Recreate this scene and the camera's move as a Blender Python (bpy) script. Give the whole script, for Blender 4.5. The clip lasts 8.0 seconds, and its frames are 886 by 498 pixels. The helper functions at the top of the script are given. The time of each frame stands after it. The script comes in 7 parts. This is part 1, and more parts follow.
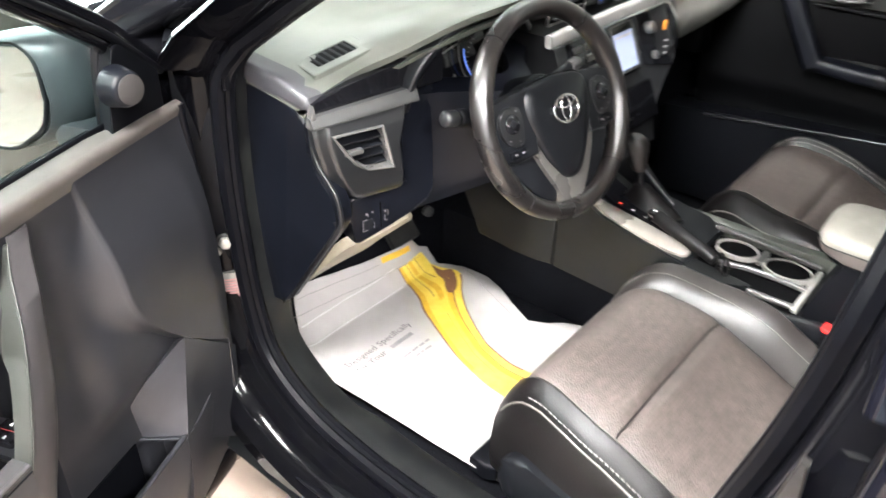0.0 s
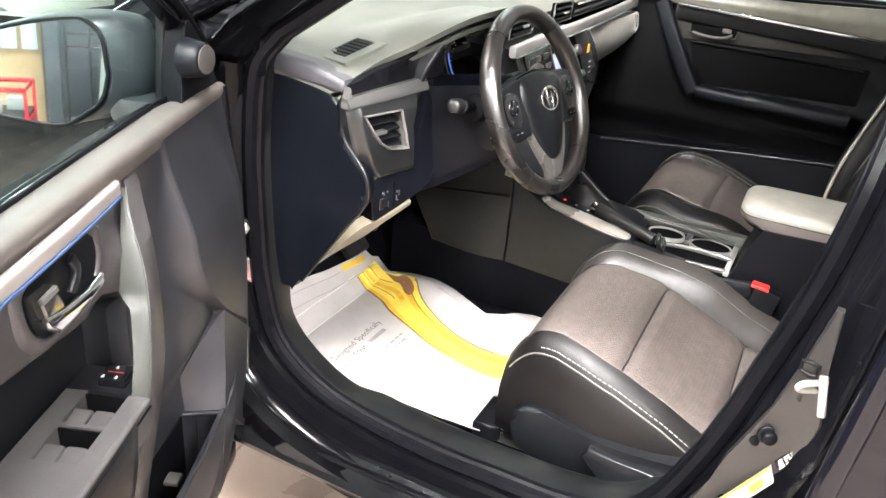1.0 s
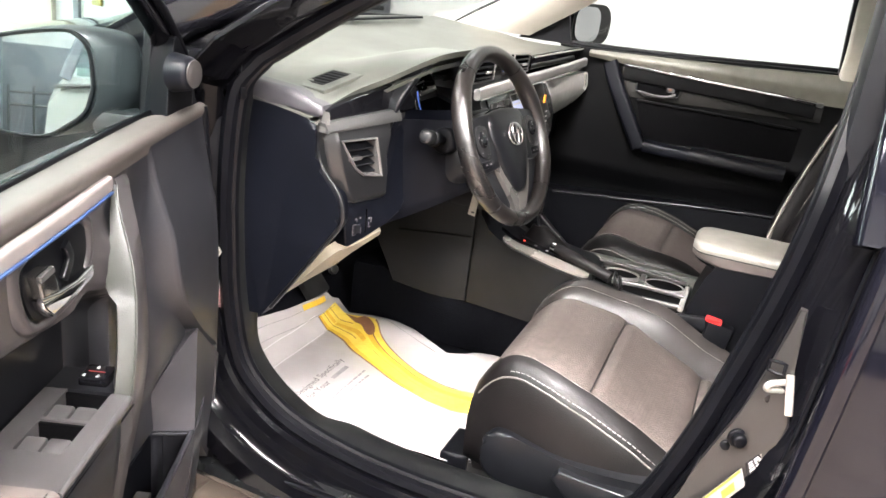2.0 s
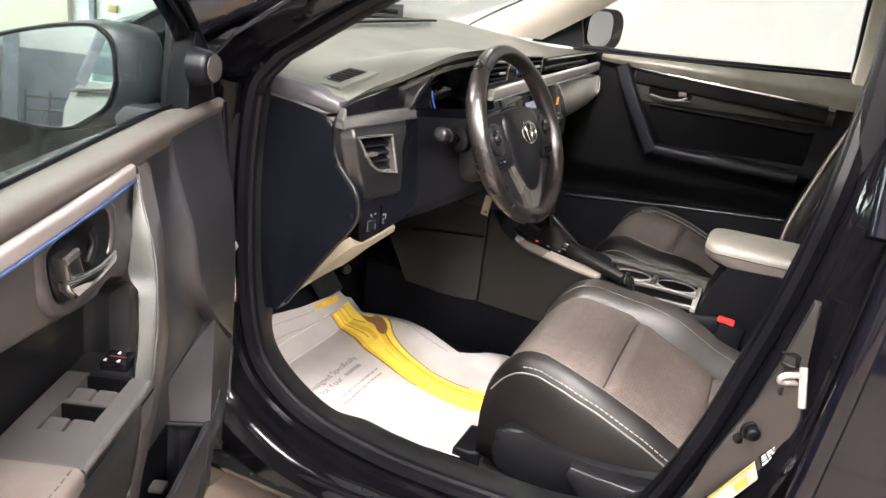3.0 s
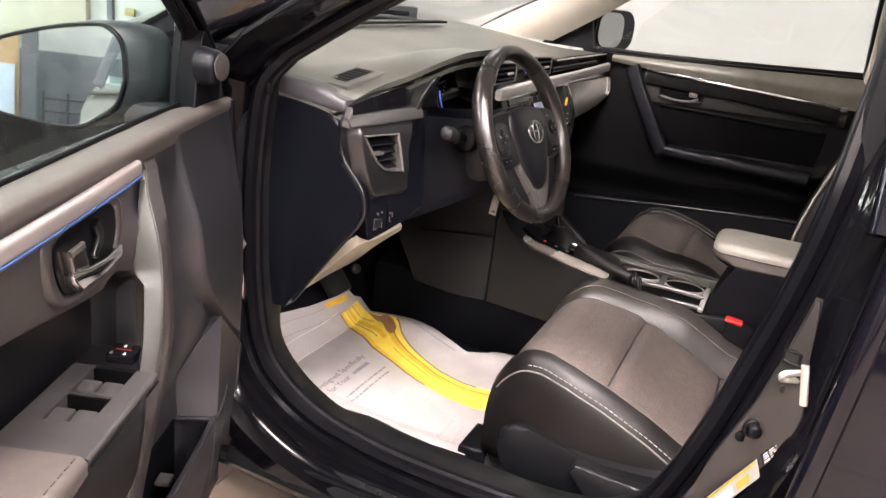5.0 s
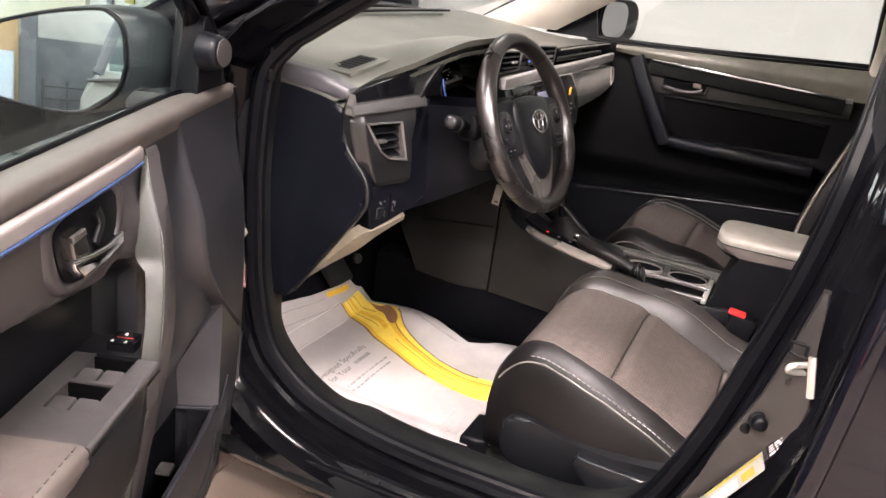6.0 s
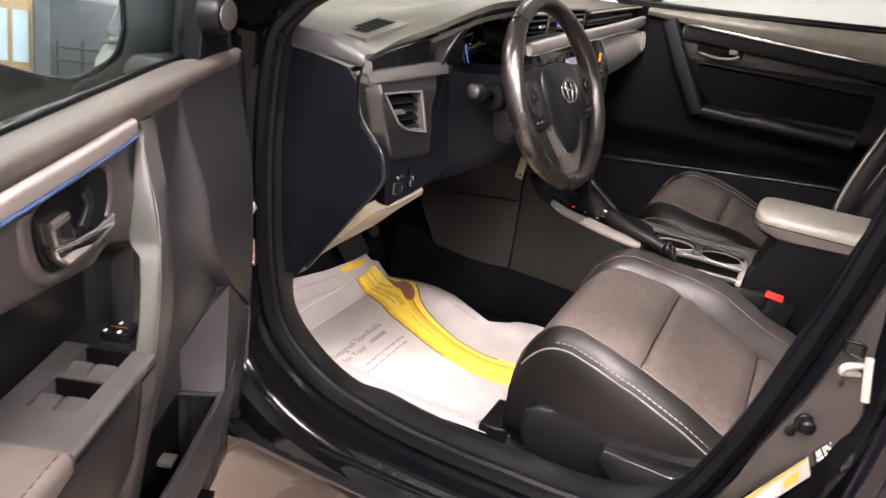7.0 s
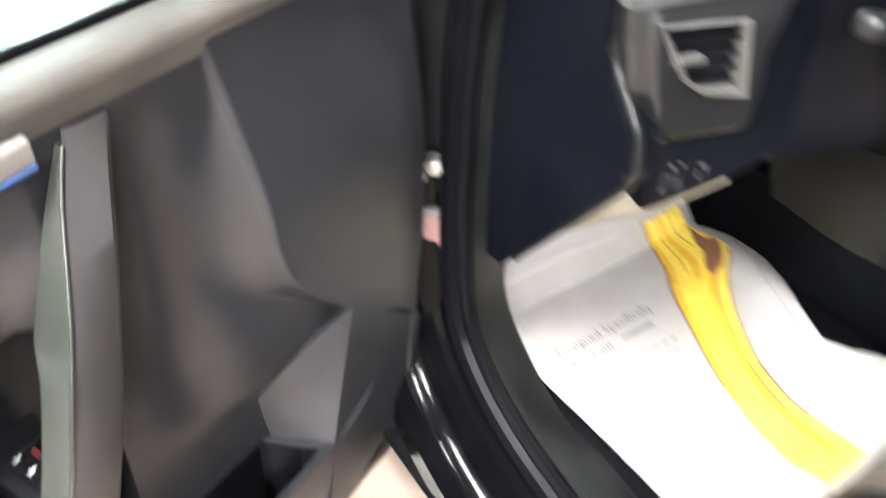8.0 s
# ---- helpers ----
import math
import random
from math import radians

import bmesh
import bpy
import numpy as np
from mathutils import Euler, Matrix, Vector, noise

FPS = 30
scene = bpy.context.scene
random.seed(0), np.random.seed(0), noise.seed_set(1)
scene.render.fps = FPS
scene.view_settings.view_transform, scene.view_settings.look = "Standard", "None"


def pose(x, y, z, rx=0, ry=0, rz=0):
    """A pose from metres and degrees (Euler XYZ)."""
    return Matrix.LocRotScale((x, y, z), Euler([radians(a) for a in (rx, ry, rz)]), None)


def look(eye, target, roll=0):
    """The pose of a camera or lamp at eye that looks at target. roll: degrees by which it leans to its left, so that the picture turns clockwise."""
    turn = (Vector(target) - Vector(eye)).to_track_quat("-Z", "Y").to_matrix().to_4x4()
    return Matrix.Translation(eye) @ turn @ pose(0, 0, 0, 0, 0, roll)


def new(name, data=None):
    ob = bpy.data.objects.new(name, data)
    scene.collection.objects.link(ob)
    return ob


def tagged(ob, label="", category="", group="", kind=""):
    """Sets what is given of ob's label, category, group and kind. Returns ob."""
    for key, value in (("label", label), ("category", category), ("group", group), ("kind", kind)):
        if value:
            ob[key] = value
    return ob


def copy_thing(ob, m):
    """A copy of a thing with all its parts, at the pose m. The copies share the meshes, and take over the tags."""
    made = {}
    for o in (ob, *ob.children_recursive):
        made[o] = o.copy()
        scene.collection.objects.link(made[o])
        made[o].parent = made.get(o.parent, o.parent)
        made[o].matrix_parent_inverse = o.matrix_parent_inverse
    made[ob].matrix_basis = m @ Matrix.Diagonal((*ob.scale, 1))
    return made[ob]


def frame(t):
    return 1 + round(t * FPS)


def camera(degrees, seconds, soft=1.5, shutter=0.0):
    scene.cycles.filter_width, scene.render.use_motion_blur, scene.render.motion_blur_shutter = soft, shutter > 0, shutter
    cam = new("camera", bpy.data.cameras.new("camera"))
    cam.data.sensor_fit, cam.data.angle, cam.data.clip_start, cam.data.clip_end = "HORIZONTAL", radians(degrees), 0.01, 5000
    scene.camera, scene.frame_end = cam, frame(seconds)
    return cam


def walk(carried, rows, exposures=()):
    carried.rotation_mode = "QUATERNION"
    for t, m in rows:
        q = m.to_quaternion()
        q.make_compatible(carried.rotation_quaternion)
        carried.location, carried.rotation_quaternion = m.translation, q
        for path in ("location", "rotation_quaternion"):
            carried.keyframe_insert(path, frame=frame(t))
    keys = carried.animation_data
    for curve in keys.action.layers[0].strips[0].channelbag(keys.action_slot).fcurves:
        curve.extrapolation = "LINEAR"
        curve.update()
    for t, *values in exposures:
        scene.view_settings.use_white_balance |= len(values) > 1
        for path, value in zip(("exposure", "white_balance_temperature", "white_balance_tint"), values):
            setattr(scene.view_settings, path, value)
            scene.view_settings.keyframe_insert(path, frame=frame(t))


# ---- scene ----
cam = camera(58.8, 8.0, shutter=0.5)
PATH = [
    (0, (-1.411, -0.237, 1.338), (-0.089, 0.825, 0.278), 1.3),
    (0.5, (-1.632, -0.147, 1.295), (-0.077, 0.647, 0.319), 3.5),
    (1, (-1.758, -0.092, 1.228), (-0.117, 0.662, 0.368), 5.1),
    (1.5, (-1.81, -0.083, 1.163), (-0.079, 0.58, 0.411), 6.6),
    (2, (-1.838, -0.071, 1.147), (-0.069, 0.588, 0.485), 7.1),
    (3.5, (-1.862, -0.078, 1.122), (-0.099, 0.616, 0.483), 7.2),
    (4, (-1.866, -0.091, 1.123), (-0.11, 0.624, 0.487), 7.0),
    (4.5, (-1.863, -0.095, 1.125), (-0.11, 0.629, 0.488), 7.0),
    (6, (-1.855, -0.085, 1.117), (-0.108, 0.632, 0.457), 7.4),
    (6.5, (-1.84, -0.072, 1.115), (-0.112, 0.653, 0.415), 7.6),
    (7, (-1.775, -0.045, 1.11), (-0.073, 0.691, 0.361), 7.7),
    (7.4, (-1.585, -0.011, 1.092), (0.021, 0.792, 0.21), 7.3),
    (7.5, (-1.503, -0.015, 1.097), (0.005, 0.872, 0.128), 6.7),
    (7.7, (-1.359, 0.052, 1.126), (-0.075, 1.043, -0.044), 6.9),
    (7.9, (-1.233, 0.125, 1.126), (-0.213, 1.28, -0.149), 3.7),
    (8, (-1.187, 0.177, 1.125), (-0.256, 1.387, -0.167), 4.4),
]
walk(cam, [(t, look(eye, target, roll)) for t, eye, target, roll in PATH],
     [(0, 1.32, 6150, 3), (0.5, 1.34, 6230, 4), (1.0, 1.38, 6270, 5), (1.5, 1.35, 6350, 7), (2.0, 1.3, 6390, 8), (2.6, 1.03, 6510, 8), (3.5, 0.8, 6670, 11), (4.5, 0.6, 6750, 14), (6.0, 0.61, 6750, 16), (7.0, 0.67, 6750, 16), (7.4, 0.82, 6510, 9), (7.7, 1.03, 6190, 4), (8.0, 1.28, 6150, 2)])

# ---- light and exposure ----
world = bpy.data.worlds.new("world")
scene.world = world
world.use_nodes = True
world.node_tree.nodes["Background"].inputs[0].default_value = (1, 1, 1, 1)
world.node_tree.nodes["Background"].inputs[1].default_value = 0.15


# ---- materials ----
def mat(name, color, rough=0.5, metal=0.0, vary=0.15, scale=30.0, bump=0.0, bump_scale=400.0, coat=0.0, spec=0.5, dirt=None, dirt_scale=6.0, voronoi=False, dots=0.0):
    """A surface with two scales of variation: broad wear in colour and gloss, and a fine grain in relief."""
    m = bpy.data.materials.new(name)
    m.use_nodes = True
    nt = m.node_tree
    b = nt.nodes["Principled BSDF"]
    b.inputs["Metallic"].default_value = metal
    b.inputs["Coat Weight"].default_value = coat
    b.inputs["Coat Roughness"].default_value = 0.04
    b.inputs["Specular IOR Level"].default_value = spec
    tc = nt.nodes.new("ShaderNodeTexCoord")
    n1 = nt.nodes.new("ShaderNodeTexNoise")
    n1.inputs["Scale"].default_value = scale
    n1.inputs["Detail"].default_value = 5
    nt.links.new(tc.outputs["Object"], n1.inputs["Vector"])
    mix = nt.nodes.new("ShaderNodeMix")
    mix.data_type = "RGBA"
    c = Vector(color)
    d = Vector(dirt) if dirt else c * (1 + vary * 2)
    lo, hi = c * (1 - vary), d
    mix.inputs["A"].default_value = (*lo, 1)
    mix.inputs["B"].default_value = (*hi, 1)
    n2 = nt.nodes.new("ShaderNodeTexNoise")
    n2.inputs["Scale"].default_value = dirt_scale
    n2.inputs["Detail"].default_value = 6
    nt.links.new(tc.outputs["Object"], n2.inputs["Vector"])
    mul = nt.nodes.new("ShaderNodeMath")
    mul.operation = "MULTIPLY"
    nt.links.new(n1.outputs["Fac"], mul.inputs[0])
    nt.links.new(n2.outputs["Fac"], mul.inputs[1])
    ramp = nt.nodes.new("ShaderNodeMapRange")
    ramp.inputs["From Min"].default_value, ramp.inputs["From Max"].default_value = 0.12, 0.45
    nt.links.new(mul.outputs[0], ramp.inputs["Value"])
    nt.links.new(ramp.outputs["Result"], mix.inputs["Factor"])
    if dots:
        vd = nt.nodes.new("ShaderNodeTexVoronoi")
        vd.inputs["Scale"].default_value = dots
        vd.inputs["Randomness"].default_value = 0.25
        nt.links.new(tc.outputs["Object"], vd.inputs["Vector"])
        hole = nt.nodes.new("ShaderNodeMapRange")
        hole.inputs["From Min"].default_value, hole.inputs["From Max"].default_value = 0.18, 0.42
        hole.inputs["To Min"].default_value = 0.35
        nt.links.new(vd.outputs["Distance"], hole.inputs["Value"])
        pit = nt.nodes.new("ShaderNodeMix")
        pit.data_type = "RGBA"
        pit.inputs["A"].default_value = (*(c * 0.3), 1)
        nt.links.new(hole.outputs["Result"], pit.inputs["Factor"])
        nt.links.new(mix.outputs["Result"], pit.inputs["B"])
        nt.links.new(pit.outputs["Result"], b.inputs["Base Color"])
    else:
        nt.links.new(mix.outputs["Result"], b.inputs["Base Color"])
    rr = nt.nodes.new("ShaderNodeMapRange")
    rr.inputs["To Min"].default_value, rr.inputs["To Max"].default_value = max(0.02, rough - 0.08 * (rough > 0.1)), min(1, rough + 0.10 * (rough > 0.1))
    nt.links.new(n2.outputs["Fac"], rr.inputs["Value"])
    nt.links.new(rr.outputs["Result"], b.inputs["Roughness"])
    if bump:
        if voronoi:
            g = nt.nodes.new("ShaderNodeTexVoronoi")
            g.inputs["Scale"].default_value = bump_scale
            out = g.outputs["Distance"]
        else:
            g = nt.nodes.new("ShaderNodeTexNoise")
            g.inputs["Scale"].default_value = bump_scale
            g.inputs["Detail"].default_value = 3
            out = g.outputs["Fac"]
        nt.links.new(tc.outputs["Object"], g.inputs["Vector"])
        bp = nt.nodes.new("ShaderNodeBump")
        bp.inputs["Strength"].default_value = bump
        bp.inputs["Distance"].default_value = 0.001
        nt.links.new(out, bp.inputs["Height"])
        nt.links.new(bp.outputs["Normal"], b.inputs["Normal"])
    return m


def emitter(name, color, strength):
    m = bpy.data.materials.new(name)
    m.use_nodes = True
    b = m.node_tree.nodes["Principled BSDF"]
    b.inputs["Base Color"].default_value = (*color, 1)
    b.inputs["Emission Color"].default_value = (*color, 1)
    b.inputs["Emission Strength"].default_value = strength
    return m


def glass(name, tint=(1, 1, 1), gloss=0.08):
    """A thin pane: clear, with a weak mirror reflection that grows at grazing angles."""
    m = bpy.data.materials.new(name)
    m.use_nodes = True
    nt = m.node_tree
    nt.nodes.remove(nt.nodes["Principled BSDF"])
    tr = nt.nodes.new("ShaderNodeBsdfTransparent")
    tr.inputs[0].default_value = (*tint, 1)
    gl = nt.nodes.new("ShaderNodeBsdfGlossy")
    gl.inputs["Roughness"].default_value = 0.01
    fr = nt.nodes.new("ShaderNodeLayerWeight")
    pw = nt.nodes.new("ShaderNodeMath")
    pw.operation = "POWER"
    pw.inputs[1].default_value = 5
    sc = nt.nodes.new("ShaderNodeMath")
    sc.operation = "MULTIPLY_ADD"
    sc.inputs[1].default_value, sc.inputs[2].default_value = 0.5, gloss * 0.5
    nt.links.new(fr.outputs["Facing"], pw.inputs[0])
    nt.links.new(pw.outputs[0], sc.inputs[0])
    mx = nt.nodes.new("ShaderNodeMixShader")
    nt.links.new(sc.outputs[0], mx.inputs[0])
    nt.links.new(tr.outputs[0], mx.inputs[1])
    nt.links.new(gl.outputs[0], mx.inputs[2])
    nt.links.new(mx.outputs[0], nt.nodes["Material Output"].inputs[0])
    return m


PLASTIC = mat("black_grained_plastic", (0.0042, 0.0045, 0.0058), 0.33, spec=0.34, bump=0.08, bump_scale=1000, vary=0.2)
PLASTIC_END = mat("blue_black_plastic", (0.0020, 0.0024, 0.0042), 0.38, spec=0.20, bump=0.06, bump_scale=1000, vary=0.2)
# Near-black that puts the shade of wells, gaps and recesses into colour
WELL = mat("recess_shade_black", (0.0012, 0.0012, 0.0015), 0.8, spec=0.05, vary=0.2)
# Black plastic made pale: sheen from the windscreen side is in its colour
PLASTIC_SOFT = mat("soft_dash_plastic_sheen", (0.060, 0.0625, 0.0535), 0.36, spec=0.9, bump=0.10, bump_scale=1100, vary=0.15)
PLASTIC_DARK = mat("matte_black_plastic", (0.0016, 0.0018, 0.0028), 0.48, spec=0.14, bump=0.10, bump_scale=700)
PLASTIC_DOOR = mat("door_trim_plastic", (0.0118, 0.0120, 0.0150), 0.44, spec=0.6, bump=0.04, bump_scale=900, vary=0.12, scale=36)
POCKET = mat("grey_pocket_plastic", (0.030, 0.029, 0.033), 0.42, spec=0.5, bump=0.04, bump_scale=900, vary=0.12, scale=36)
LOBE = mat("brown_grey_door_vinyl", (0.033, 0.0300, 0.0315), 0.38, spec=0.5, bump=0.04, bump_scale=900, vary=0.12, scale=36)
SWITCH_TOP = mat("switch_panel_plastic", (0.038, 0.036, 0.037), 0.40, spec=0.6, bump=0.05, bump_scale=1100, vary=0.12)
BELT = mat("belt_shelf_vinyl", (0.058, 0.051, 0.047), 0.42, spec=0.6, bump=0.06, bump_scale=1100, vary=0.15)
# Belt vinyl of the far door, with its greenish sheen mixed into the colour
BELT_FAR = mat("far_belt_vinyl_sheen", (0.075, 0.072, 0.057), 0.42, spec=0.6, bump=0.06, bump_scale=1100, vary=0.15)
DOORFRAME = mat("polished_frame_paint", (0.0014, 0.0014, 0.0022), 0.13, spec=0.12, dirt=(0.0026, 0.0026, 0.0030), dirt_scale=14, scale=60)
# The driver's trim plastic again, darkened for the shade on the far side
PLASTIC_FAR_SHADE = mat("shaded_door_plastic", (0.0014, 0.0015, 0.0018), 0.45, spec=0.12, bump=0.05, bump_scale=1100, vary=0.2)
FAR_PANEL = mat("far_upper_panel_vinyl", (0.0165, 0.0162, 0.0150), 0.40, spec=0.4, bump=0.05, bump_scale=1100, vary=0.15)
VENT_PANEL = mat("grained_vent_panel", (0.0075, 0.0077, 0.0085), 0.30, spec=0.55, bump=0.04, bump_scale=1000, vary=0.15)
CONSOLE = mat("console_side_plastic", (0.0062, 0.0063, 0.0066), 0.42, spec=0.3, bump=0.10, bump_scale=900, vary=0.15)
TWEETER = mat("tweeter_mesh", (0.022, 0.0195, 0.019), 0.6, bump=0.4, bump_scale=1500, voronoi=True)
MIRROR_SHELL = mat("grained_mirror_shell", (0.012, 0.013, 0.015), 0.42, spec=0.4, bump=0.15, bump_scale=900)
LEATHER_DOOR = mat("padded_door_vinyl", (0.080, 0.068, 0.063), 0.36, bump=0.06, bump_scale=800, voronoi=True)
PIANO = mat("gloss_black_trim", (0.004, 0.004, 0.005), 0.08, spec=0.3)
COAT_PAINT = mat("polished_black_paint", (0.0025, 0.0026, 0.0048), 0.07, spec=0.3, coat=0.05, dirt=(0.004, 0.004, 0.006), dirt_scale=14, scale=60)
SILL_PAINT = mat("dusty_sill_paint", (0.003, 0.003, 0.004), 0.18, spec=0.25, dirt=(0.009, 0.010, 0.010), dirt_scale=14, scale=60)
PAINT = mat("black_car_paint", (0.002, 0.002, 0.003), 0.06, spec=0.34, dirt=(0.004, 0.004, 0.0048), dirt_scale=14, scale=60)
PAINT_DULL = mat("satin_pillar_paint", (0.015, 0.0135, 0.013), 0.35, bump=0.1, bump_scale=300)
RUBBER = mat("black_rubber_seal", (0.0018, 0.0019, 0.0028), 0.36, spec=0.13, bump=0.08, bump_scale=500)
SCUFF = mat("scuffed_sill_plastic", (0.0030, 0.0031, 0.0040), 0.40, spec=0.25, bump=0.15, bump_scale=700, dirt=(0.0120, 0.0128, 0.0124), dirt_scale=9, scale=18)
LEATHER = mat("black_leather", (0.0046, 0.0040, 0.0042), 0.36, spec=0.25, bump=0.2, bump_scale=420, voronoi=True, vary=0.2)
LEATHER_GREY = mat("paler_grey_leather", (0.019, 0.0162, 0.0155), 0.38, spec=0.36, bump=0.2, bump_scale=420, voronoi=True, vary=0.25)
PULL = mat("pull_grip_vinyl", (0.025, 0.027, 0.0235), 0.42, bump=0.15, bump_scale=700, voronoi=True, vary=0.15)
INSERT = mat("padded_insert_vinyl", (0.0042, 0.0044, 0.0055), 0.40, spec=0.35, bump=0.10, bump_scale=700, voronoi=True, vary=0.15)
FABRIC = mat("perforated_seat_cloth", (0.064, 0.052, 0.0475), 0.52, spec=0.4, bump=0.6, bump_scale=330, voronoi=True, vary=0.25, scale=60, dots=330)
ARMPAD = mat("padded_armrest_vinyl", (0.19, 0.178, 0.158), 0.40, bump=0.12, bump_scale=500, voronoi=True, vary=0.12)
WHEEL_LEATHER = mat("smooth_wheel_leather", (0.0062, 0.0056, 0.0060), 0.28, spec=0.8, bump=0.10, bump_scale=600, voronoi=True, vary=0.3, dirt=(0.014, 0.011, 0.010), dirt_scale=9)
SILVER = mat("satin_silver_trim", (0.40, 0.385, 0.365), 0.3, metal=0.5, vary=0.06)
SILVER_DARK = mat("dark_silver_trim", (0.105, 0.102, 0.10), 0.30, metal=0.5, vary=0.08)
SHIFT_TRIM = mat("brushed_shift_trim", (0.36, 0.315, 0.285), 0.28, metal=0.5, vary=0.10)
BLUE_CHROME = mat("blue_film_on_chrome", (0.055, 0.10, 0.24), 0.28, metal=0.5, vary=0.05)
CHROME = mat("chrome", (0.72, 0.72, 0.73), 0.09, metal=1.0, vary=0.02)
CHROME_DARK = mat("smoked_chrome", (0.16, 0.155, 0.15), 0.12, metal=0.9, vary=0.04)
TAN = mat("tan_unpainted_plastic", (0.26, 0.23, 0.175), 0.6, bump=0.2, bump_scale=300)
CREAM = mat("cream_headliner_trim", (0.40, 0.372, 0.315), 0.7, bump=0.3, bump_scale=500, vary=0.05)
PAPER = mat("white_paper", (0.300, 0.281, 0.277), 0.75, bump=0.5, bump_scale=45, vary=0.09, scale=14, dirt_scale=5)
INK = mat("grey_print", (0.060, 0.056, 0.058), 0.8)
INK_SOFT = mat("soft_grey_print", (0.17, 0.16, 0.165), 0.8)
INK_FAINT = mat("faint_grey_print", (0.27, 0.26, 0.26), 0.8)
YELLOW_DEEP = mat("deep_yellow", (0.55, 0.33, 0.02), 0.6, vary=0.15, scale=60)
SPOKE = mat("satin_spoke_trim", (0.14, 0.132, 0.126), 0.26, metal=0.6, vary=0.06)
DOOR_STRIP = mat("brushed_door_strip", (0.38, 0.345, 0.33), 0.34, metal=0.6, vary=0.05)
STRIP = mat("grey_satin_strip", (0.046, 0.046, 0.046), 0.33, metal=0.3, vary=0.08)
STRIP_LIGHT = mat("pale_satin_strip", (0.30, 0.29, 0.28), 0.38, metal=0.3, vary=0.08)
INK_PALE = mat("pale_grey_print", (0.42, 0.40, 0.40), 0.8)
FASCIA = mat("satin_grey_fascia", (0.55, 0.53, 0.50), 0.30, metal=0.3, bump=0.06, bump_scale=1100, vary=0.10)
THREAD = mat("grey_thread", (0.24, 0.23, 0.22), 0.7)
PIPING = mat("grey_seat_welt", (0.115, 0.110, 0.098), 0.45)
YELLOW = mat("yellow_print", (0.66, 0.46, 0.045), 0.6, vary=0.08, dirt=(0.74, 0.58, 0.11), scale=40)
BROWN = mat("brown_print", (0.17, 0.08, 0.04), 0.7, vary=0.2)
RED = mat("red_plastic", (0.52, 0.02, 0.02), 0.35)
DARK_RED = mat("dark_red_line", (0.22, 0.02, 0.015), 0.5)
WHITE_MARK = mat("white_marking", (0.7, 0.7, 0.7), 0.5)
STICKER = mat("white_sticker", (0.15, 0.147, 0.14), 0.4)
STICKER_YELLOW = mat("yellow_sticker", (0.17, 0.135, 0.012), 0.4)
STICKER_RED = mat("red_faded_print", (0.30, 0.15, 0.145), 0.5, vary=0.2, scale=200)
ZINC = mat("zinc_plated_steel", (0.62, 0.60, 0.56), 0.36, metal=0.85, vary=0.12, scale=90)
STEEL_DARK = mat("dark_steel", (0.05, 0.05, 0.05), 0.4, metal=0.6)
CARPET = mat("black_carpet", (0.0030, 0.0032, 0.0044), 0.95, spec=0.05, bump=1.0, bump_scale=260, vary=0.3, scale=200)
TILE = mat("beige_floor_tile", (0.23, 0.180, 0.150), 0.28, vary=0.05, dirt=(0.265, 0.21, 0.176), dirt_scale=2.5, scale=8)
GROUT = mat("tile_joint", (0.24, 0.20, 0.165), 0.8)
WALL = mat("white_wall_paint", (0.33, 0.34, 0.332), 0.7, vary=0.02, scale=3, bump=0.1, bump_scale=120)
WALL_SOUTH = mat("dark_contrast_wall_paint", (0.10, 0.10, 0.108), 0.7, vary=0.05, scale=3)
CEILING = mat("grey_ceiling_paint", (0.09, 0.09, 0.09), 0.8, vary=0.03, scale=3)
WALL_WEST = mat("off_white_wall_paint", (0.34, 0.34, 0.335), 0.7, vary=0.02, scale=3)
WALL_CREAM = mat("cream_wall_paint", (0.29, 0.27, 0.215), 0.6, vary=0.03, scale=3)
WALL_GREY = mat("grey_wall_paint", (0.085, 0.092, 0.105), 0.6, vary=0.06, scale=4)
DOOR_GREY = mat("pale_grey_door_paint", (0.31, 0.318, 0.30), 0.45, vary=0.03)
CARD = mat("brown_cardboard", (0.45, 0.31, 0.18), 0.8, vary=0.08)
BLUE_PALE = mat("pale_blue_film", (0.55, 0.66, 0.78), 0.4, vary=0.05)
RED_CAR = mat("red_panel", (0.55, 0.02, 0.03), 0.25, coat=0.6)
LAMP = emitter("ceiling_lamp_light", (1.0, 0.925, 0.895), 430.0)
LAMP_COOL = emitter("ceiling_lamp_light_neutral", (0.98, 0.97, 0.93), 33.0)
DAYLIGHT = emitter("overcast_daylight", (0.93, 0.98, 0.97), 12.0)
SCREEN = emitter("lit_screen", (0.30, 0.34, 0.50), 0.16)
BLUE_LED = emitter("blue_indicator", (0.10, 0.20, 0.75), 0.22)
RED_LED = emitter("red_indicator", (0.9, 0.06, 0.03), 0.8)
PANE = glass("clear_pane", (0.96, 0.98, 0.97))
PANE_TINT = glass("tinted_pane", (0.84, 0.92, 0.91))
MIRROR = mat("mirror_glass", (0.48, 0.505, 0.515), 0.01, metal=1.0, vary=0.0)


# ---- mesh helpers ----
def V(*a):
    return Vector(a)


def finish(bm, smooth=True):
    bmesh.ops.recalc_face_normals(bm, faces=bm.faces)
    for f in bm.faces:
        f.smooth = smooth
    if smooth:
        for e in bm.edges:
            if len(e.link_faces) == 2 and e.calc_face_angle(0) > 0.7:
                e.smooth = False
    return bm


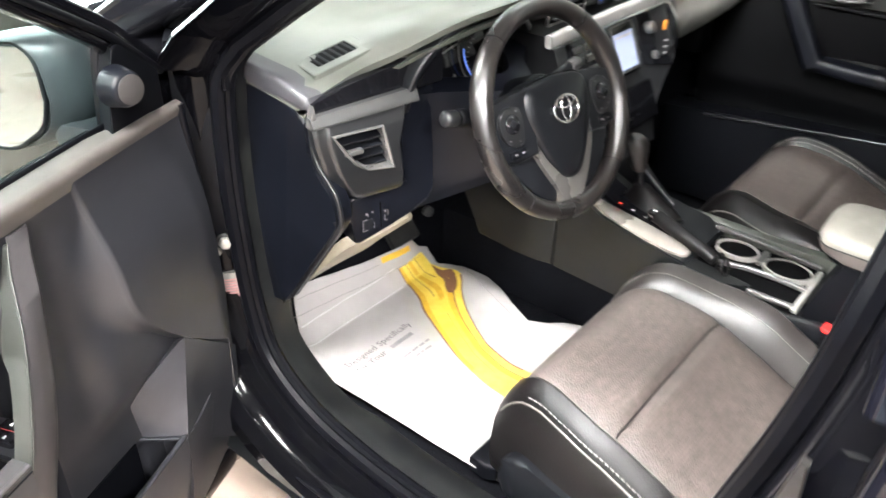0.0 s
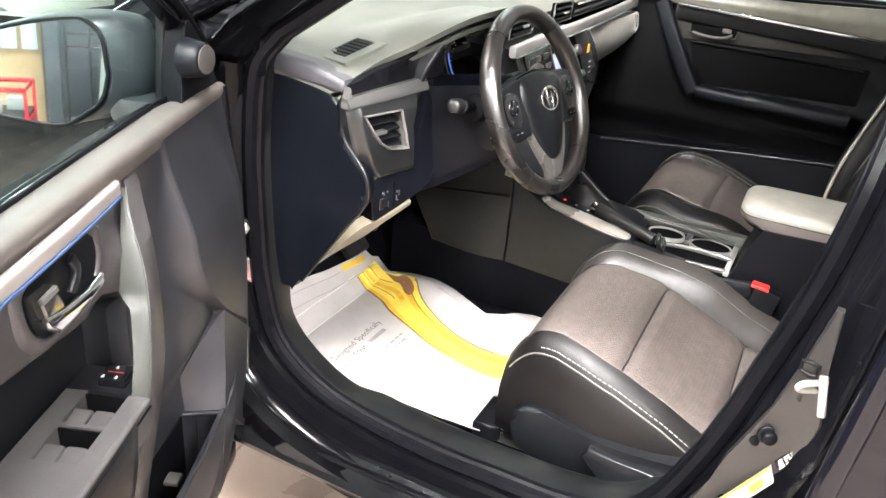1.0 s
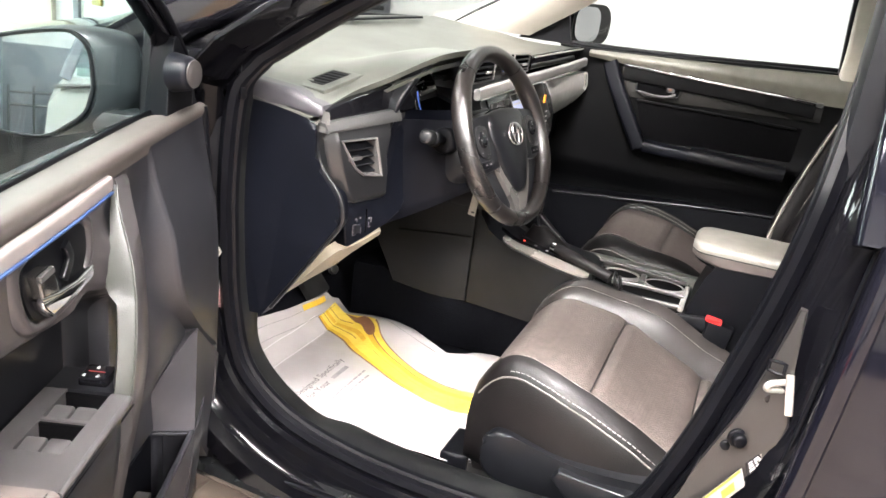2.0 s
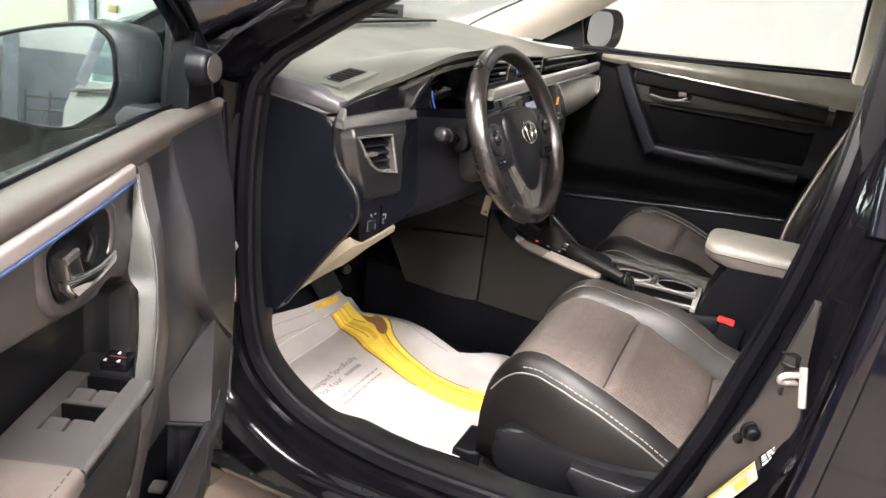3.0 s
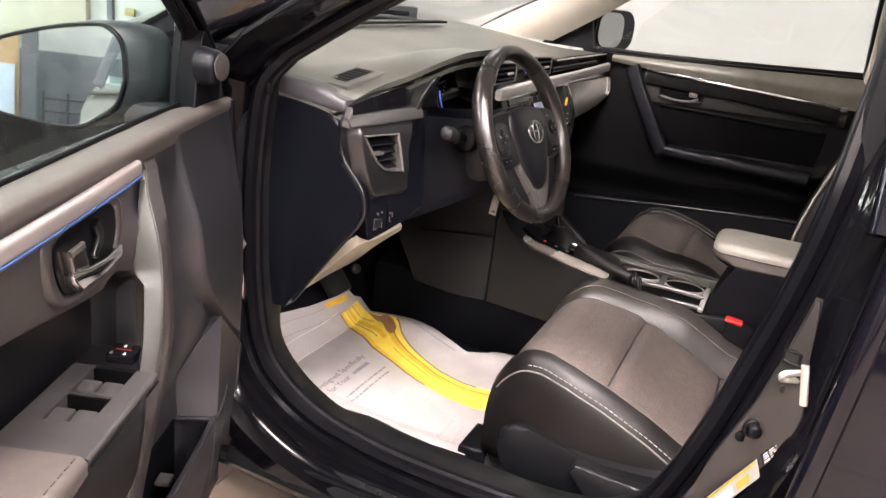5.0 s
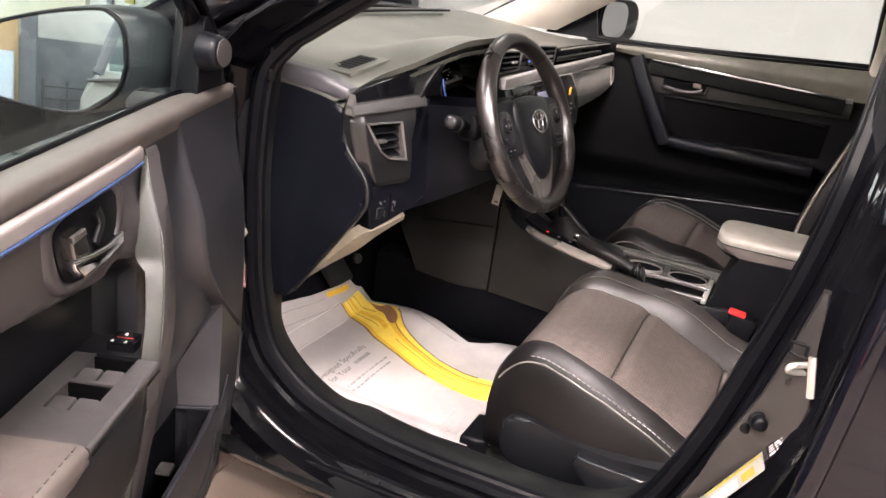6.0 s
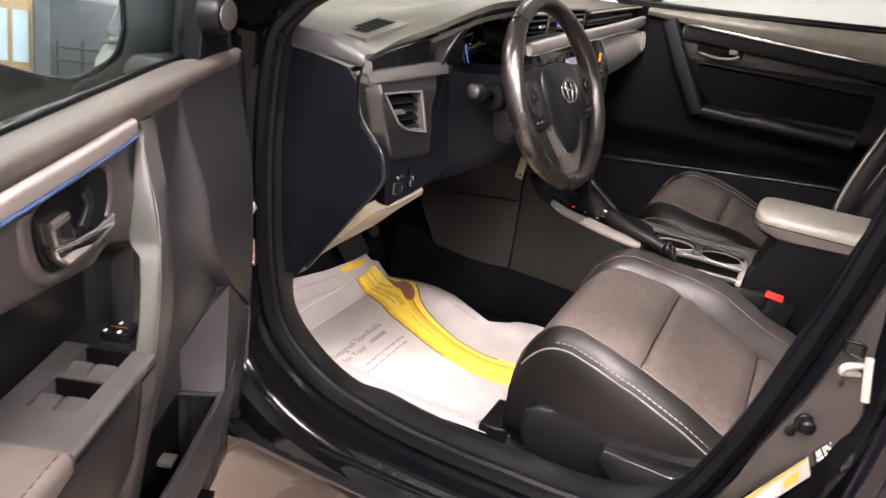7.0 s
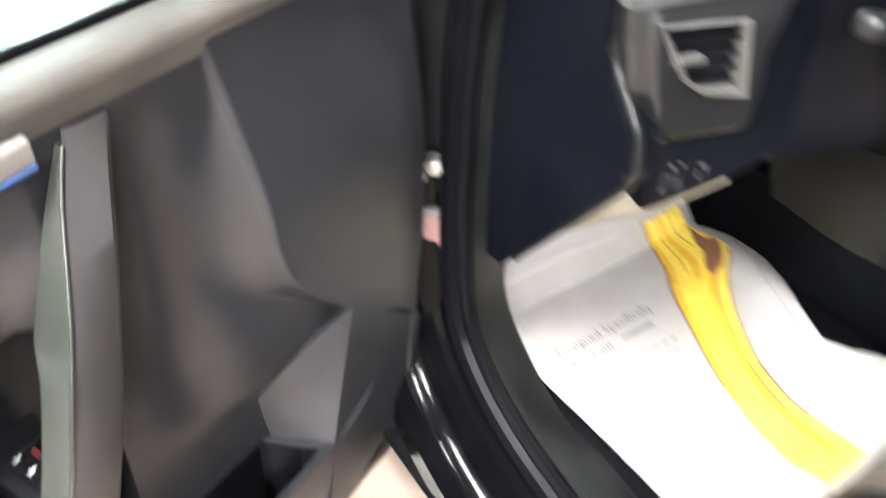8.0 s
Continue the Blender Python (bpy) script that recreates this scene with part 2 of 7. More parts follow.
def part(name, bm, material, parent=None, label="", smooth=True):
    finish(bm, smooth)
    me = bpy.data.meshes.new(name)
    bm.to_mesh(me)
    bm.free()
    me.materials.append(material)
    ob = new(name, me)
    if parent is not None:
        ob.parent = parent
        if parent.get("base") is not None:
            ob.matrix_parent_inverse = Matrix.Translation([-v for v in parent["base"]])
    if label:
        ob["label"] = label
    return ob


def thing(name, label, category, base=(0, 0, 0), group="", kind="", matrix=None):
    ob = new(name)
    ob.empty_display_size = 0.05
    if matrix is not None:
        ob.matrix_basis = matrix
    else:
        ob.location = base
        ob["base"] = [float(v) for v in base]
    return tagged(ob, label, category, group, kind)


def spline(pts, n):
    """n + 1 points along a smooth curve through pts."""
    P = [Vector(p) for p in pts]
    out = []
    for k in range(n + 1):
        s = k / n * (len(P) - 1)
        i = min(int(s), len(P) - 2)
        f = s - i
        a, b = P[i], P[i + 1]
        p0 = P[i - 1] if i > 0 else a * 2 - b
        p3 = P[i + 2] if i + 2 < len(P) else b * 2 - a
        out.append(0.5 * ((2 * a) + (b - p0) * f + (2 * p0 - 5 * a + 4 * b - p3) * f * f + (3 * a - p0 - 3 * b + p3) * f ** 3))
    return out


def ring_mesh(rings, closed=True, caps=True, loop=False, bm=None):
    """Skin over rings of points. closed: each ring closes on itself; loop: the last ring joins the first."""
    bm = bm or bmesh.new()
    vs = [[bm.verts.new(p) for p in r] for r in rings]
    n = len(rings[0])
    for i in range(len(vs) if loop else len(vs) - 1):
        a, b = vs[i], vs[(i + 1) % len(vs)]
        for j in range(n if closed else n - 1):
            k = (j + 1) % n
            bm.faces.new((a[j], a[k], b[k], b[j]))
    if caps and not loop and closed:
        bm.faces.new(vs[0])
        bm.faces.new(list(reversed(vs[-1])))
    return bm


def slab(front, back, bm=None):
    """A closed shell between two grids of points of the same size."""
    bm = bm or bmesh.new()
    A = [[bm.verts.new(p) for p in r] for r in front]
    B = [[bm.verts.new(p) for p in r] for r in back]
    nr, nc = len(A), len(A[0])
    for i in range(nr - 1):
        for j in range(nc - 1):
            bm.faces.new((A[i][j], A[i][j + 1], A[i + 1][j + 1], A[i + 1][j]))
            bm.faces.new((B[i][j], B[i + 1][j], B[i + 1][j + 1], B[i][j + 1]))
    for i in range(nr - 1):
        bm.faces.new((A[i][0], A[i + 1][0], B[i + 1][0], B[i][0]))
        bm.faces.new((A[i][-1], B[i][-1], B[i + 1][-1], A[i + 1][-1]))
    for j in range(nc - 1):
        bm.faces.new((A[0][j], B[0][j], B[0][j + 1], A[0][j + 1]))
        bm.faces.new((A[-1][j], A[-1][j + 1], B[-1][j + 1], B[-1][j]))
    return bm


def tube(path, profile, up=(0, 0, 1), loop=False, caps=True, bm=None, scale=None):
    """Sweeps profile, a list of (side, up) offsets or a radius, along path."""
    if isinstance(profile, (int, float)):
        r = profile
        profile = [(r * math.cos(a * math.tau / 10), r * math.sin(a * math.tau / 10)) for a in range(10)]
    P = [Vector(p) for p in path]
    up = Vector(up)
    rings = []
    for i, p in enumerate(P):
        if loop:
            d = P[(i + 1) % len(P)] - P[i - 1]
        else:
            d = P[min(i + 1, len(P) - 1)] - P[max(i - 1, 0)]
        d.normalize()
        side = d.cross(up)
        side.normalize()
        u2 = side.cross(d)
        s = scale[i] if scale else 1.0
        rings.append([p + side * a * s + u2 * b * s for a, b in profile])
    return ring_mesh(rings, True, caps, loop, bm)


def rounded(w, h, r, n=4):
    """A rounded rectangle as a profile."""
    out = []
    for cx, cy, a0 in ((w / 2 - r, h / 2 - r, 0), (-w / 2 + r, h / 2 - r, 90), (-w / 2 + r, -h / 2 + r, 180), (w / 2 - r, -h / 2 + r, 270)):
        for k in range(n + 1):
            a = radians(a0 + 90 * k / n)
            out.append((cx + r * math.cos(a), cy + r * math.sin(a)))
    return out


def box(cx, cy, cz, sx, sy, sz, bevel=0.004, m=None, bm=None, seg=2):
    """A box with rounded edges."""
    b = bmesh.new()
    bmesh.ops.create_cube(b, size=1.0, matrix=Matrix.Diagonal((sx, sy, sz, 1)))
    if bevel:
        bmesh.ops.bevel(b, geom=b.edges[:], offset=min(bevel, 0.45 * min(sx, sy, sz)), segments=seg, affect="EDGES", profile=0.6)
    bmesh.ops.transform(b, matrix=Matrix.Translation((cx, cy, cz)) @ (m or Matrix()), verts=b.verts)
    if bm is None:
        return b
    return join(bm, b)


def join(bm, other):
    me = bpy.data.meshes.new("tmp")
    other.to_mesh(me)
    other.free()
    bm.from_mesh(me)
    bpy.data.meshes.remove(me)
    return bm


def prism(outline, put, h0, h1, bevel=0.003, seg=2):
    """A plate with the given outline; put(a, b, h) gives the place of outline point (a, b) at height h."""
    b = bmesh.new()
    lo = [b.verts.new(put(a, c, h0)) for a, c in outline]
    hi = [b.verts.new(put(a, c, h1)) for a, c in outline]
    n = len(lo)
    b.faces.new(list(reversed(lo)))
    top = b.faces.new(hi)
    for i in range(n):
        b.faces.new((lo[i], lo[(i + 1) % n], hi[(i + 1) % n], hi[i]))
    if bevel:
        bmesh.ops.bevel(b, geom=list(top.edges), offset=bevel, segments=seg, affect="EDGES", profile=0.6)
    return b


def disc(center, normal, radius, depth, bevel=0.0, n=28, bm=None, taper=1.0):
    """A round plug that rises from center along normal."""
    nrm = Vector(normal).normalized()
    q = nrm.to_track_quat("Z", "Y").to_matrix().to_4x4()
    prof = [(radius, 0), (radius * taper, depth - bevel), (radius * taper - bevel * 0.35, depth - bevel * 0.3), (radius * taper - bevel, depth)] if bevel else [(radius, 0), (radius * taper, depth)]
    rings = [[Matrix.Translation(center) @ q @ V(r * math.cos(k * math.tau / n), r * math.sin(k * math.tau / n), h) for k in range(n)] for r, h in prof]
    return ring_mesh(rings, True, True, False, bm)


def smooth01(x):
    x = max(0.0, min(1.0, x))
    return x * x * (3 - 2 * x)


def lerp_table(table, x):
    """Linear reading of a table of (x, value) rows in rising x."""
    if x <= table[0][0]:
        return table[0][1]
    for (x0, v0), (x1, v1) in zip(table, table[1:]):
        if x <= x1:
            f = (x - x0) / (x1 - x0)
            return v0 + (v1 - v0) * f
    return table[-1][1]


def text_mesh(body, size, put, align="LEFT"):
    """Flat lettering in the built-in font, laid by put(a, b)."""
    cu = bpy.data.curves.new("lettering", "FONT")
    cu.body, cu.size, cu.align_x = body, size, align
    cu.resolution_u = 2
    ob = bpy.data.objects.new("lettering", cu)
    scene.collection.objects.link(ob)
    dg = bpy.context.evaluated_depsgraph_get()
    me = bpy.data.meshes.new_from_object(ob.evaluated_get(dg))
    bm = bmesh.new()
    bm.from_mesh(me)
    bpy.data.objects.remove(ob)
    bpy.data.curves.remove(cu)
    bpy.data.meshes.remove(me)
    for v in bm.verts:
        v.co = put(v.co.x, v.co.y)
    return bm


# ---- showroom ----
GROUND = -0.04
ROOM = (-6.0, 3.2, -6.0, 7.5, 3.3)
x0, x1, y0, y1, top = ROOM
floor = tagged(part("floor", box((x0 + x1) / 2, (y0 + y1) / 2, GROUND - 0.056, x1 - x0, y1 - y0, 0.1, 0), GROUT), "beige tiled showroom floor with thin joints", "floor", kind="structure")
tagged(part("wall_east", box(x1 + 0.1, (y0 + y1) / 2, top / 2, 0.2, y1 - y0, top + 0.2, 0), WALL), "plain white painted showroom wall", "wall", kind="structure")
tagged(part("wall_west", box(x0 - 0.1, (y0 + y1) / 2, top / 2, 0.2, y1 - y0, top + 0.2, 0), WALL_WEST), "off-white painted showroom wall above a grey dado", "wall", kind="structure")
nw = box((x0 - 2.4) / 2 - 0.1, y1 + 0.1, top / 2, -2.2 - x0, 0.2, top + 0.2, 0)
nw = box(x1 + 0.05, y1 + 0.1, top / 2, 0.3, 0.2, top + 0.2, 0, None, nw)
nw = box(0.35, y1 + 0.1, 3.0, 5.1, 0.2, 0.8, 0, None, nw)
nw = box(0.35, y1 + 0.1, 0.0, 5.1, 0.2, 0.2, 0, None, nw)
tagged(part("wall_north", nw, WALL_CREAM), "cream painted showroom wall round a glazed front", "wall", kind="structure")
wn = thing("window_1", "tall glazed showroom front with bright daylight behind", "window", (0.35, y1, 0.1), kind="structure")
for fx in (-2.16, -0.9, 0.36, 1.62, 2.86):
    part("window_frame", box(fx, y1 + 0.1, 1.35, 0.07, 0.08, 2.5, 0.006), WALL_GREY, wn)
for fz in (0.14, 2.56):
    part("window_frame", box(0.35, y1 + 0.1, fz, 5.1, 0.07, 0.07, 0.006), WALL_GREY, wn)
for fx in (-1.53, -0.27, 0.99, 2.24):
    pz = part("pane", box(fx, y1 + 0.1, 1.35, 1.18, 0.008, 2.36, 0), PANE, wn)
    pz.visible_shadow = False
tagged(part("backdrop", box(0.35, y1 + 0.75, 1.4, 7.5, 0.05, 4.0, 0), DAYLIGHT), "overcast daylight outside the glazed front", "backdrop", kind="structure")
# unseen wall behind the car, kept dark so that reflections gain contrast
tagged(part("wall_south", box((x0 + x1) / 2, y0 - 0.1, top / 2, x1 - x0 + 0.4, 0.2, top + 0.2, 0), WALL_SOUTH), "unseen dark south wall, added for contrast", "wall", kind="structure")
tagged(part("ceiling", box((x0 + x1) / 2, (y0 + y1) / 2, top + 0.15, x1 - x0 + 0.4, y1 - y0 + 0.4, 0.1, 0), CEILING), "grey showroom ceiling", "ceiling", kind="structure")
# grey dado along the back wall and the dark glazed front beyond the white wall
tagged(part("wall_dado", box(x0 + 0.03, (y0 + y1) / 2, 0.42, 0.06, y1 - y0, 0.92, 0.005), WALL_GREY), "dark grey lower band of the wall", "wall panel", kind="structure")


def wall_panel(name, label, cat, yc, w, zc, h, m, depth=0.05):
    t = thing(name, label, cat, (x1 - 0.001, yc, zc - h / 2), kind="structure")
    part("panel", box(x1 - depth / 2, yc, zc, depth, w, h, 0.006), m, t)
    return t


dg = wall_panel("dark_window", "dark glazed window bay with grey frame", "window", 3.75, 1.1, 0.55, 1.18, WALL_GREY)
part("frame", box(x1 - 0.06, 3.2, 0.55, 0.04, 0.08, 1.18, 0.006), DOOR_GREY, dg)
part("pane", box(x1 - 0.056, 3.75, 0.6, 0.01, 0.9, 0.8, 0.002), PIANO, dg)
gd = wall_panel("grey_door", "pale grey flush service door", "door", 4.75, 0.75, 1.0, 2.08, DOOR_GREY)
part("lock_plate", box(x1 - 0.06, 4.95, 0.60, 0.02, 0.10, 0.06, 0.004), STICKER_YELLOW, gd, "yellow tag")
part("edge_strip", box(x1 - 0.06, 5.16, 1.0, 0.03, 0.06, 2.08, 0.004), WALL_GREY, gd)
cw = wall_panel("cream_shutter", "cream overhead shutter door", "shutter", 6.4, 1.9, 1.2, 2.4, WALL_CREAM)
for k in range(5):
    part("rib", box(x1 - 0.055, 6.4, 0.3 + 0.45 * k, 0.012, 1.85, 0.03, 0.003), WALL_CREAM, cw)
wall_panel("grey_cabinet", "grey metal cabinet against the white wall", "cabinet", 2.75, 0.7, 0.45, 0.98, WALL_GREY, 0.35)

# things that show in the door mirror, along the west side
card = thing("cardboard_sheet", "tall brown cardboard sheet by the wall", "cardboard", (-5.6, 1.76, GROUND))
part("sheet", box(-5.6, 1.76, 0.75, 0.05, 0.75, 1.58, 0.004), CARD, card)
part("film", box(-5.565, 1.45, 0.62, 0.02, 0.09, 0.32, 0.003), BLUE_PALE, card, "pale blue film")
part("film", box(-5.565, 1.57, 0.62, 0.02, 0.09, 0.32, 0.003), BLUE_PALE, card, "pale blue film")
post = thing("steel_post", "dark grey steel post", "post", (-5.45, 1.31, GROUND))
part("shaft", box(-5.45, 1.31, 1.63, 0.09, 0.09, 3.34, 0.01), WALL_GREY, post)
rack = thing("tube_rack", "low dark steel tube rack", "rack", (-5.3, 1.1, GROUND))
for zz in (0.60, 0.52):
    part("rail", tube([(-5.3, 1.22, zz), (-5.3, 0.95, zz)], 0.008), STEEL_DARK, rack)
for yy in (1.22, 1.08, 0.95):
    part("leg", tube([(-5.3, yy, GROUND), (-5.3, yy, 0.64)], 0.008, (1, 0, 0)), STEEL_DARK, rack)
wc = thing("parked_white_car", "side of a parked white car", "car", (-4.7, 0.3, GROUND))
part("body", prism([(1.02, 0.2), (0.98, 0.60), (0.86, 0.76), (0.55, 0.74), (-2.2, 0.78), (-2.9, 0.70), (-2.9, 0.2)], lambda y, z, h: V(-4.6 - h, y, z), 0, 1.5, 0.06), DOOR_GREY, wc, "white painted body")
part("window", prism([(0.84, 0.76), (0.70, 1.20), (-1.6, 1.24), (-2.1, 0.80)], lambda y, z, h: V(-4.68 - h, y, z), 0, 1.3, 0.05), PANE_TINT, wc)
part("pillar", tube([(-4.62, 0.90, 0.74), (-4.66, 0.80, 1.02), (-4.72, 0.70, 1.25)], rounded(0.06, 0.08, 0.015), (1, 0, 0)), WALL_GREY, wc, "grey window pillar")
part("belt_line", tube([(-4.58, 0.95, 0.70), (-4.58, 0.5, 0.745), (-4.58, -1.5, 0.77)], 0.012), SILVER_DARK, wc)
for yy in (0.2, -2.1):
    part("wheel", disc((-4.62, yy, 0.26), (1, 0, 0), 0.30, 0.10, 0.03), RUBBER, wc)
rt = thing("tool_trolley", "low red metal tool trolley with an open tray", "trolley", (-4.7, 1.72, GROUND))
part("body", box(-4.7, 1.72, 0.075, 0.40, 0.72, 0.23, 0.02), RED_CAR, rt, "glossy red metal body")
part("tray", box(-4.7, 1.72, 0.20, 0.38, 0.70, 0.02, 0.004), STEEL_DARK, rt)
part("rim", tube([(-4.51, 1.37, 0.355), (-4.51, 2.07, 0.355), (-4.89, 2.07, 0.355), (-4.89, 1.37, 0.355)], 0.013, (0, 0, 1), True), RED_CAR, rt, "red tube rim")
for px_, py_ in ((-4.51, 1.37), (-4.51, 2.07), (-4.89, 2.07), (-4.89, 1.37)):
    part("post", tube([(px_, py_, 0.18), (px_, py_, 0.355)], 0.010, (1, 0, 0)), RED_CAR, rt)
for cx_, cy_ in ((-4.78, 1.45), (-4.62, 1.55), (-4.7, 1.85)):
    part("carton", box(cx_, cy_, 0.245, 0.10, 0.09, 0.07, 0.006), WALL, rt, "small white carton")
for px_, py_ in ((-4.55, 1.42), (-4.55, 2.02), (-4.85, 2.02), (-4.85, 1.42)):
    part("castor", disc((px_ - 0.01, py_, -0.003), (1, 0, 0), 0.036, 0.02, 0.004), RUBBER, rt)

# ceiling light panels in two rows
first = east = None
for lx, ly in [(a, b) for a in (-4.4, -2.25) for b in (-2.9, 0.0, 2.9)] + [(1.7, b) for b in (-1.4, 1.4, 4.2)]:
    proto = east if lx > 0 else first
    if proto is None:
        proto = thing("ceiling_light", "long flat white ceiling light panel", "ceiling light", (lx, ly, top + 0.1), "ceiling light panels")
        part("frame", box(lx, ly, top + 0.085, 0.24, 1.30, 0.03, 0.005), WALL, proto)
        part("diffuser", box(lx, ly, top + 0.066, 0.17, 1.22, 0.012, 0.002), LAMP_COOL if lx > 0 else LAMP, proto, "glowing diffuser")
        if lx > 0:
            east = proto
        else:
            first = proto
    else:
        copy_thing(proto, Matrix.Translation((lx, ly, top + 0.1)))

# ---- car body ----
CAR = thing("car", "black sedan with its front door wide open", "car", (0, 0, GROUND))

# the door aperture as a closed curve of (y, z)
APERTURE = [(0.700, 0.983), (0.738, 0.920), (0.752, 0.773), (0.749, 0.646), (0.738, 0.525), (0.712, 0.427), (0.663, 0.370), (0.583, 0.326), (0.470, 0.301), (0.352, 0.292), (0.243, 0.292),
            (0.110, 0.296), (0.020, 0.325), (-0.036, 0.392), (-0.088, 0.525), (-0.124, 0.661), (-0.151, 0.775), (-0.171, 0.894), (-0.188, 1.050), (-0.195, 1.200), (-0.150, 1.310), (0.000, 1.345), (0.150, 1.315), (0.360, 1.200), (0.557, 1.085)]
loop_pts = spline([(0, *p) for p in APERTURE] + [(0, *APERTURE[0])], 125)[:-1]
loop_out = []
for i, p in enumerate(loop_pts):
    d = loop_pts[(i + 1) % len(loop_pts)] - loop_pts[i - 1]
    loop_out.append(V(0, d.z, -d.y).normalized())
if loop_out[30].z > 0 and loop_pts[30].z < 0.5:
    loop_out = [-n for n in loop_out]


def lean(z):
    """How far the body's side leans in above the belt line."""
    return max(0.0, z - 0.93) * 0.36


def around(profile, widen=None):
    rings = []
    for p, n in zip(loop_pts, loop_out):
        w = widen(p) if widen else 1.0
        rings.append([V(x + lean(p.z), p.y + n.y * o * w, p.z + n.z * o * w) for x, o in profile])
    return rings


def flange_width(p):
    if p.z > 0.93 and p.y > 0.2:
        return 0.42
    if p.z < 0.42 and p.y > 0.0:
        return 0.62
    if p.y < 0.02 and p.z < 1.1:
        return 1.25
    if p.y > 0.62 and p.z < 1.0:
        return 1.5
    return 0.8


sill_profile = [(-0.735, 0.004), (-0.764, 0.006), (-0.770, 0.013), (-0.790, 0.016), (-0.796, 0.025), (-0.816, 0.030), (-0.824, 0.040), (-0.838, 0.056), (-0.838, 0.09), (-0.80, 0.130), (-0.70, 0.160), (-0.70, 0.004)]
side_profile = [(-0.735, 0.004), (-0.755, 0.012), (-0.768, 0.016), (-0.785, 0.030), (-0.797, 0.052), (-0.812, 0.060), (-0.822, 0.072), (-0.840, 0.076), (-0.834, 0.096), (-0.80, 0.130), (-0.70, 0.160), (-0.70, 0.004)]
frame_rings = []
for a_ring, b_ring, p in zip(around(sill_profile), around(side_profile, flange_width), loop_pts):
    k = (1 - smooth01((p.z - 0.44) / 0.16)) * smooth01((p.y + 0.02) / 0.08)
    frame_rings.append([b.lerp(a, k) for a, b in zip(a_ring, b_ring)])
low = [i for i, p in enumerate(loop_pts) if p.z < 0.60]
a_, b_ = low[0], low[-1]
part("door_frame", ring_mesh(frame_rings[a_:b_ + 1]), DOORFRAME, CAR, "black painted door sill")
part("door_frame", ring_mesh(frame_rings[b_:] + frame_rings[:1]), PAINT, CAR, "glossy black painted door frame")
part("door_frame", ring_mesh(frame_rings[:a_ + 1]), DOORFRAME, CAR, "black painted front jamb")
part("weatherstrip", ring_mesh(around([(-0.722, -0.012), (-0.729, -0.018), (-0.737, -0.017), (-0.741, -0.012), (-0.746, -0.015), (-0.755, -0.012), (-0.760, -0.002), (-0.754, 0.010), (-0.740, 0.014), (-0.728, 0.008)]), True, False, True), RUBBER, CAR, "black rubber weatherstrip")


def trim_profile():
    rings = []
    for p, n in zip(loop_pts, loop_out):
        low = smooth01((0.62 - p.z) / 0.25)
        corner = smooth01((p.y - 0.50) / 0.08) * smooth01((0.52 - p.z) / 0.10)
        ins = 0.006 + 0.005 * low
        far_in = ins - 0.020 * corner
        if p.y < 0.06:
            ins += (-0.006 - ins) * smooth01((p.z - 0.33) / 0.10)
            far_in = ins
        wide = 1 - smooth01((p.z - 0.80) / 0.15)
        if p.y < 0.06:
            wide *= 1 - 0.85 * smooth01((p.z - 0.33) / 0.10)
        rings.append([V(x + lean(p.z), p.y + n.y * o, p.z + n.z * o) for x, o in [(-0.735, -0.006), (-0.722, -ins * 0.75), (-0.712 + 0.012 * wide, -(ins + far_in) / 2), (-0.706 + 0.038 * wide, -far_in), (-0.702 + 0.047 * wide, -far_in + 0.008), (-0.702 + 0.050 * wide, 0.06), (-0.735, 0.05)]])
    return rings


part("sill_trim", ring_mesh(trim_profile(), True, False, True), SCUFF, CAR, "scuffed black plastic sill trim")

# rocker panel below the door
rock = [(-0.80, 0.285), (-0.826, 0.262), (-0.838, 0.240), (-0.832, 0.225), (-0.80, 0.200), (-0.74, 0.160), (-0.66, 0.140), (-0.66, 0.255)]
part("rocker_panel", ring_mesh([[V(x - 0.02 * k * (1 - k) * 4 * 0.5, 0.86 - 1.9 * k, z - 0.012 * math.sin(3.1 * k)) for x, z in rock] for k in [i / 12 for i in range(13)]]), SILL_PAINT, CAR, "glossy black rocker panel")
part("sill_step", tube([(-0.822, y, 0.268) for y in (0.70, 0.5, 0.3, 0.1, -0.05)], rounded(0.012, 0.008, 0.003)), RUBBER, CAR, "thin rubber strip on the sill")
# floor pan
pan = [[V(x, y, z) for x in (-0.66, -0.4, -0.1, 0.2, 0.45, 0.70)] for y, z in ((1.15, 0.55), (1.0, 0.36), (0.86, 0.262), (0.7, 0.235), (0.4, 0.228), (0.0, 0.228), (-0.5, 0.228), (-1.2, 0.228))]
part("floor_carpet", slab(pan, [[p - V(0, 0, 0.04) for p in r] for r in pan]), CARPET, CAR, "black carpet floor")
part("kick_panel", box(-0.665, 0.83, 0.42, 0.05, 0.18, 0.38, 0.02), PLASTIC_DARK, CAR)
part("firewall", box(0.0, 1.15, 0.66, 1.42, 0.06, 0.58, 0.02), CARPET, CAR)
# passenger side wall under the door, and closing rear wall
part("side_shell", box(0.80, 0.0, 0.48, 0.06, 2.4, 0.72, 0.03), PAINT, CAR, "black body side")
part("passenger_sill", prism([(0.62, 0.44), (0.62, 0.505), (0.35, 0.530), (-0.25, 0.565), (-0.7, 0.57), (-0.7, 0.25), (0.62, 0.25)], lambda y, z, h: V(0.71 + h, y, z), -0.05, 0.05, 0.01), PLASTIC_DARK, CAR)
part("rear_bulkhead", box(0, -1.25, 0.62, 1.45, 0.08, 0.85, 0.05), LEATHER, CAR)
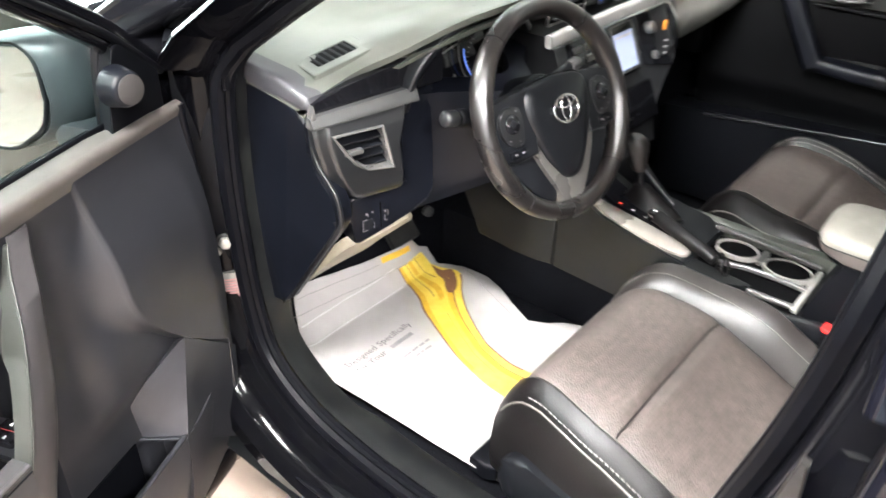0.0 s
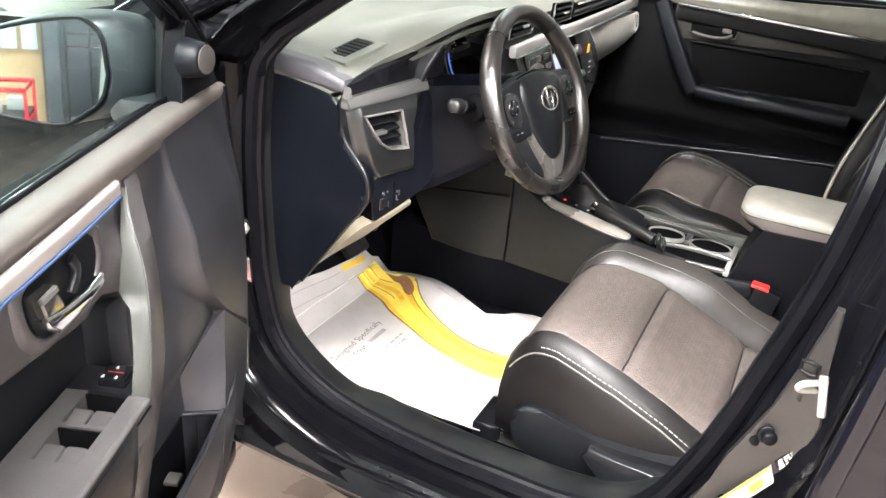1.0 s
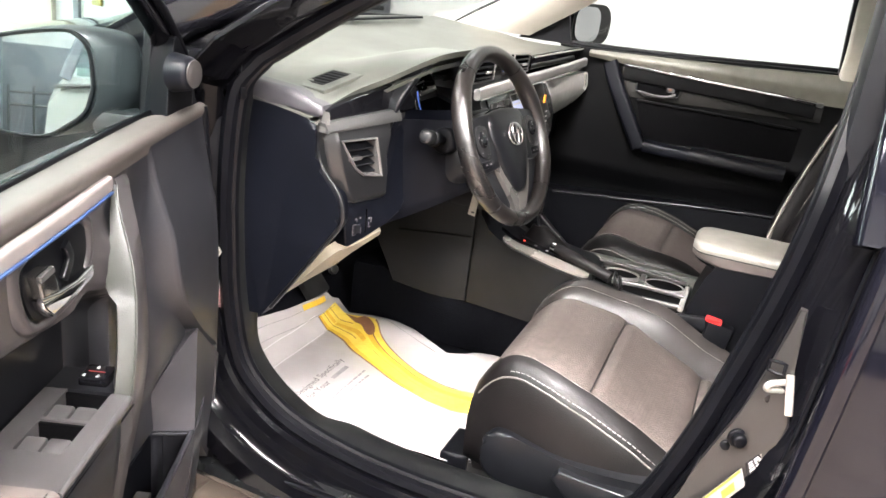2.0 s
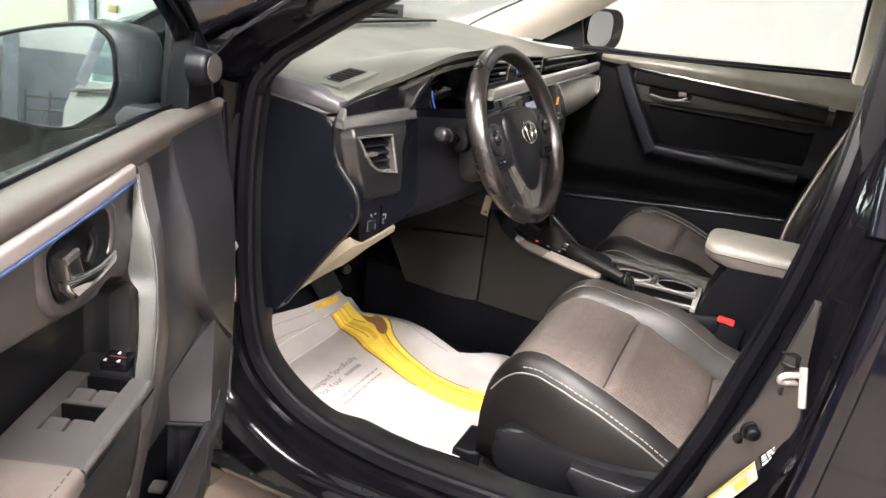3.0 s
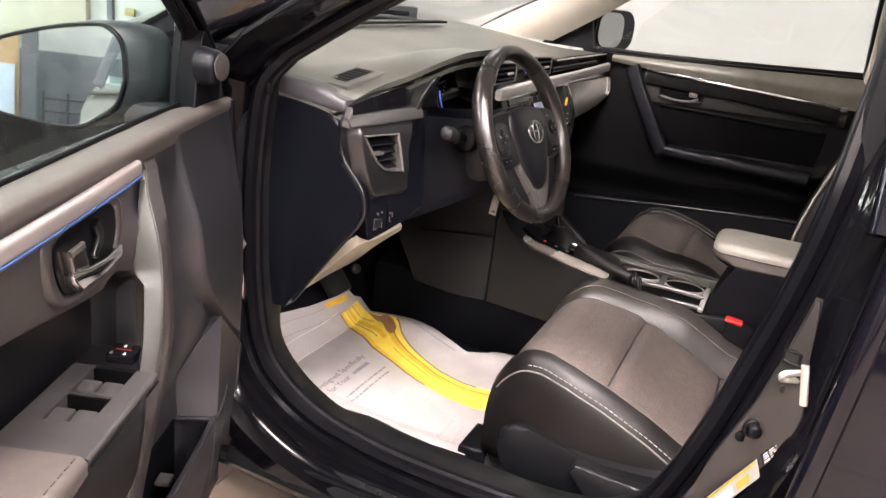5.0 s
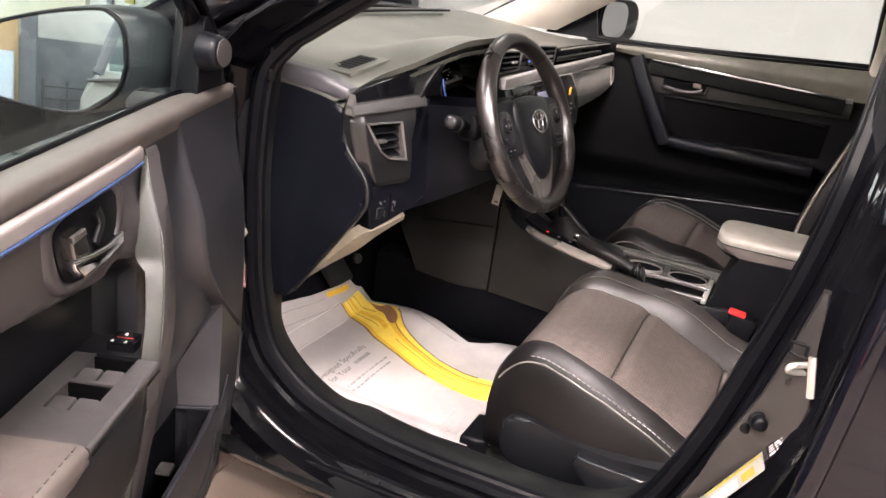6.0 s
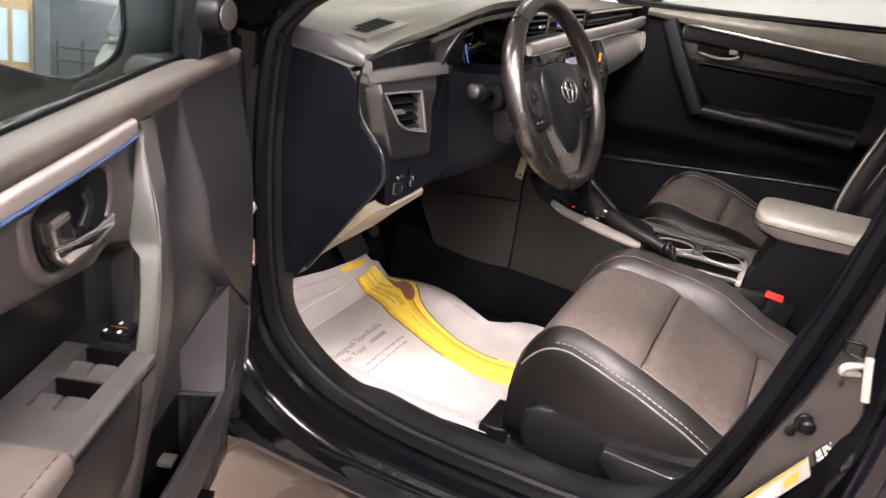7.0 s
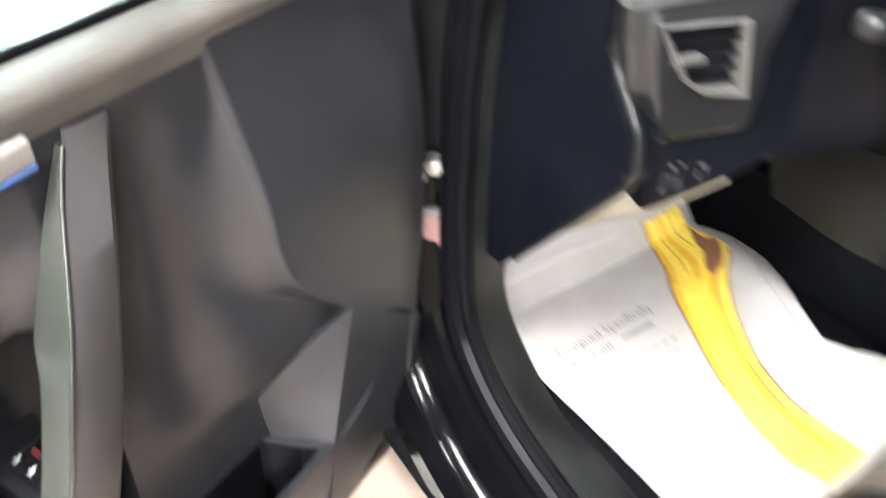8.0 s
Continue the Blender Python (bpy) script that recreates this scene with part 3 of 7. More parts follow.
# A-pillars, roof, hood, fender
part("front_pillar", tube(spline([(-0.79, 1.02, 0.92), (-0.745, 0.80, 1.045), (-0.66, 0.45, 1.20), (-0.585, 0.12, 1.36)], 16), rounded(0.06, 0.075, 0.02), (0, 0.5, 1)), PAINT, CAR, "black painted front pillar")
part("front_pillar", tube(spline([(0.80, 1.02, 0.93), (0.755, 0.80, 1.06), (0.66, 0.45, 1.21), (0.585, 0.12, 1.37)], 16), rounded(0.05, 0.05, 0.02), (0, 0.5, 1)), PAINT, CAR, "black painted front pillar")
pa = spline([(0.66, 0.93, 0.985), (0.62, 0.75, 1.083), (0.56, 0.48, 1.215), (0.50, 0.18, 1.345)], 16)
pb = spline([(0.70, 0.67, 0.985), (0.665, 0.51, 1.085), (0.615, 0.33, 1.20), (0.55, 0.10, 1.33)], 16)
ptr = [[a.lerp(b, i / 6) + V(-0.022, -0.008, 0.0) * math.sin(3.14 * i / 6) for i in range(7)] for a, b in zip(pa, pb)]
part("pillar_trim", slab(ptr, [[p + V(0.03, 0.012, 0.0) for p in r] for r in ptr]), CREAM, CAR, "cream pillar trim")
roof_f = [[V(x, y, 1.40 - 0.10 * (x / 0.6) ** 2 * 0.5 - 0.03 * ((y + 0.4) / 0.6) ** 2) for x in (-0.58, -0.4, -0.2, 0, 0.2, 0.4, 0.58)] for y in (0.14, -0.1, -0.4, -0.8, -1.2)]
part("roof", slab([[p + V(0, 0, 0.04) for p in r] for r in roof_f], roof_f), PAINT, CAR, "black roof")
part("headliner", slab([[p - V(0, 0, 0.004) for p in r] for r in roof_f], [[p - V(0, 0, 0.014) for p in r] for r in roof_f]), CREAM, CAR, "cream headliner")
wind = [[V(x * (0.74 + (0.56 - 0.74) * k), 1.06 + 0.10 * (1 - x * x) - (0.98 + 0.02 * (1 - x * x)) * k, 0.985 + 0.385 * k + 0.012 * (1 - x * x)) for x in [-1 + i / 6 for i in range(13)]] for k in [i / 8 for i in range(9)]]
ws = part("windscreen", slab(wind, [[p + V(0, -0.003, -0.004) for p in r] for r in wind]), PANE, CAR, "clear windscreen")
ws.visible_shadow = False
part("pillar_foot", box(-0.742, 0.835, 0.962, 0.02, 0.23, 0.11, 0.006), PAINT, CAR, "black pillar foot")
part("cowl", tube(spline([(-0.72, 1.03, 0.975), (-0.4, 1.12, 0.992), (0, 1.15, 0.997), (0.4, 1.12, 0.992), (0.72, 1.03, 0.985)], 20), rounded(0.06, 0.02, 0.008)), PLASTIC_DARK, CAR, "black windscreen base strip")
part("wiper", tube(spline([(0.55, 1.13, 1.012), (0.1, 1.17, 1.022), (-0.35, 1.15, 1.018)], 10), rounded(0.012, 0.016, 0.004)), RUBBER, CAR)
hood = [[V(x * (0.80 - 0.10 * k), 1.10 + 0.95 * k - 0.06 * x * x, 0.985 - 0.05 * x * x - 0.20 * k * k) for x in [-1 + i / 6 for i in range(13)]] for k in [i / 8 for i in range(9)]]
part("hood", slab(hood, [[p - V(0, 0, 0.03) for p in r] for r in hood]), PAINT, CAR, "glossy black hood")
fend = [[V(-0.79 - 0.07 * math.sin(min(1, k * 1.4) * 1.57) + 0.05 * max(0, j) ** 2, 0.86 + 1.15 * j, 0.95 - 0.75 * k - 0.16 * j * j * (1 - k)) for k in [i / 8 for i in range(9)]] for j in [i / 10 for i in range(11)]]
part("fender", slab(fend, [[p + V(0.04, 0, 0) for p in r] for r in fend]), PAINT, CAR, "glossy black front fender")
# centre pillar: satin inner plate with its fittings
plate = [(-0.062, 0.405), (-0.092, 0.47), (-0.105, 0.53), (-0.14, 0.63), (-0.16, 0.715), (-0.176, 0.80), (-0.184, 0.80), (-0.188, 0.72), (-0.200, 0.64), (-0.186, 0.57), (-0.155, 0.475), (-0.12, 0.415)]
part("centre_pillar", box(-0.685, -0.225, 0.75, 0.11, 0.10, 1.12, 0.02), PLASTIC_DARK, CAR)
part("centre_pillar_trim", tube(spline([(-0.680, -0.14, 0.45), (-0.680, -0.19, 0.75), (-0.65, -0.230, 0.98), (-0.58, -0.245, 1.28)], 12), rounded(0.08, 0.03, 0.012), (1, 0, 0)), PLASTIC_DARK, CAR)
part("pillar_plate", prism(plate, lambda y, z, h: V(-0.770 - 0.35 * max(0, -y - 0.10) - h, y, z), 0.0, 0.012, 0.003), PAINT_DULL, CAR, "satin grey pillar plate")


def on_pillar(y, z, h=0.0):
    return V(-0.782 - 0.35 * max(0, -y - 0.10) - h, y, z)


out = V(-1, -0.33, 0).normalized()
bf = on_pillar(-0.145, 0.596)
part("buffer", disc(bf, out, 0.014, 0.005, 0.002), RUBBER, CAR, "round rubber door buffer")
part("buffer", disc(bf + out * 0.004, out, 0.010, 0.012, 0.004), RUBBER, CAR)
part("plug", disc(on_pillar(-0.133, 0.577), out, 0.008, 0.004, 0.002), RUBBER, CAR)
part("plug", disc(on_pillar(-0.168, 0.668), out, 0.006, 0.001, 0.0005), PAINT_DULL, CAR)
part("clip_loop", tube([on_pillar(-0.157, 0.712, 0.012), on_pillar(-0.157, 0.726, 0.013), on_pillar(-0.170, 0.728, 0.013), on_pillar(-0.176, 0.726, 0.01), on_pillar(-0.176, 0.712, 0.01), on_pillar(-0.168, 0.711, 0.013)], 0.0028, (1, 0, 0), True), RUBBER, CAR, "small black plastic clip")
# striker: a plate with a U-shaped bar
st = part("striker", box(-0.818, -0.190, 0.686, 0.006, 0.010, 0.056, 0.002, Matrix.Rotation(radians(-20), 4, "Z") @ Matrix.Rotation(radians(-12), 4, "X")), ZINC, CAR, "zinc-plated door striker")
part("bar", tube(spline([(-0.804, -0.190, 0.700), (-0.814, -0.178, 0.699), (-0.820, -0.166, 0.697), (-0.821, -0.161, 0.692), (-0.817, -0.163, 0.686), (-0.811, -0.175, 0.686), (-0.804, -0.189, 0.686)], 18), 0.0045, (0.3, 0.3, 1)), ZINC, st)
# stickers on the pillar's edge
def sticker_at(a, b, h):
    """a along the edge (0 to 1), b across it in metres."""
    y = -0.098 - 0.062 * a
    z = 0.452 + 0.105 * a
    return V(-0.808 - h - 0.1 * b, y - 0.35 * b, z - 0.80 * b)


sk = part("sticker", slab([[sticker_at(a, b, 0.0012) for b in (0, 0.028)] for a in (0, 0.5, 1)], [[sticker_at(a, b, -0.002) for b in (0, 0.028)] for a in (0, 0.5, 1)]), STICKER, CAR, "white and yellow tyre information sticker")
part("yellow_band", slab([[sticker_at(a, b, 0.0016) for b in (0.0, 0.004)] for a in (0.12, 0.5, 0.98)], [[sticker_at(a, b, 0.0) for b in (0.0, 0.004)] for a in (0.12, 0.5, 0.98)]), STICKER_YELLOW, sk)
part("yellow_block", slab([[sticker_at(a, b, 0.0016) for b in (0.010, 0.023)] for a in (0.66, 0.86)], [[sticker_at(a, b, 0.0) for b in (0.010, 0.023)] for a in (0.66, 0.86)]), STICKER_YELLOW, sk)
for k in range(4):
    part("print_line", slab([[sticker_at(a, b, 0.0016) for b in (0.010 + 0.004 * k, 0.0118 + 0.004 * k)] for a in (0.2, 0.6)], [[sticker_at(a, b, 0.0) for b in (0.010 + 0.004 * k, 0.0118 + 0.004 * k)] for a in (0.2, 0.6)]), INK_PALE, sk)
part("yellow_sticker", slab([[sticker_at(a, b, 0.0012) for b in (0, 0.026)] for a in (-0.45, -0.03)], [[sticker_at(a, b, -0.002) for b in (0, 0.026)] for a in (-0.45, -0.03)]), STICKER_YELLOW, CAR, "yellow warning sticker")
vin = part("data_plate", slab([[sticker_at(a, b, 0.0012) for b in (-0.002, 0.016)] for a in (1.06, 1.5, 1.95)], [[sticker_at(a, b, -0.002) for b in (-0.002, 0.016)] for a in (1.06, 1.5, 1.95)]), PIANO, CAR, "black data plate with white print bars")
rng_bar = random.Random(5)
for bb, tall in ((0.0, 0.0014), (0.0034, 0.0014), (0.0068, 0.0014), (0.0108, 0.0032)):
    a = 1.10
    while a < 1.88:
        run = rng_bar.uniform(0.02, 0.09)
        part("print_bar", slab([[sticker_at(c, b, 0.0016) for b in (bb, bb + tall)] for c in (a, a + run)], [[sticker_at(c, b, 0.0) for b in (bb, bb + tall)] for c in (a, a + run)]), INK_PALE, vin)
        a += run + 0.02
# red and white label and hinge bolt on the front pillar
def on_hinge(a, z, h=0.0):
    """a metres across the rear-facing side of the hinge pillar."""
    return V(-0.744 - 0.80 * a - 0.6 * h, 0.7545 + 0.60 * a - 0.8 * h, z)


part("hinge_pillar", prism([(-0.016, 0.001), (0.062, 0.001), (0.062, 0.07), (-0.016, 0.07)], lambda a, c, h: V(-0.744 - 0.80 * a + 0.6 * c, 0.7545 + 0.60 * a + 0.8 * c, h), 0.26, 0.98, 0.0), PLASTIC_DARK, CAR, "black hinge pillar", smooth=False)
lb = part("pillar_label", prism([(-0.008, 0.508), (0.034, 0.508), (0.034, 0.574), (-0.008, 0.574)], on_hinge, 0.0, 0.010, 0.0), STICKER, CAR, "white label with faded red print")
for k in range(9):
    part("print_bar", prism([(-0.001, 0.514 + 0.0056 * k), (0.027, 0.514 + 0.0056 * k), (0.027, 0.5172 + 0.0056 * k), (-0.001, 0.5172 + 0.0056 * k)], on_hinge, 0.0095, 0.0108, 0.0), STICKER_RED, lb)
hinge_bolt = part("hinge_bolt", disc(on_hinge(0.016, 0.636, 0.006), (-0.6, -0.8, 0), 0.011, 0.012, 0.003, n=6), ZINC, CAR, "zinc hinge bolt")
part("washer", disc(on_hinge(0.016, 0.636, 0.005), (-0.6, -0.8, 0), 0.016, 0.004, 0.001), STEEL_DARK, hinge_bolt)
part("hinge_bolt", disc(on_hinge(0.030, 0.620, 0.006), (-0.6, -0.8, 0), 0.007, 0.009, 0.002, n=6), ZINC, CAR, "zinc hinge bolt")
part("lower_hinge", box(-0.785, 0.775, 0.40, 0.05, 0.05, 0.07, 0.012), PAINT, CAR)
part("door_check", box(-0.80, 0.772, 0.50, 0.09, 0.018, 0.025, 0.005), STEEL_DARK, CAR)
# rear door, closed
rd = part("rear_door", slab([[V(-0.845 - 0.03 * math.sin(3.14 * (z - 0.2) / 0.75) , y + 0.010 - 0.10 * (z - 0.6), z) for z in [0.2 + 0.72 * i / 10 for i in range(11)]] for y in (-0.232, -0.24, -0.27, -0.5, -0.8, -1.1)], [[V(-0.80, y + 0.010 - 0.10 * (z - 0.6), z) for z in [0.2 + 0.72 * i / 10 for i in range(11)]] for y in (-0.226, -0.24, -0.27, -0.5, -0.8, -1.1)]), COAT_PAINT, CAR, "glossy black rear door")
part("window_frame", tube(spline([(-0.825, -0.232, 0.90), (-0.775, -0.228, 1.05), (-0.70, -0.222, 1.22), (-0.63, -0.22, 1.34)], 10), rounded(0.05, 0.045, 0.012), (1, 0, 0)), COAT_PAINT, rd)
part("door_edge", tube([(-0.846 - 0.026 * math.sin(3.14 * (z - 0.2) / 0.75), -0.219 - 0.10 * (z - 0.6), z) for z in (0.22, 0.3, 0.4, 0.5, 0.6, 0.7, 0.8, 0.91)], rounded(0.030, 0.040, 0.014, 5), (1, 0, 0)), COAT_PAINT, rd, "rolled glossy door edge")
part("edge_seal", tube([(-0.826, -0.206 - 0.10 * (z - 0.6), z) for z in (0.3, 0.5, 0.7, 0.9)], 0.004, (1, 0, 0)), RUBBER, rd)
part("window_pane", prism([(-0.25, 0.92), (-1.05, 0.92), (-1.0, 1.30), (-0.25, 1.32)], lambda y, z, h: V(-0.80 + (z - 0.92) * 0.4 + h, y, z), 0, 0.004, 0), PANE_TINT, rd)

# tail, rear glass, nose and wheels
tail = []
for y, w, z0_, z1_ in ((-1.30, 0.84, 0.17, 0.93), (-1.9, 0.85, 0.18, 0.955), (-2.25, 0.83, 0.20, 0.95), (-2.45, 0.78, 0.24, 0.93), (-2.53, 0.70, 0.32, 0.84)):
    tail.append([V(a, y, (z0_ + z1_) / 2 + b) for a, b in rounded(2 * w, z1_ - z0_, 0.12, 5)])
part("tail_body", ring_mesh(tail), COAT_PAINT, CAR, "glossy black rear body and boot")
rw = [[V(x * (0.54 + 0.14 * k_), -1.20 - 0.72 * k_, 1.375 - 0.42 * k_ - 0.03 * x * x) for x in (-1, -0.5, 0, 0.5, 1)] for k_ in (0, 0.25, 0.5, 0.75, 1)]
part("rear_window", slab(rw, [[p - V(0, 0.003, 0.004) for p in r] for r in rw]), PANE_TINT, CAR, "sloping rear window").visible_shadow = False
for sx in (-1, 1):
    part("rear_pillar", tube(spline([(sx * 0.56, -1.15, 1.36), (sx * 0.66, -1.55, 1.18), (sx * 0.74, -1.95, 0.96)], 8), rounded(0.14, 0.05, 0.02), (0, 0.5, 1)), COAT_PAINT, CAR, "black rear roof pillar")
nose_ = []
for y, w, z0_, z1_ in ((2.00, 0.72, 0.16, 0.78), (2.12, 0.68, 0.18, 0.72), (2.19, 0.56, 0.24, 0.62)):
    nose_.append([V(a, y, (z0_ + z1_) / 2 + b) for a, b in rounded(2 * w, z1_ - z0_, 0.10, 5)])
part("front_bumper", ring_mesh(nose_), COAT_PAINT, CAR, "black front bumper")
for wx, wy in ((-0.72, 1.34), (0.72, 1.34), (-0.74, -1.40), (0.74, -1.40)):
    ty = part("wheel", ring_mesh([[V(wx + a, wy + r * math.cos(t_), GROUND + 0.310 + r * math.sin(t_)) for a, r in ((-0.10, 0.21), (-0.10, 0.285), (-0.08, 0.308), (0.08, 0.308), (0.10, 0.285), (0.10, 0.21))] for t_ in [math.tau * i / 40 for i in range(40)]], True, False, True), RUBBER, CAR, "black tyre")
    part("rim", disc((wx + (0.085 if wx > 0 else -0.085), wy, GROUND + 0.31), (1 if wx > 0 else -1, 0, 0), 0.215, 0.012, 0.006), SILVER_DARK, ty, "silver wheel rim")
part("fender", slab([[V(-p.x, p.y, p.z) for p in r] for r in fend], [[V(-p.x - 0.04, p.y, p.z) for p in r] for r in fend]), PAINT, CAR, "glossy black front fender")

# ---- dashboard ----
DASH = thing("dashboard", "black plastic dashboard with silver trim strips", "dashboard", (0, 0.8, 0.45))


def shear(x, y, z):
    return V(x, y - 0.055 * (x + 0.69), z + 0.030 * (x + 0.69))


def lip_y(x):
    h = math.exp(-((x + 0.375) / 0.17) ** 4)
    return 0.602 - 0.012 * smooth01((x + 0.69) / 0.15) - 0.085 * h - 0.02 * smooth01((x + 0.15) / 0.2)


def lip_z(x):
    h = math.exp(-((x + 0.375) / 0.165) ** 4)
    return 0.912 + 0.022 * smooth01((x + 0.69) / 0.12) + 0.062 * h


def dash_top(x, k):
    """k from 0 at the lip to 1 under the windscreen."""
    yl, zl = lip_y(x), lip_z(x)
    yb = 1.10 - 0.09 * (x / 0.7) ** 2
    y = yl + (yb - yl) * k
    base = lerp_table([(0.55, 0.928), (0.59, 0.935), (0.62, 0.936), (0.66, 0.934), (0.75, 0.938), (0.9, 0.957), (1.1, 0.975)], y)
    hood_h = math.exp(-((x + 0.375) / 0.185) ** 4) * 0.062 * (1 - smooth01((y - 0.52) / 0.30))
    edge = 0.015 * smooth01((-0.60 - x) / 0.09) * (1 - 0.6 * k) + 0.012 * smooth01((x - 0.6) / 0.09)
    z = base + hood_h - edge
    f = smooth01(k / 0.08)
    z = zl - edge * 0.2 + (z - zl + edge * 0.2) * f
    return shear(x, y, z)


XS = [-0.695 + 1.40 * i / 70 for i in range(71)]
KS = [0, 0.012, 0.03, 0.06, 0.1, 0.15, 0.2, 0.3, 0.42, 0.55, 0.7, 0.85, 1.0]
front = [[dash_top(x, k) for x in XS] for k in KS]
lip = [[dash_top(x, 0) + V(0, 0.004, -0.012) for x in XS], [dash_top(x, 0) + V(0, 0.02, -0.02) for x in XS]]
surf = [lip[1], lip[0]] + front
part("top_pad", slab(surf, [[V(p.x, max(p.y, 0.0) + 0.03 * (i < 2), p.z - 0.02 - 0.01 * (i > 2)) for p in r] for i, r in enumerate(surf)]), PLASTIC_SOFT, DASH, "black soft-touch dashboard top, paled by window sheen")


def dash_z(x, y):
    yl, yb = lip_y(x), 1.10 - 0.09 * (x / 0.7) ** 2
    yy = y + 0.055 * (x + 0.69)
    return dash_top(x, (yy - yl) / (yb - yl)).z


# top demister vent: raised frame, dark well, slats
vo_ = V(-0.593, 0.650, dash_z(-0.593, 0.650))
vex = V(0.060, -0.017, dash_z(-0.563, 0.6415) - dash_z(-0.623, 0.6585)).normalized()
vey = V(0.017, 0.038, dash_z(-0.5845, 0.669) - dash_z(-0.6015, 0.631))
vey = (vey - vex * vey.dot(vex)).normalized()
vnn = vex.cross(vey)


def on_top(a, b, h):
    """A flat seat for the vent, tangent to the dashboard's top."""
    return vo_ + vex * a * 1.10 + vey * b * 1.08 + vnn * (h + 0.0012)


tv = part("demister_vent", ring_mesh([[on_top(a, b + sb_, h) for a, b in rounded(w, d, r)] for w, d, h, sb_, r in ((0.098, 0.074, -0.008, -0.004, 0.003), (0.098, 0.074, 0.0012, -0.004, 0.003), (0.096, 0.072, 0.0018, -0.004, 0.003), (0.090, 0.066, 0.0012, -0.003, 0.003), (0.070, 0.049, 0.0024, 0.0, 0.002), (0.066, 0.045, 0.0024, 0.0, 0.002), (0.064, 0.043, -0.003, 0.0, 0.002))], True, False), PLASTIC_SOFT, DASH, "flat demister vent frame")
part("well", prism(rounded(0.066, 0.045, 0.002), on_top, -0.002, 0.0007, 0), WELL, tv)
for k in range(6):
    a0 = -0.028 + 0.0105 * k
    part("slat", slab([[on_top(a0 + 0.003 * s, b, 0.0008 + 0.0012 * s) for s in (0, 1)] for b in (-0.0215, 0.0215)], [[on_top(a0 + 0.001 + 0.003 * s, b, 0.0004 + 0.0012 * s) for s in (0, 1)] for b in (-0.0215, 0.0215)]), PLASTIC_DARK, tv)
# defroster slot along the windscreen
part("defroster_slot", tube(spline([shear(x, 1.02 - 0.09 * (x / 0.7) ** 2, 0.978) for x in (-0.5, -0.2, 0.1, 0.4)], 12), rounded(0.03, 0.006, 0.002)), PLASTIC_DARK, DASH)

# end cap towards the open door
cap = [(0.768, 0.905), (0.69, 0.899), (0.622, 0.886), (0.608, 0.865), (0.604, 0.815), (0.58, 0.785), (0.560, 0.762), (0.552, 0.735), (0.556, 0.708), (0.60, 0.645), (0.688, 0.520), (0.705, 0.505), (0.775, 0.500)]
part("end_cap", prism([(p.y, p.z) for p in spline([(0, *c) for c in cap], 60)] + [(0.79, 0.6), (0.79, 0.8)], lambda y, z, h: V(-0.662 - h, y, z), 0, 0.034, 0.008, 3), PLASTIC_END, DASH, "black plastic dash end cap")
part("end_cap_rim", tube(spline([(-0.686, y, z) for y, z in cap[:11]], 50), rounded(0.012, 0.007, 0.003), (1, 0, 0)), VENT_PANEL, DASH)
part("upper_cap", prism([(0.78, 0.91), (0.70, 0.903), (0.625, 0.889), (0.604, 0.889), (0.596, 0.900), (0.600, 0.913), (0.66, 0.932), (0.78, 0.942)], lambda y, z, h: V(-0.66 - h, y, z), 0, 0.0368, 0.012, 4), POCKET, DASH, "rounded grey upper end of the dashboard")


# the driver's vent stands on a slanting plane
def panel_at(s, z, h=0.0):
    """s metres along the panel from its outer end."""
    o, d, n = V(-0.692, 0.585, 0), V(0.965, -0.26, 0), V(-0.26, -0.965, 0)
    p = o + d * s + n * h
    return V(p.x, p.y, z)


def eased_table(table, x, d):
    return sum(lerp_table(table, x + d * k) for k in (-1.0, -0.5, 0.0, 0.5, 1.0)) / 5


POD_LEFT = [(0.734, 0.052), (0.742, 0.040), (0.752, 0.030), (0.77, 0.018), (0.80, 0.006), (0.84, -0.003), (0.885, -0.006)]
POD_RIGHT = [(0.734, 0.140), (0.746, 0.150), (0.79, 0.148), (0.82, 0.146), (0.88, 0.164), (0.90, 0.172)]
POD_OUT = [(0.734, 0.002), (0.740, 0.014), (0.750, 0.020), (0.79, 0.021), (0.856, 0.013), (0.872, 0.006), (0.885, 0.002)]


def pod_h(s, z):
    """How far the vent surround stands out: round at its sides, drawn in under its chin."""
    h = eased_table(POD_OUT, z, 0.004)
    h -= 0.018 * (1 - smooth01((s - lerp_table(POD_LEFT, z)) / 0.022))
    h -= 0.022 * (1 - smooth01((lerp_table(POD_RIGHT, z) - s) / 0.012))
    return h


def pod_at(s, z, h=0.0):
    return panel_at(s, z, pod_h(s, z) + h)


VENT_OUT = [(0.014, 0.8595), (0.060, 0.8595), (0.110, 0.8585), (0.118, 0.820), (0.125, 0.7815), (0.098, 0.785), (0.070, 0.7895), (0.048, 0.803), (0.030, 0.829)]
VENT_IN = [(0.022, 0.8545), (0.060, 0.8545), (0.1025, 0.8535), (0.109, 0.820), (0.1155, 0.789), (0.096, 0.7915), (0.073, 0.7955), (0.054, 0.8085), (0.038, 0.832)]


def inside(poly, a, b):
    hit = False
    for (x0_, y0_), (x1_, y1_) in zip(poly, poly[1:] + poly[:1]):
        if (y0_ > b) != (y1_ > b) and a < x0_ + (x1_ - x0_) * (b - y0_) / (y1_ - y0_):
            hit = not hit
    return hit


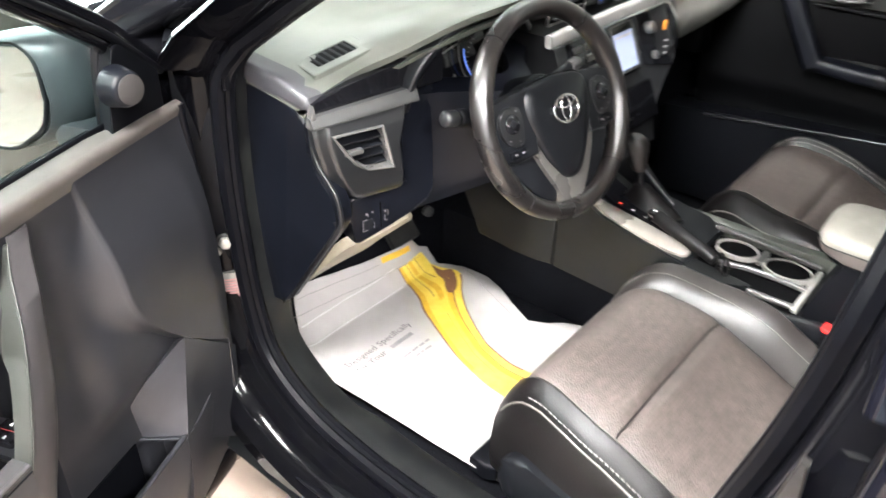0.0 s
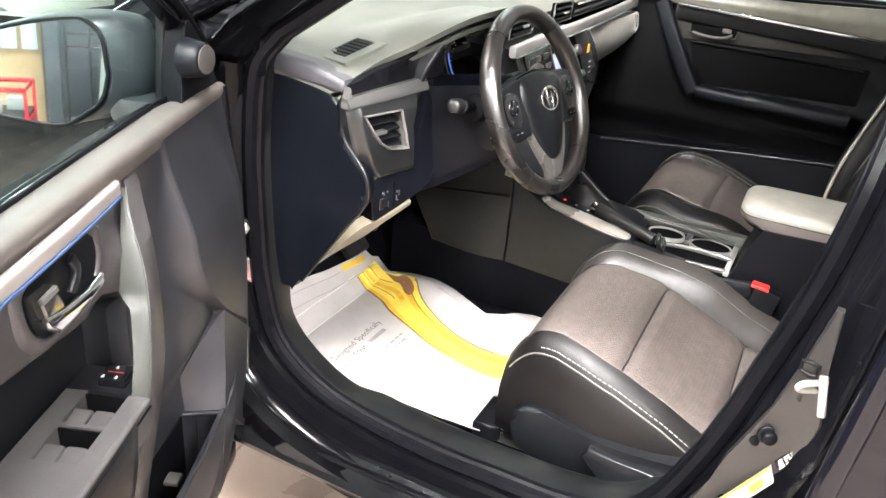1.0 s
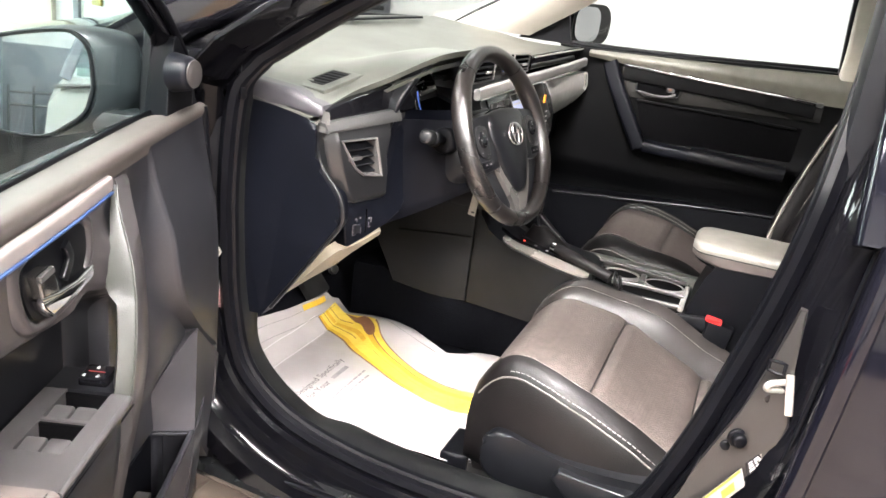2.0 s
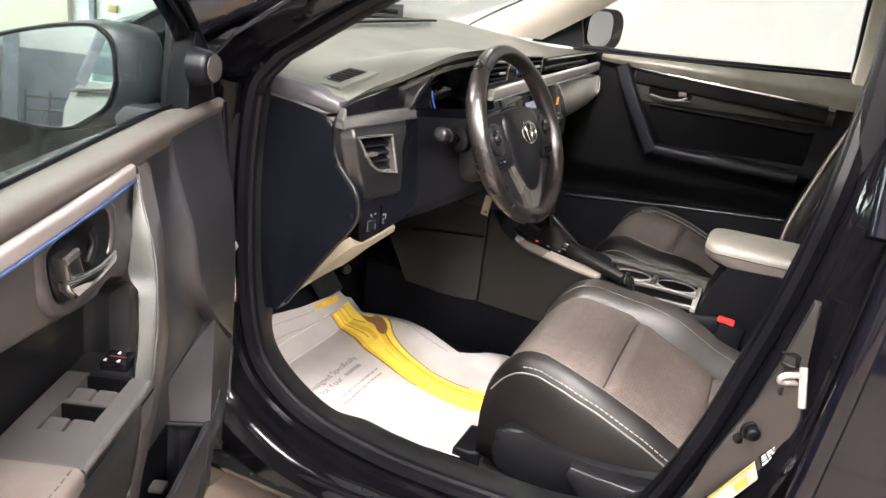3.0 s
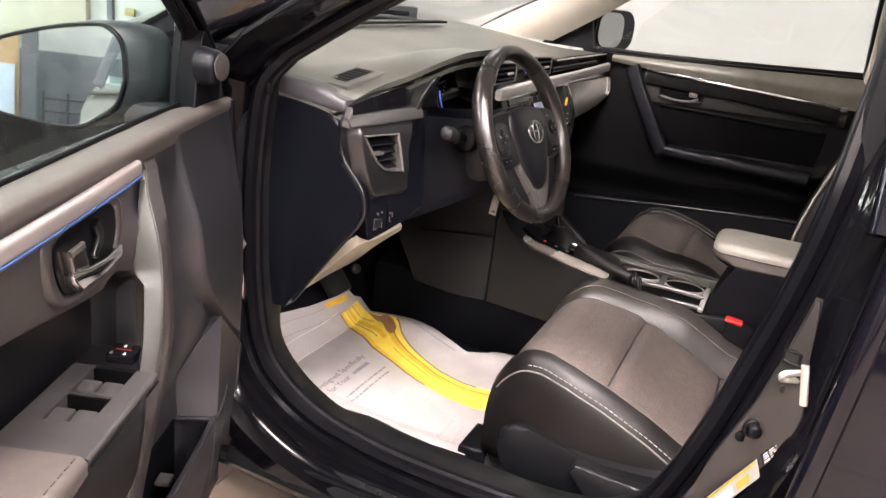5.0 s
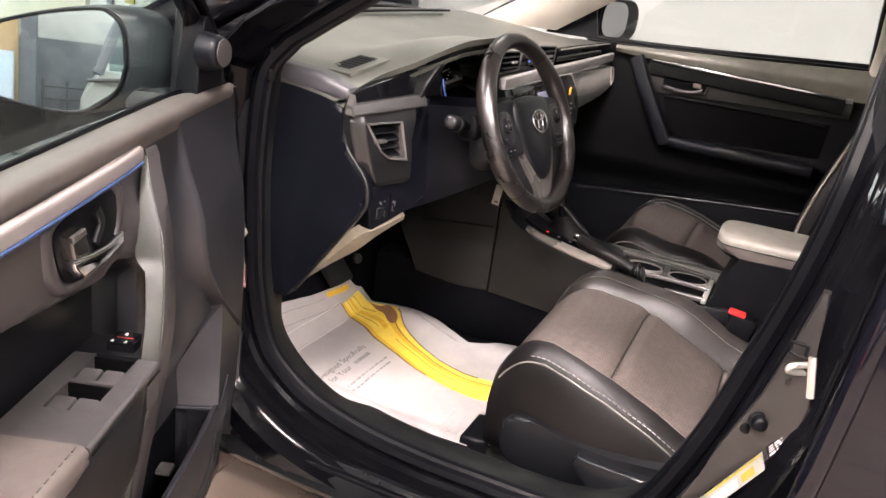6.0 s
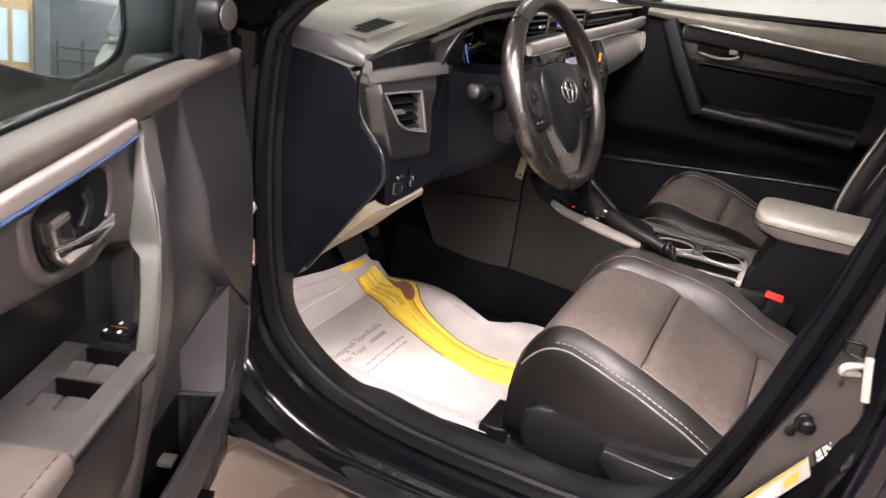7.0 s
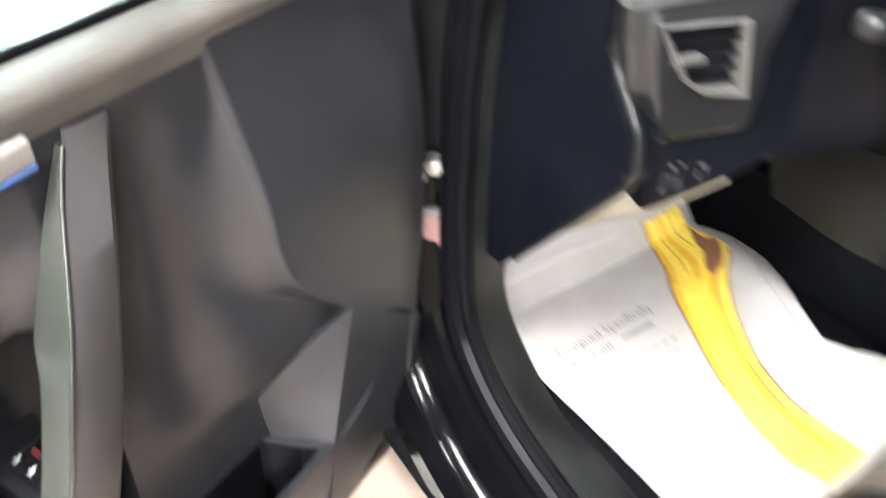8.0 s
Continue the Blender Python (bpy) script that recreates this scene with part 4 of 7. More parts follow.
pod = bmesh.new()
zs_ = [0.7345 + 0.149 * j / 54 for j in range(55)]
grid = []
for z in zs_:
    a_, b_ = lerp_table(POD_LEFT, z), lerp_table(POD_RIGHT, z)
    grid.append([(a_ + (b_ - a_) * i / 56, z) for i in range(57)])
vg = [[pod.verts.new(pod_at(*c)) for c in r] for r in grid]
for j in range(54):
    for i in range(56):
        ca = (grid[j][i][0] + grid[j][i + 1][0] + grid[j + 1][i][0] + grid[j + 1][i + 1][0]) / 4
        if not inside(VENT_IN, ca, (grid[j][i][1] + grid[j + 1][i][1]) / 2):
            pod.faces.new((vg[j][i], vg[j][i + 1], vg[j + 1][i + 1], vg[j + 1][i]))
skirt = [[panel_at(c[0], c[1], -0.05) for c in r] for r in grid]
for edge, rim in (([vg[0][i] for i in range(57)], [skirt[0][i] for i in range(57)]), ([vg[j][0] for j in range(55)], [skirt[j][0] for j in range(55)]), ([vg[j][56] for j in range(55)], [skirt[j][56] for j in range(55)])):
    low_ = [pod.verts.new(p) for p in rim]
    for k in range(len(edge) - 1):
        pod.faces.new((edge[k], edge[k + 1], low_[k + 1], low_[k]))
part("vent_surround", pod, VENT_PANEL, DASH, "rounded dark grey vent surround")
rim_out = [(a + (c - a) * 0.40, b + (d - b) * 0.40) for (a, b), (c, d) in zip(VENT_OUT, VENT_IN)]
mid = [((a + c) / 2, (b + d) / 2) for (a, b), (c, d) in zip(rim_out, VENT_IN)]
vf = part("vent_frame", ring_mesh([[pod_at(a, z, h) for a, z in o] for o, h in ((rim_out, -0.003), (rim_out, 0.0035), (mid, 0.0050), (VENT_IN, 0.0025), (VENT_IN, -0.030))], True, False), SILVER_DARK, DASH, "satin silver vent frame")
part("vent_well", prism(VENT_IN, panel_at, -0.030, -0.026, 0), WELL, vf)
for k in range(4):
    zz = 0.842 - 0.0145 * k
    s0 = lerp_table([(0.7955, 0.073), (0.8085, 0.054), (0.832, 0.038), (0.8545, 0.022)], zz)
    s1 = lerp_table([(0.789, 0.1155), (0.820, 0.109), (0.8535, 0.1025)], zz)
    part("vent_slat", slab([[panel_at(s, zz - 0.004 + 0.010 * f, 0.010 - 0.024 * f) for s in (s0, (s0 + s1) / 2, s1)] for f in (0, 1)], [[panel_at(s, zz - 0.0065 + 0.010 * f, 0.0095 - 0.024 * f) for s in (s0, (s0 + s1) / 2, s1)] for f in (0, 1)]), PLASTIC, vf)
part("vent_knob", box(*panel_at(0.052, 0.8235, 0.013), 0.034, 0.012, 0.0075, 0.003, Matrix.Rotation(radians(-15), 4, "Z")), SILVER_DARK, vf, "silver vent tab")

# satin strip above the vent, the gloss inlay over it and its bright tip
rings = []
for k in range(21):
    f = k / 20
    s, lo, hi = -0.010 + 0.186 * f, 0.8700 + 0.0095 * f, 0.8870 + 0.0135 * f
    rings.append([panel_at(s, z, h) for z, h in ((hi, -0.012), (hi, 0.0005), (hi - 0.003, 0.003), ((lo + hi) / 2, 0.0075), (lo + 0.004, 0.0105), (lo + 0.001, 0.010), (lo, 0.007), (lo, -0.012))])
part("silver_trim", ring_mesh(rings), STRIP, DASH, "satin silver trim strip")
part("gloss_strip", prism([(-0.002, 0.880), (-0.002, 0.904), (0.065, 0.922), (0.18, 0.945), (0.235, 0.95), (0.235, 0.895), (0.11, 0.885)], panel_at, -0.03, -0.010, 0.002), PIANO, DASH, "gloss black inlay")
part("chrome_tip", prism([(-0.012, 0.871), (0.004, 0.869), (0.000, 0.884), (-0.003, 0.905), (-0.008, 0.890)], panel_at, -0.012, 0.003, 0.002), SILVER_DARK, DASH, "bright tip of the trim strip")

# lower switch panel, which runs on towards the column
low_panel = [(0.043, 0.742), (0.10, 0.744), (0.15, 0.746), (0.160, 0.80), (0.172, 0.88), (0.225, 0.89), (0.225, 0.80), (0.205, 0.72), (0.193, 0.701), (0.154, 0.685), (0.109, 0.672), (0.058, 0.657), (0.050, 0.660), (0.045, 0.70)]
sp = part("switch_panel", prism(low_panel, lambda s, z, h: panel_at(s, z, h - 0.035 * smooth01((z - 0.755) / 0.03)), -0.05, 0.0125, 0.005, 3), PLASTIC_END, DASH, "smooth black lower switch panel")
part("panel_joint", box(*panel_at(0.0985, 0.700, 0.0115), 0.0012, 0.004, 0.046, 0, Matrix.Rotation(radians(-15), 4, "Z")), WELL, sp)
for s, z, w, h in ((0.072, 0.7080, 0.004, 0.003), (0.0745, 0.7055, 0.0012, 0.005), (0.083, 0.7090, 0.003, 0.003), (0.0645, 0.688, 0.0010, 0.020), (0.0690, 0.678, 0.010, 0.0010), (0.0690, 0.698, 0.007, 0.0010), (0.0860, 0.684, 0.0010, 0.012), (0.0760, 0.688, 0.012, 0.0012), (0.0760, 0.688, 0.0012, 0.006), (0.107, 0.704, 0.0035, 0.004), (0.1125, 0.700, 0.0012, 0.010), (0.106, 0.692, 0.0015, 0.010), (0.1095, 0.687, 0.003, 0.0012)):
    part("switch_mark", box(*panel_at(s, z, 0.0128), w, 0.0012, h, 0, Matrix.Rotation(radians(-15), 4, "Z")), INK, sp)
part("mirror_dial", prism([(0.066, 0.680), (0.084, 0.680), (0.084, 0.697), (0.066, 0.697)], panel_at, 0.0115, 0.0135, 0.001), PLASTIC, sp)

# tan underside and the cover round the column
outer = spline([(-0.652, 0.715, 0.503), (-0.650, 0.645, 0.575), (-0.648, 0.582, 0.641), (-0.610, 0.558, 0.655), (-0.530, 0.548, 0.664)], 20)
inner = spline([(-0.600, 0.735, 0.505), (-0.560, 0.705, 0.522), (-0.552, 0.635, 0.574), (-0.535, 0.592, 0.620), (-0.500, 0.566, 0.648)], 20)
q = [[a_.lerp(b_, i / 6) + V(0, 0, -0.007 * math.sin(3.14 * i / 6)) for i in range(7)] for a_, b_ in zip(outer, inner)]
part("underside_panel", slab(q, [[p + V(0, 0.012, 0.014) for p in r] for r in q]), TAN, DASH, "tan unpainted plastic underside panel")


def knee_at(x, k):
    """Cover below the column; k from 0 at its lower edge to 1 under the gauges."""
    g_ = math.exp(-((x + 0.345) / 0.11) ** 2)
    z0_ = 0.655 + 0.09 * math.exp(-((x + 0.345) / 0.10) ** 2)
    z = z0_ + (0.875 - z0_) * k
    return V(x, 0.575 - 0.17 * g_ * (1 - 0.25 * k) + 0.012 * max(0, 0.15 - k) / 0.15, z)


kx = [-0.505 + 0.345 * i / 30 for i in range(31)]
kn = [[knee_at(x, 0) + V(0, 0.12, 0.015) for x in kx], [knee_at(x, 0) + V(0, 0.012, -0.001) for x in kx]] + [[knee_at(x, k) for x in kx] for k in (0, 0.03, 0.08, 0.15, 0.3, 0.45, 0.6, 0.75, 0.9, 1.0)]
part("knee_panel", slab(kn, [[p + V(0, 0.05, 0.012) for p in r] for r in kn]), PLASTIC_END, DASH, "lower column cover panel")
part("under_fill", box(-0.40, 0.72, 0.74, 0.44, 0.22, 0.10, 0.03), PLASTIC_DARK, DASH)
part("fill", box(-0.2, 0.80, 0.83, 0.95, 0.36, 0.14, 0.03), PLASTIC_DARK, DASH)

# instrument cluster: a dark face deep under the hood, with its lit marks
cl = part("gauge_binnacle", prism([(-0.530, 0.835), (-0.515, 0.93), (-0.46, 0.965), (-0.375, 0.978), (-0.29, 0.968), (-0.215, 0.93), (-0.20, 0.85)], lambda x, z, h: V(x, 0.615 - h + (z - 0.9) * 0.3, z), 0, 0.02, 0.004), PIANO, DASH, "dark instrument cluster")
for gx, r0 in ((-0.425, 0.058), (-0.30, 0.060)):
    part("gauge_rim", tube([(gx + r0 * math.cos(a), 0.580 + 0.3 * r0 * math.sin(a), 0.893 + r0 * math.sin(a)) for a in [radians(20 + 7 * i) for i in range(30)]], 0.0012, (0, 1, 0)), SILVER_DARK, cl, "thin silver gauge rim")
    part("gauge_ring", tube([(gx + 0.8 * r0 * math.cos(a), 0.578 + 0.24 * r0 * math.sin(a), 0.893 + 0.8 * r0 * math.sin(a)) for a in [radians(160 + 5 * i) for i in range(13)]], 0.0013, (0, 1, 0)), BLUE_LED, cl, "blue-lit gauge arc")
    for a in range(130, 250, 12):
        part("gauge_mark", box(gx + 0.66 * r0 * math.cos(radians(a)), 0.579, 0.893 + 0.66 * r0 * math.sin(radians(a)), 0.0035, 0.001, 0.0012, 0, Matrix.Rotation(radians(-a), 4, "Y")), INK_PALE, cl)
for dz, m_ in ((0.876, WHITE_MARK), (0.869, RED_LED), (0.862, WHITE_MARK)):
    part("gauge_mark", box(-0.4470 + 0.2 * (0.869 - dz), 0.571, dz, 0.003, 0.001, 0.0035, 0), m_, cl)
part("cluster_blade", tube(spline([(-0.440, 0.560, 0.815), (-0.418, 0.562, 0.838), (-0.385, 0.570, 0.876)], 8), rounded(0.006, 0.004, 0.0015), (0, 1, 0)), SILVER_DARK, DASH, "silver cluster blade")
part("cluster_blade", tube(spline([(-0.478, 0.568, 0.886), (-0.450, 0.570, 0.906), (-0.414, 0.572, 0.921), (-0.345, 0.572, 0.933)], 10), 0.0012, (0, 1, 0)), SILVER, DASH, "thin bright cluster arc")
hoodpath = spline([(-0.53, 0.565, 0.86), (-0.525, 0.545, 0.92), (-0.47, 0.53, 0.972), (-0.375, 0.527, 0.992), (-0.28, 0.53, 0.975), (-0.22, 0.545, 0.93)], 24)
part("cluster_rim", tube(hoodpath, rounded(0.014, 0.03, 0.005), (0, 1, 0)), PLASTIC, DASH)


# centre stack: leans back, its right side swung towards the driver
def stack_at(x, z, h=0.0):
    return V(x, 0.470 + 0.42 * (z - 0.795) - 0.70 * max(0.0, min(0.065, x - 0.125)) - h, z)


stack = []
for j in range(11):
    z = 0.64 + 0.262 * j / 10
    right = lerp_table([(0.64, 0.115), (0.70, 0.135), (0.76, 0.165), (0.80, 0.20), (0.84, 0.235), (0.902, 0.25)], z)
    stack.append([stack_at(-0.17 + (right + 0.17) * i / 24, z) for i in range(25)])
part("centre_panel", slab(stack, [[p + V(0, 0.14, 0) for p in r] for r in stack]), VENT_PANEL, DASH, "centre stack panel")
au = part("audio_unit", prism([(-0.125, 0.785), (0.112, 0.785), (0.120, 0.893), (-0.135, 0.893)], stack_at, 0, 0.006, 0.003), PIANO, DASH, "audio unit with a lit screen")
part("screen", prism([(0.030, 0.797), (0.108, 0.797), (0.108, 0.866), (0.030, 0.866)], stack_at, 0.005, 0.0075, 0.0), SCREEN, au, "lit lilac screen")
part("screen_bar", prism([(0.034, 0.857), (0.104, 0.857), (0.104, 0.861), (0.034, 0.861)], stack_at, 0.007, 0.0080, 0.0), INK_PALE, au)
part("screen_frame", tube([stack_at(a, b, 0.007) for a, b in ((0.026, 0.793), (0.112, 0.793), (0.113, 0.882), (0.026, 0.882))], 0.0016, (0, 1, 0), True), SILVER_DARK, au)
for k in range(4):
    for bx in (-0.105, -0.065, -0.012):
        part("button", box(*stack_at(bx, 0.806 + 0.021 * k, 0.007), 0.030, 0.006, 0.014, 0.002), SILVER_DARK, au)
part("audio_edge", tube([stack_at(a, b, 0.005) for a, b in ((-0.135, 0.895), (-0.060, 0.899), (0.118, 0.899))], 0.0022, (0, 1, 0)), SILVER, au, "silver upper edge")
rp = part("side_control_pad", prism([(0.128, 0.905), (0.215, 0.902), (0.232, 0.868), (0.225, 0.832), (0.180, 0.786), (0.128, 0.790)], stack_at, 0, 0.007, 0.004), PIANO, DASH, "gloss black control strip")
part("control_edge", tube([stack_at(a, b, 0.006) for a, b in ((0.130, 0.908), (0.216, 0.905), (0.234, 0.868))], 0.002, (0, 1, 0)), SILVER, rp)
part("knob", disc(stack_at(0.150, 0.862, 0.005), (0, -1, 0.4), 0.0125, 0.014, 0.003), SILVER_DARK, rp)
part("hazard_light", box(*stack_at(0.182, 0.866, 0.008), 0.012, 0.003, 0.020, 0.001), emitter("amber_indicator", (1.0, 0.35, 0.03), 0.07), rp, "amber-lit switch")
part("dial", disc(stack_at(0.150, 0.808, 0.005), (0, -1, 0.4), 0.009, 0.010, 0.002), SILVER_DARK, rp)
for k in range(3):
    part("control_mark", box(*stack_at(0.178 - 0.004 * k, 0.836 - 0.012 * k, 0.008), 0.014, 0.002, 0.002, 0), INK_PALE, rp)
cp = part("climate_panel", prism([(-0.11, 0.690), (0.135, 0.690), (0.135, 0.762), (-0.115, 0.762)], stack_at, 0, 0.007, 0.004), PIANO, DASH, "climate control panel")
part("blue_display", prism([(0.092, 0.726), (0.112, 0.726), (0.112, 0.748), (0.092, 0.748)], stack_at, 0.006, 0.0085, 0.0), BLUE_LED, cp)
for k in range(6):
    part("button", box(*stack_at(-0.085 + 0.036 * k, 0.705, 0.008), 0.024, 0.004, 0.012, 0.002), PLASTIC, cp)
    part("button_mark", box(*stack_at(-0.085 + 0.036 * k, 0.707, 0.0105), 0.006, 0.001, 0.003, 0), INK_PALE, cp)
# centre vents with the clock between them
for vx in (-0.10, 0.135):
    cv = part("centre_vent", prism([(vx - 0.058, 0.908), (vx + 0.060, 0.908), (vx + 0.062, 0.950), (vx - 0.050, 0.956)], lambda x, z, h: shear(x, 0.570 - h, z - 0.006), 0, 0.006, 0.003), WELL, DASH, "centre air vent")
    part("vent_rim", tube([shear(a, 0.562, b - 0.006) for a, b in ((vx - 0.058, 0.908), (vx + 0.060, 0.908), (vx + 0.062, 0.950), (vx - 0.050, 0.956))], 0.0022, (0, 1, 0), True), SILVER_DARK, cv)
    for k in range(3):
        part("slat", box(*shear(vx, 0.560, 0.911 + 0.012 * k), 0.100, 0.008, 0.003, 0.001), PLASTIC, cv)
    part("knob", box(*shear(vx + 0.01, 0.555, 0.923), 0.030, 0.006, 0.006, 0.002), SILVER, cv)
ck = part("blue_clock", box(*shear(0.020, 0.560, 0.920), 0.036, 0.004, 0.024, 0.001), PIANO, DASH, "digital clock")
for k in range(4):
    part("digit", box(*shear(0.008 + 0.008 * k, 0.5575, 0.921), 0.0045, 0.001, 0.010, 0), BLUE_LED, ck)

# passenger side: silver strip, gloss inlay, glovebox, end vent
strip = spline([shear(-0.19, 0.536, 0.886), shear(0.0, 0.530, 0.892), shear(0.2, 0.528, 0.892), shear(0.45, 0.534, 0.892), shear(0.685, 0.548, 0.890)], 28)
part("silver_trim", tube(strip, rounded(0.016, 0.026, 0.006), (0, 0, 1)), STRIP_LIGHT, DASH, "satin silver trim strip")
part("chrome_line", tube([p + V(0, -0.009, -0.013) for p in strip], 0.0020), CHROME, DASH, "thin chrome line")
inl = spline([shear(0.20, 0.562, 0.922), shear(0.45, 0.566, 0.918), shear(0.69, 0.575, 0.912)], 16)
part("gloss_strip", tube(inl, rounded(0.012, 0.036, 0.004), (0, 0, 1)), PIANO, DASH, "gloss black inlay")
part("chrome_line", tube([p + V(0, -0.014, 0.016) for p in inl], 0.002), SILVER, DASH, "thin chrome line")


def fascia(x, z, h=0.0):
    """Face of the passenger side below the strip: upright at its top, drawn in towards the knees."""
    k = max(0, (0.905 - z) / 0.16)
    return V(x, 0.484 - 0.022 * smooth01((x - 0.15) / 0.5) - 0.014 * math.sin(3.14 * min(1, k * 1.1)) + 0.060 * k ** 2 - h, z)


def glove_low(x):
    return lerp_table([(0.20, 0.735), (0.30, 0.757), (0.45, 0.785), (0.60, 0.815), (0.69, 0.845)], x)


glove = [[fascia(0.215 + 0.47 * i / 20, 0.902 - (0.902 - glove_low(0.215 + 0.47 * i / 20)) * j / 12) for i in range(21)] for j in range(13)]
part("glovebox", slab(glove, [[p + V(0, 0.06, -0.003) for p in r] for r in glove]), FASCIA, DASH, "satin grey glovebox panel")
pv = part("end_vent", tube([fascia(0.650, 0.898, 0.003), fascia(0.674, 0.898, 0.003), fascia(0.676, 0.862, 0.003), fascia(0.662, 0.846, 0.003), fascia(0.653, 0.850, 0.003)], 0.003, (0, 1, 0), True), SILVER, DASH, "silver vent frame")
part("vent_well", prism([(0.652, 0.896), (0.672, 0.896), (0.674, 0.863), (0.661, 0.849), (0.655, 0.852)], fascia, 0.0, 0.002, 0), WELL, pv)
part("passenger_end", box(0.66, 0.66, 0.80, 0.07, 0.26, 0.26, 0.03), PLASTIC_DARK, DASH)

# ---- steering wheel ----
# local frame: x right, y up along the wheel's plane, z towards the driver
WM = Matrix(((0.9924, 0.0479, -0.1135, -0.3605), (-0.1232, 0.3855, -0.9144, 0.3789), (0, 0.9215, 0.3885, 0.8565), (0, 0, 0, 1)))
WHEEL = thing("steering_wheel", "black leather three-spoke steering wheel with silver lower spoke", "steering wheel", matrix=WM)
R = 0.1640


def rim_point(a, b, grow=1.0):
    """Point of the rim: a round the wheel, b round the grip, which thickens at the thumbs."""
    c, s = math.cos(a), math.sin(a)
    thumb = 1 + 0.12 * math.exp(-((abs(math.degrees(math.atan2(s, abs(c)))) - 24) / 16) ** 2)
    rr = 0.0158 * thumb * grow
    return V((R + rr * math.cos(b)) * c, (R + rr * math.cos(b)) * s, rr * 1.10 * math.sin(b))


part("rim", ring_mesh([[rim_point(math.tau * i / 90, math.tau * k / 18) for k in range(18)] for i in range(90)], True, False, True), WHEEL_LEATHER, WHEEL, "worn black leather rim")
for a in (52, 128, 227, 313):
    part("rim_seam", tube([rim_point(radians(a), math.tau * k / 20, 0.99) for k in range(20)], 0.0009, (0.3, 0.5, 1), True), PLASTIC_DARK, WHEEL)
for side in (1, -1):
    for k in range(26):
        a = radians(-44 + 3.0 * k) if side > 0 else radians(180 + 44 - 3.0 * k)
        part("stitch", tube([rim_point(a, radians(180 - 16), 1.015), rim_point(a + radians(0.9) * side, radians(180), 1.03), rim_point(a, radians(180 + 16), 1.015)], 0.0007), PLASTIC, WHEEL)
# airbag cover, domed and shield-shaped
half = [(0, 0.056), (0.045, 0.053), (0.071, 0.045), (0.079, 0.022), (0.075, -0.008), (0.064, -0.040), (0.049, -0.070), (0.034, -0.094), (0.018, -0.110), (0, -0.115)]
padline = half + [(-a, b) for a, b in half[-2:0:-1]]
po = [(p.x, p.y) for p in spline([(a, b, 0) for a, b in padline] + [(*padline[0], 0)], 72)[:-1]]
rings = []
for f, h in ((1.0, -0.030), (1.0, -0.004), (0.992, 0.003), (0.97, 0.0085), (0.92, 0.0125), (0.80, 0.0165), (0.60, 0.0195), (0.35, 0.0212), (0.12, 0.0217)):
    rings.append([V(a * f, -0.022 + (b + 0.022) * f, h) for a, b in po])
part("airbag_cover", ring_mesh(rings), PLASTIC, WHEEL, "matt black airbag cover")
part("cover_groove", tube([V(a * 1.006, -0.022 + (b + 0.022) * 1.006, 0.001) for a, b in po], 0.0016, (0, 0, 1), True), WELL, WHEEL)
for s in (-1, 1):
    # side spoke with its switch pod
    sp_pts = [(0.060, 0.050), (0.10, 0.046), (0.135, 0.040), (0.152, 0.036), (0.154, -0.030), (0.140, -0.052), (0.110, -0.060), (0.066, -0.055)]
    part("spoke", prism([(s * a, b) for a, b in sp_pts], lambda a, b, h: V(a, b, h + 0.008 * (1 - smooth01((abs(a) - 0.07) / 0.05))), -0.024, 0.002, 0.006, 3), PLASTIC, WHEEL)
    pod_o = [(p.x, p.y) for p in spline([(s * a, b, 0) for a, b in [(0.090, 0.026), (0.112, 0.031), (0.131, 0.024), (0.138, 0.006), (0.134, -0.016), (0.118, -0.030), (0.096, -0.031), (0.0895, -0.014), (0.087, 0.006), (0.090, 0.026)]], 36)[:-1]]
    pd_ = part("switch_pod", prism(pod_o, lambda a, b, h: V(a, b, h), -0.004, 0.0085, 0.004, 3), VENT_PANEL, WHEEL, "switch pod")
    part("dial_pad", disc((s * 0.112, 0.004, 0.007), (0, 0, 1), 0.0155, 0.0045, 0.002), PIANO, pd_)
    part("dial_centre", disc((s * 0.112, 0.004, 0.0105), (0, 0, 1), 0.006, 0.0022, 0.001), PLASTIC, pd_)
    for dx, dy, w, h in ((0.112, 0.0155, 0.005, 0.0018), (0.112, -0.0075, 0.005, 0.0018), (0.101, 0.004, 0.0018, 0.005), (0.123, 0.004, 0.0018, 0.005), (0.100, 0.0225, 0.005, 0.002), (0.124, -0.0195, 0.006, 0.002), (0.103, -0.0245, 0.005, 0.002)):
        part("switch_mark", box(s * dx, dy, 0.0122 if abs(dy) < 0.016 else 0.0092, w * 0.8, h * 0.7, 0.0006, 0), INK_SOFT, pd_)
    btn = part("lower_switch", box(s * 0.110, -0.043, 0.002, 0.036, 0.014, 0.012, 0.003), PLASTIC_DARK, WHEEL)
    for dx in (0.101, 0.117):
        part("switch_mark", box(s * dx, -0.043, 0.0086, 0.006, 0.0020, 0.0008, 0), INK_SOFT, btn)
    # black lower arm beside the silver trim
    part("lower_arm", prism([(s * a, b) for a, b in [(0.066, -0.050), (0.128, -0.052), (0.120, -0.074), (0.088, -0.112), (0.066, -0.134), (0.040, -0.150), (0.028, -0.118), (0.048, -0.085)]], lambda a, b, h: V(a, b, h), -0.022, -0.004, 0.004, 2), PLASTIC, WHEEL)
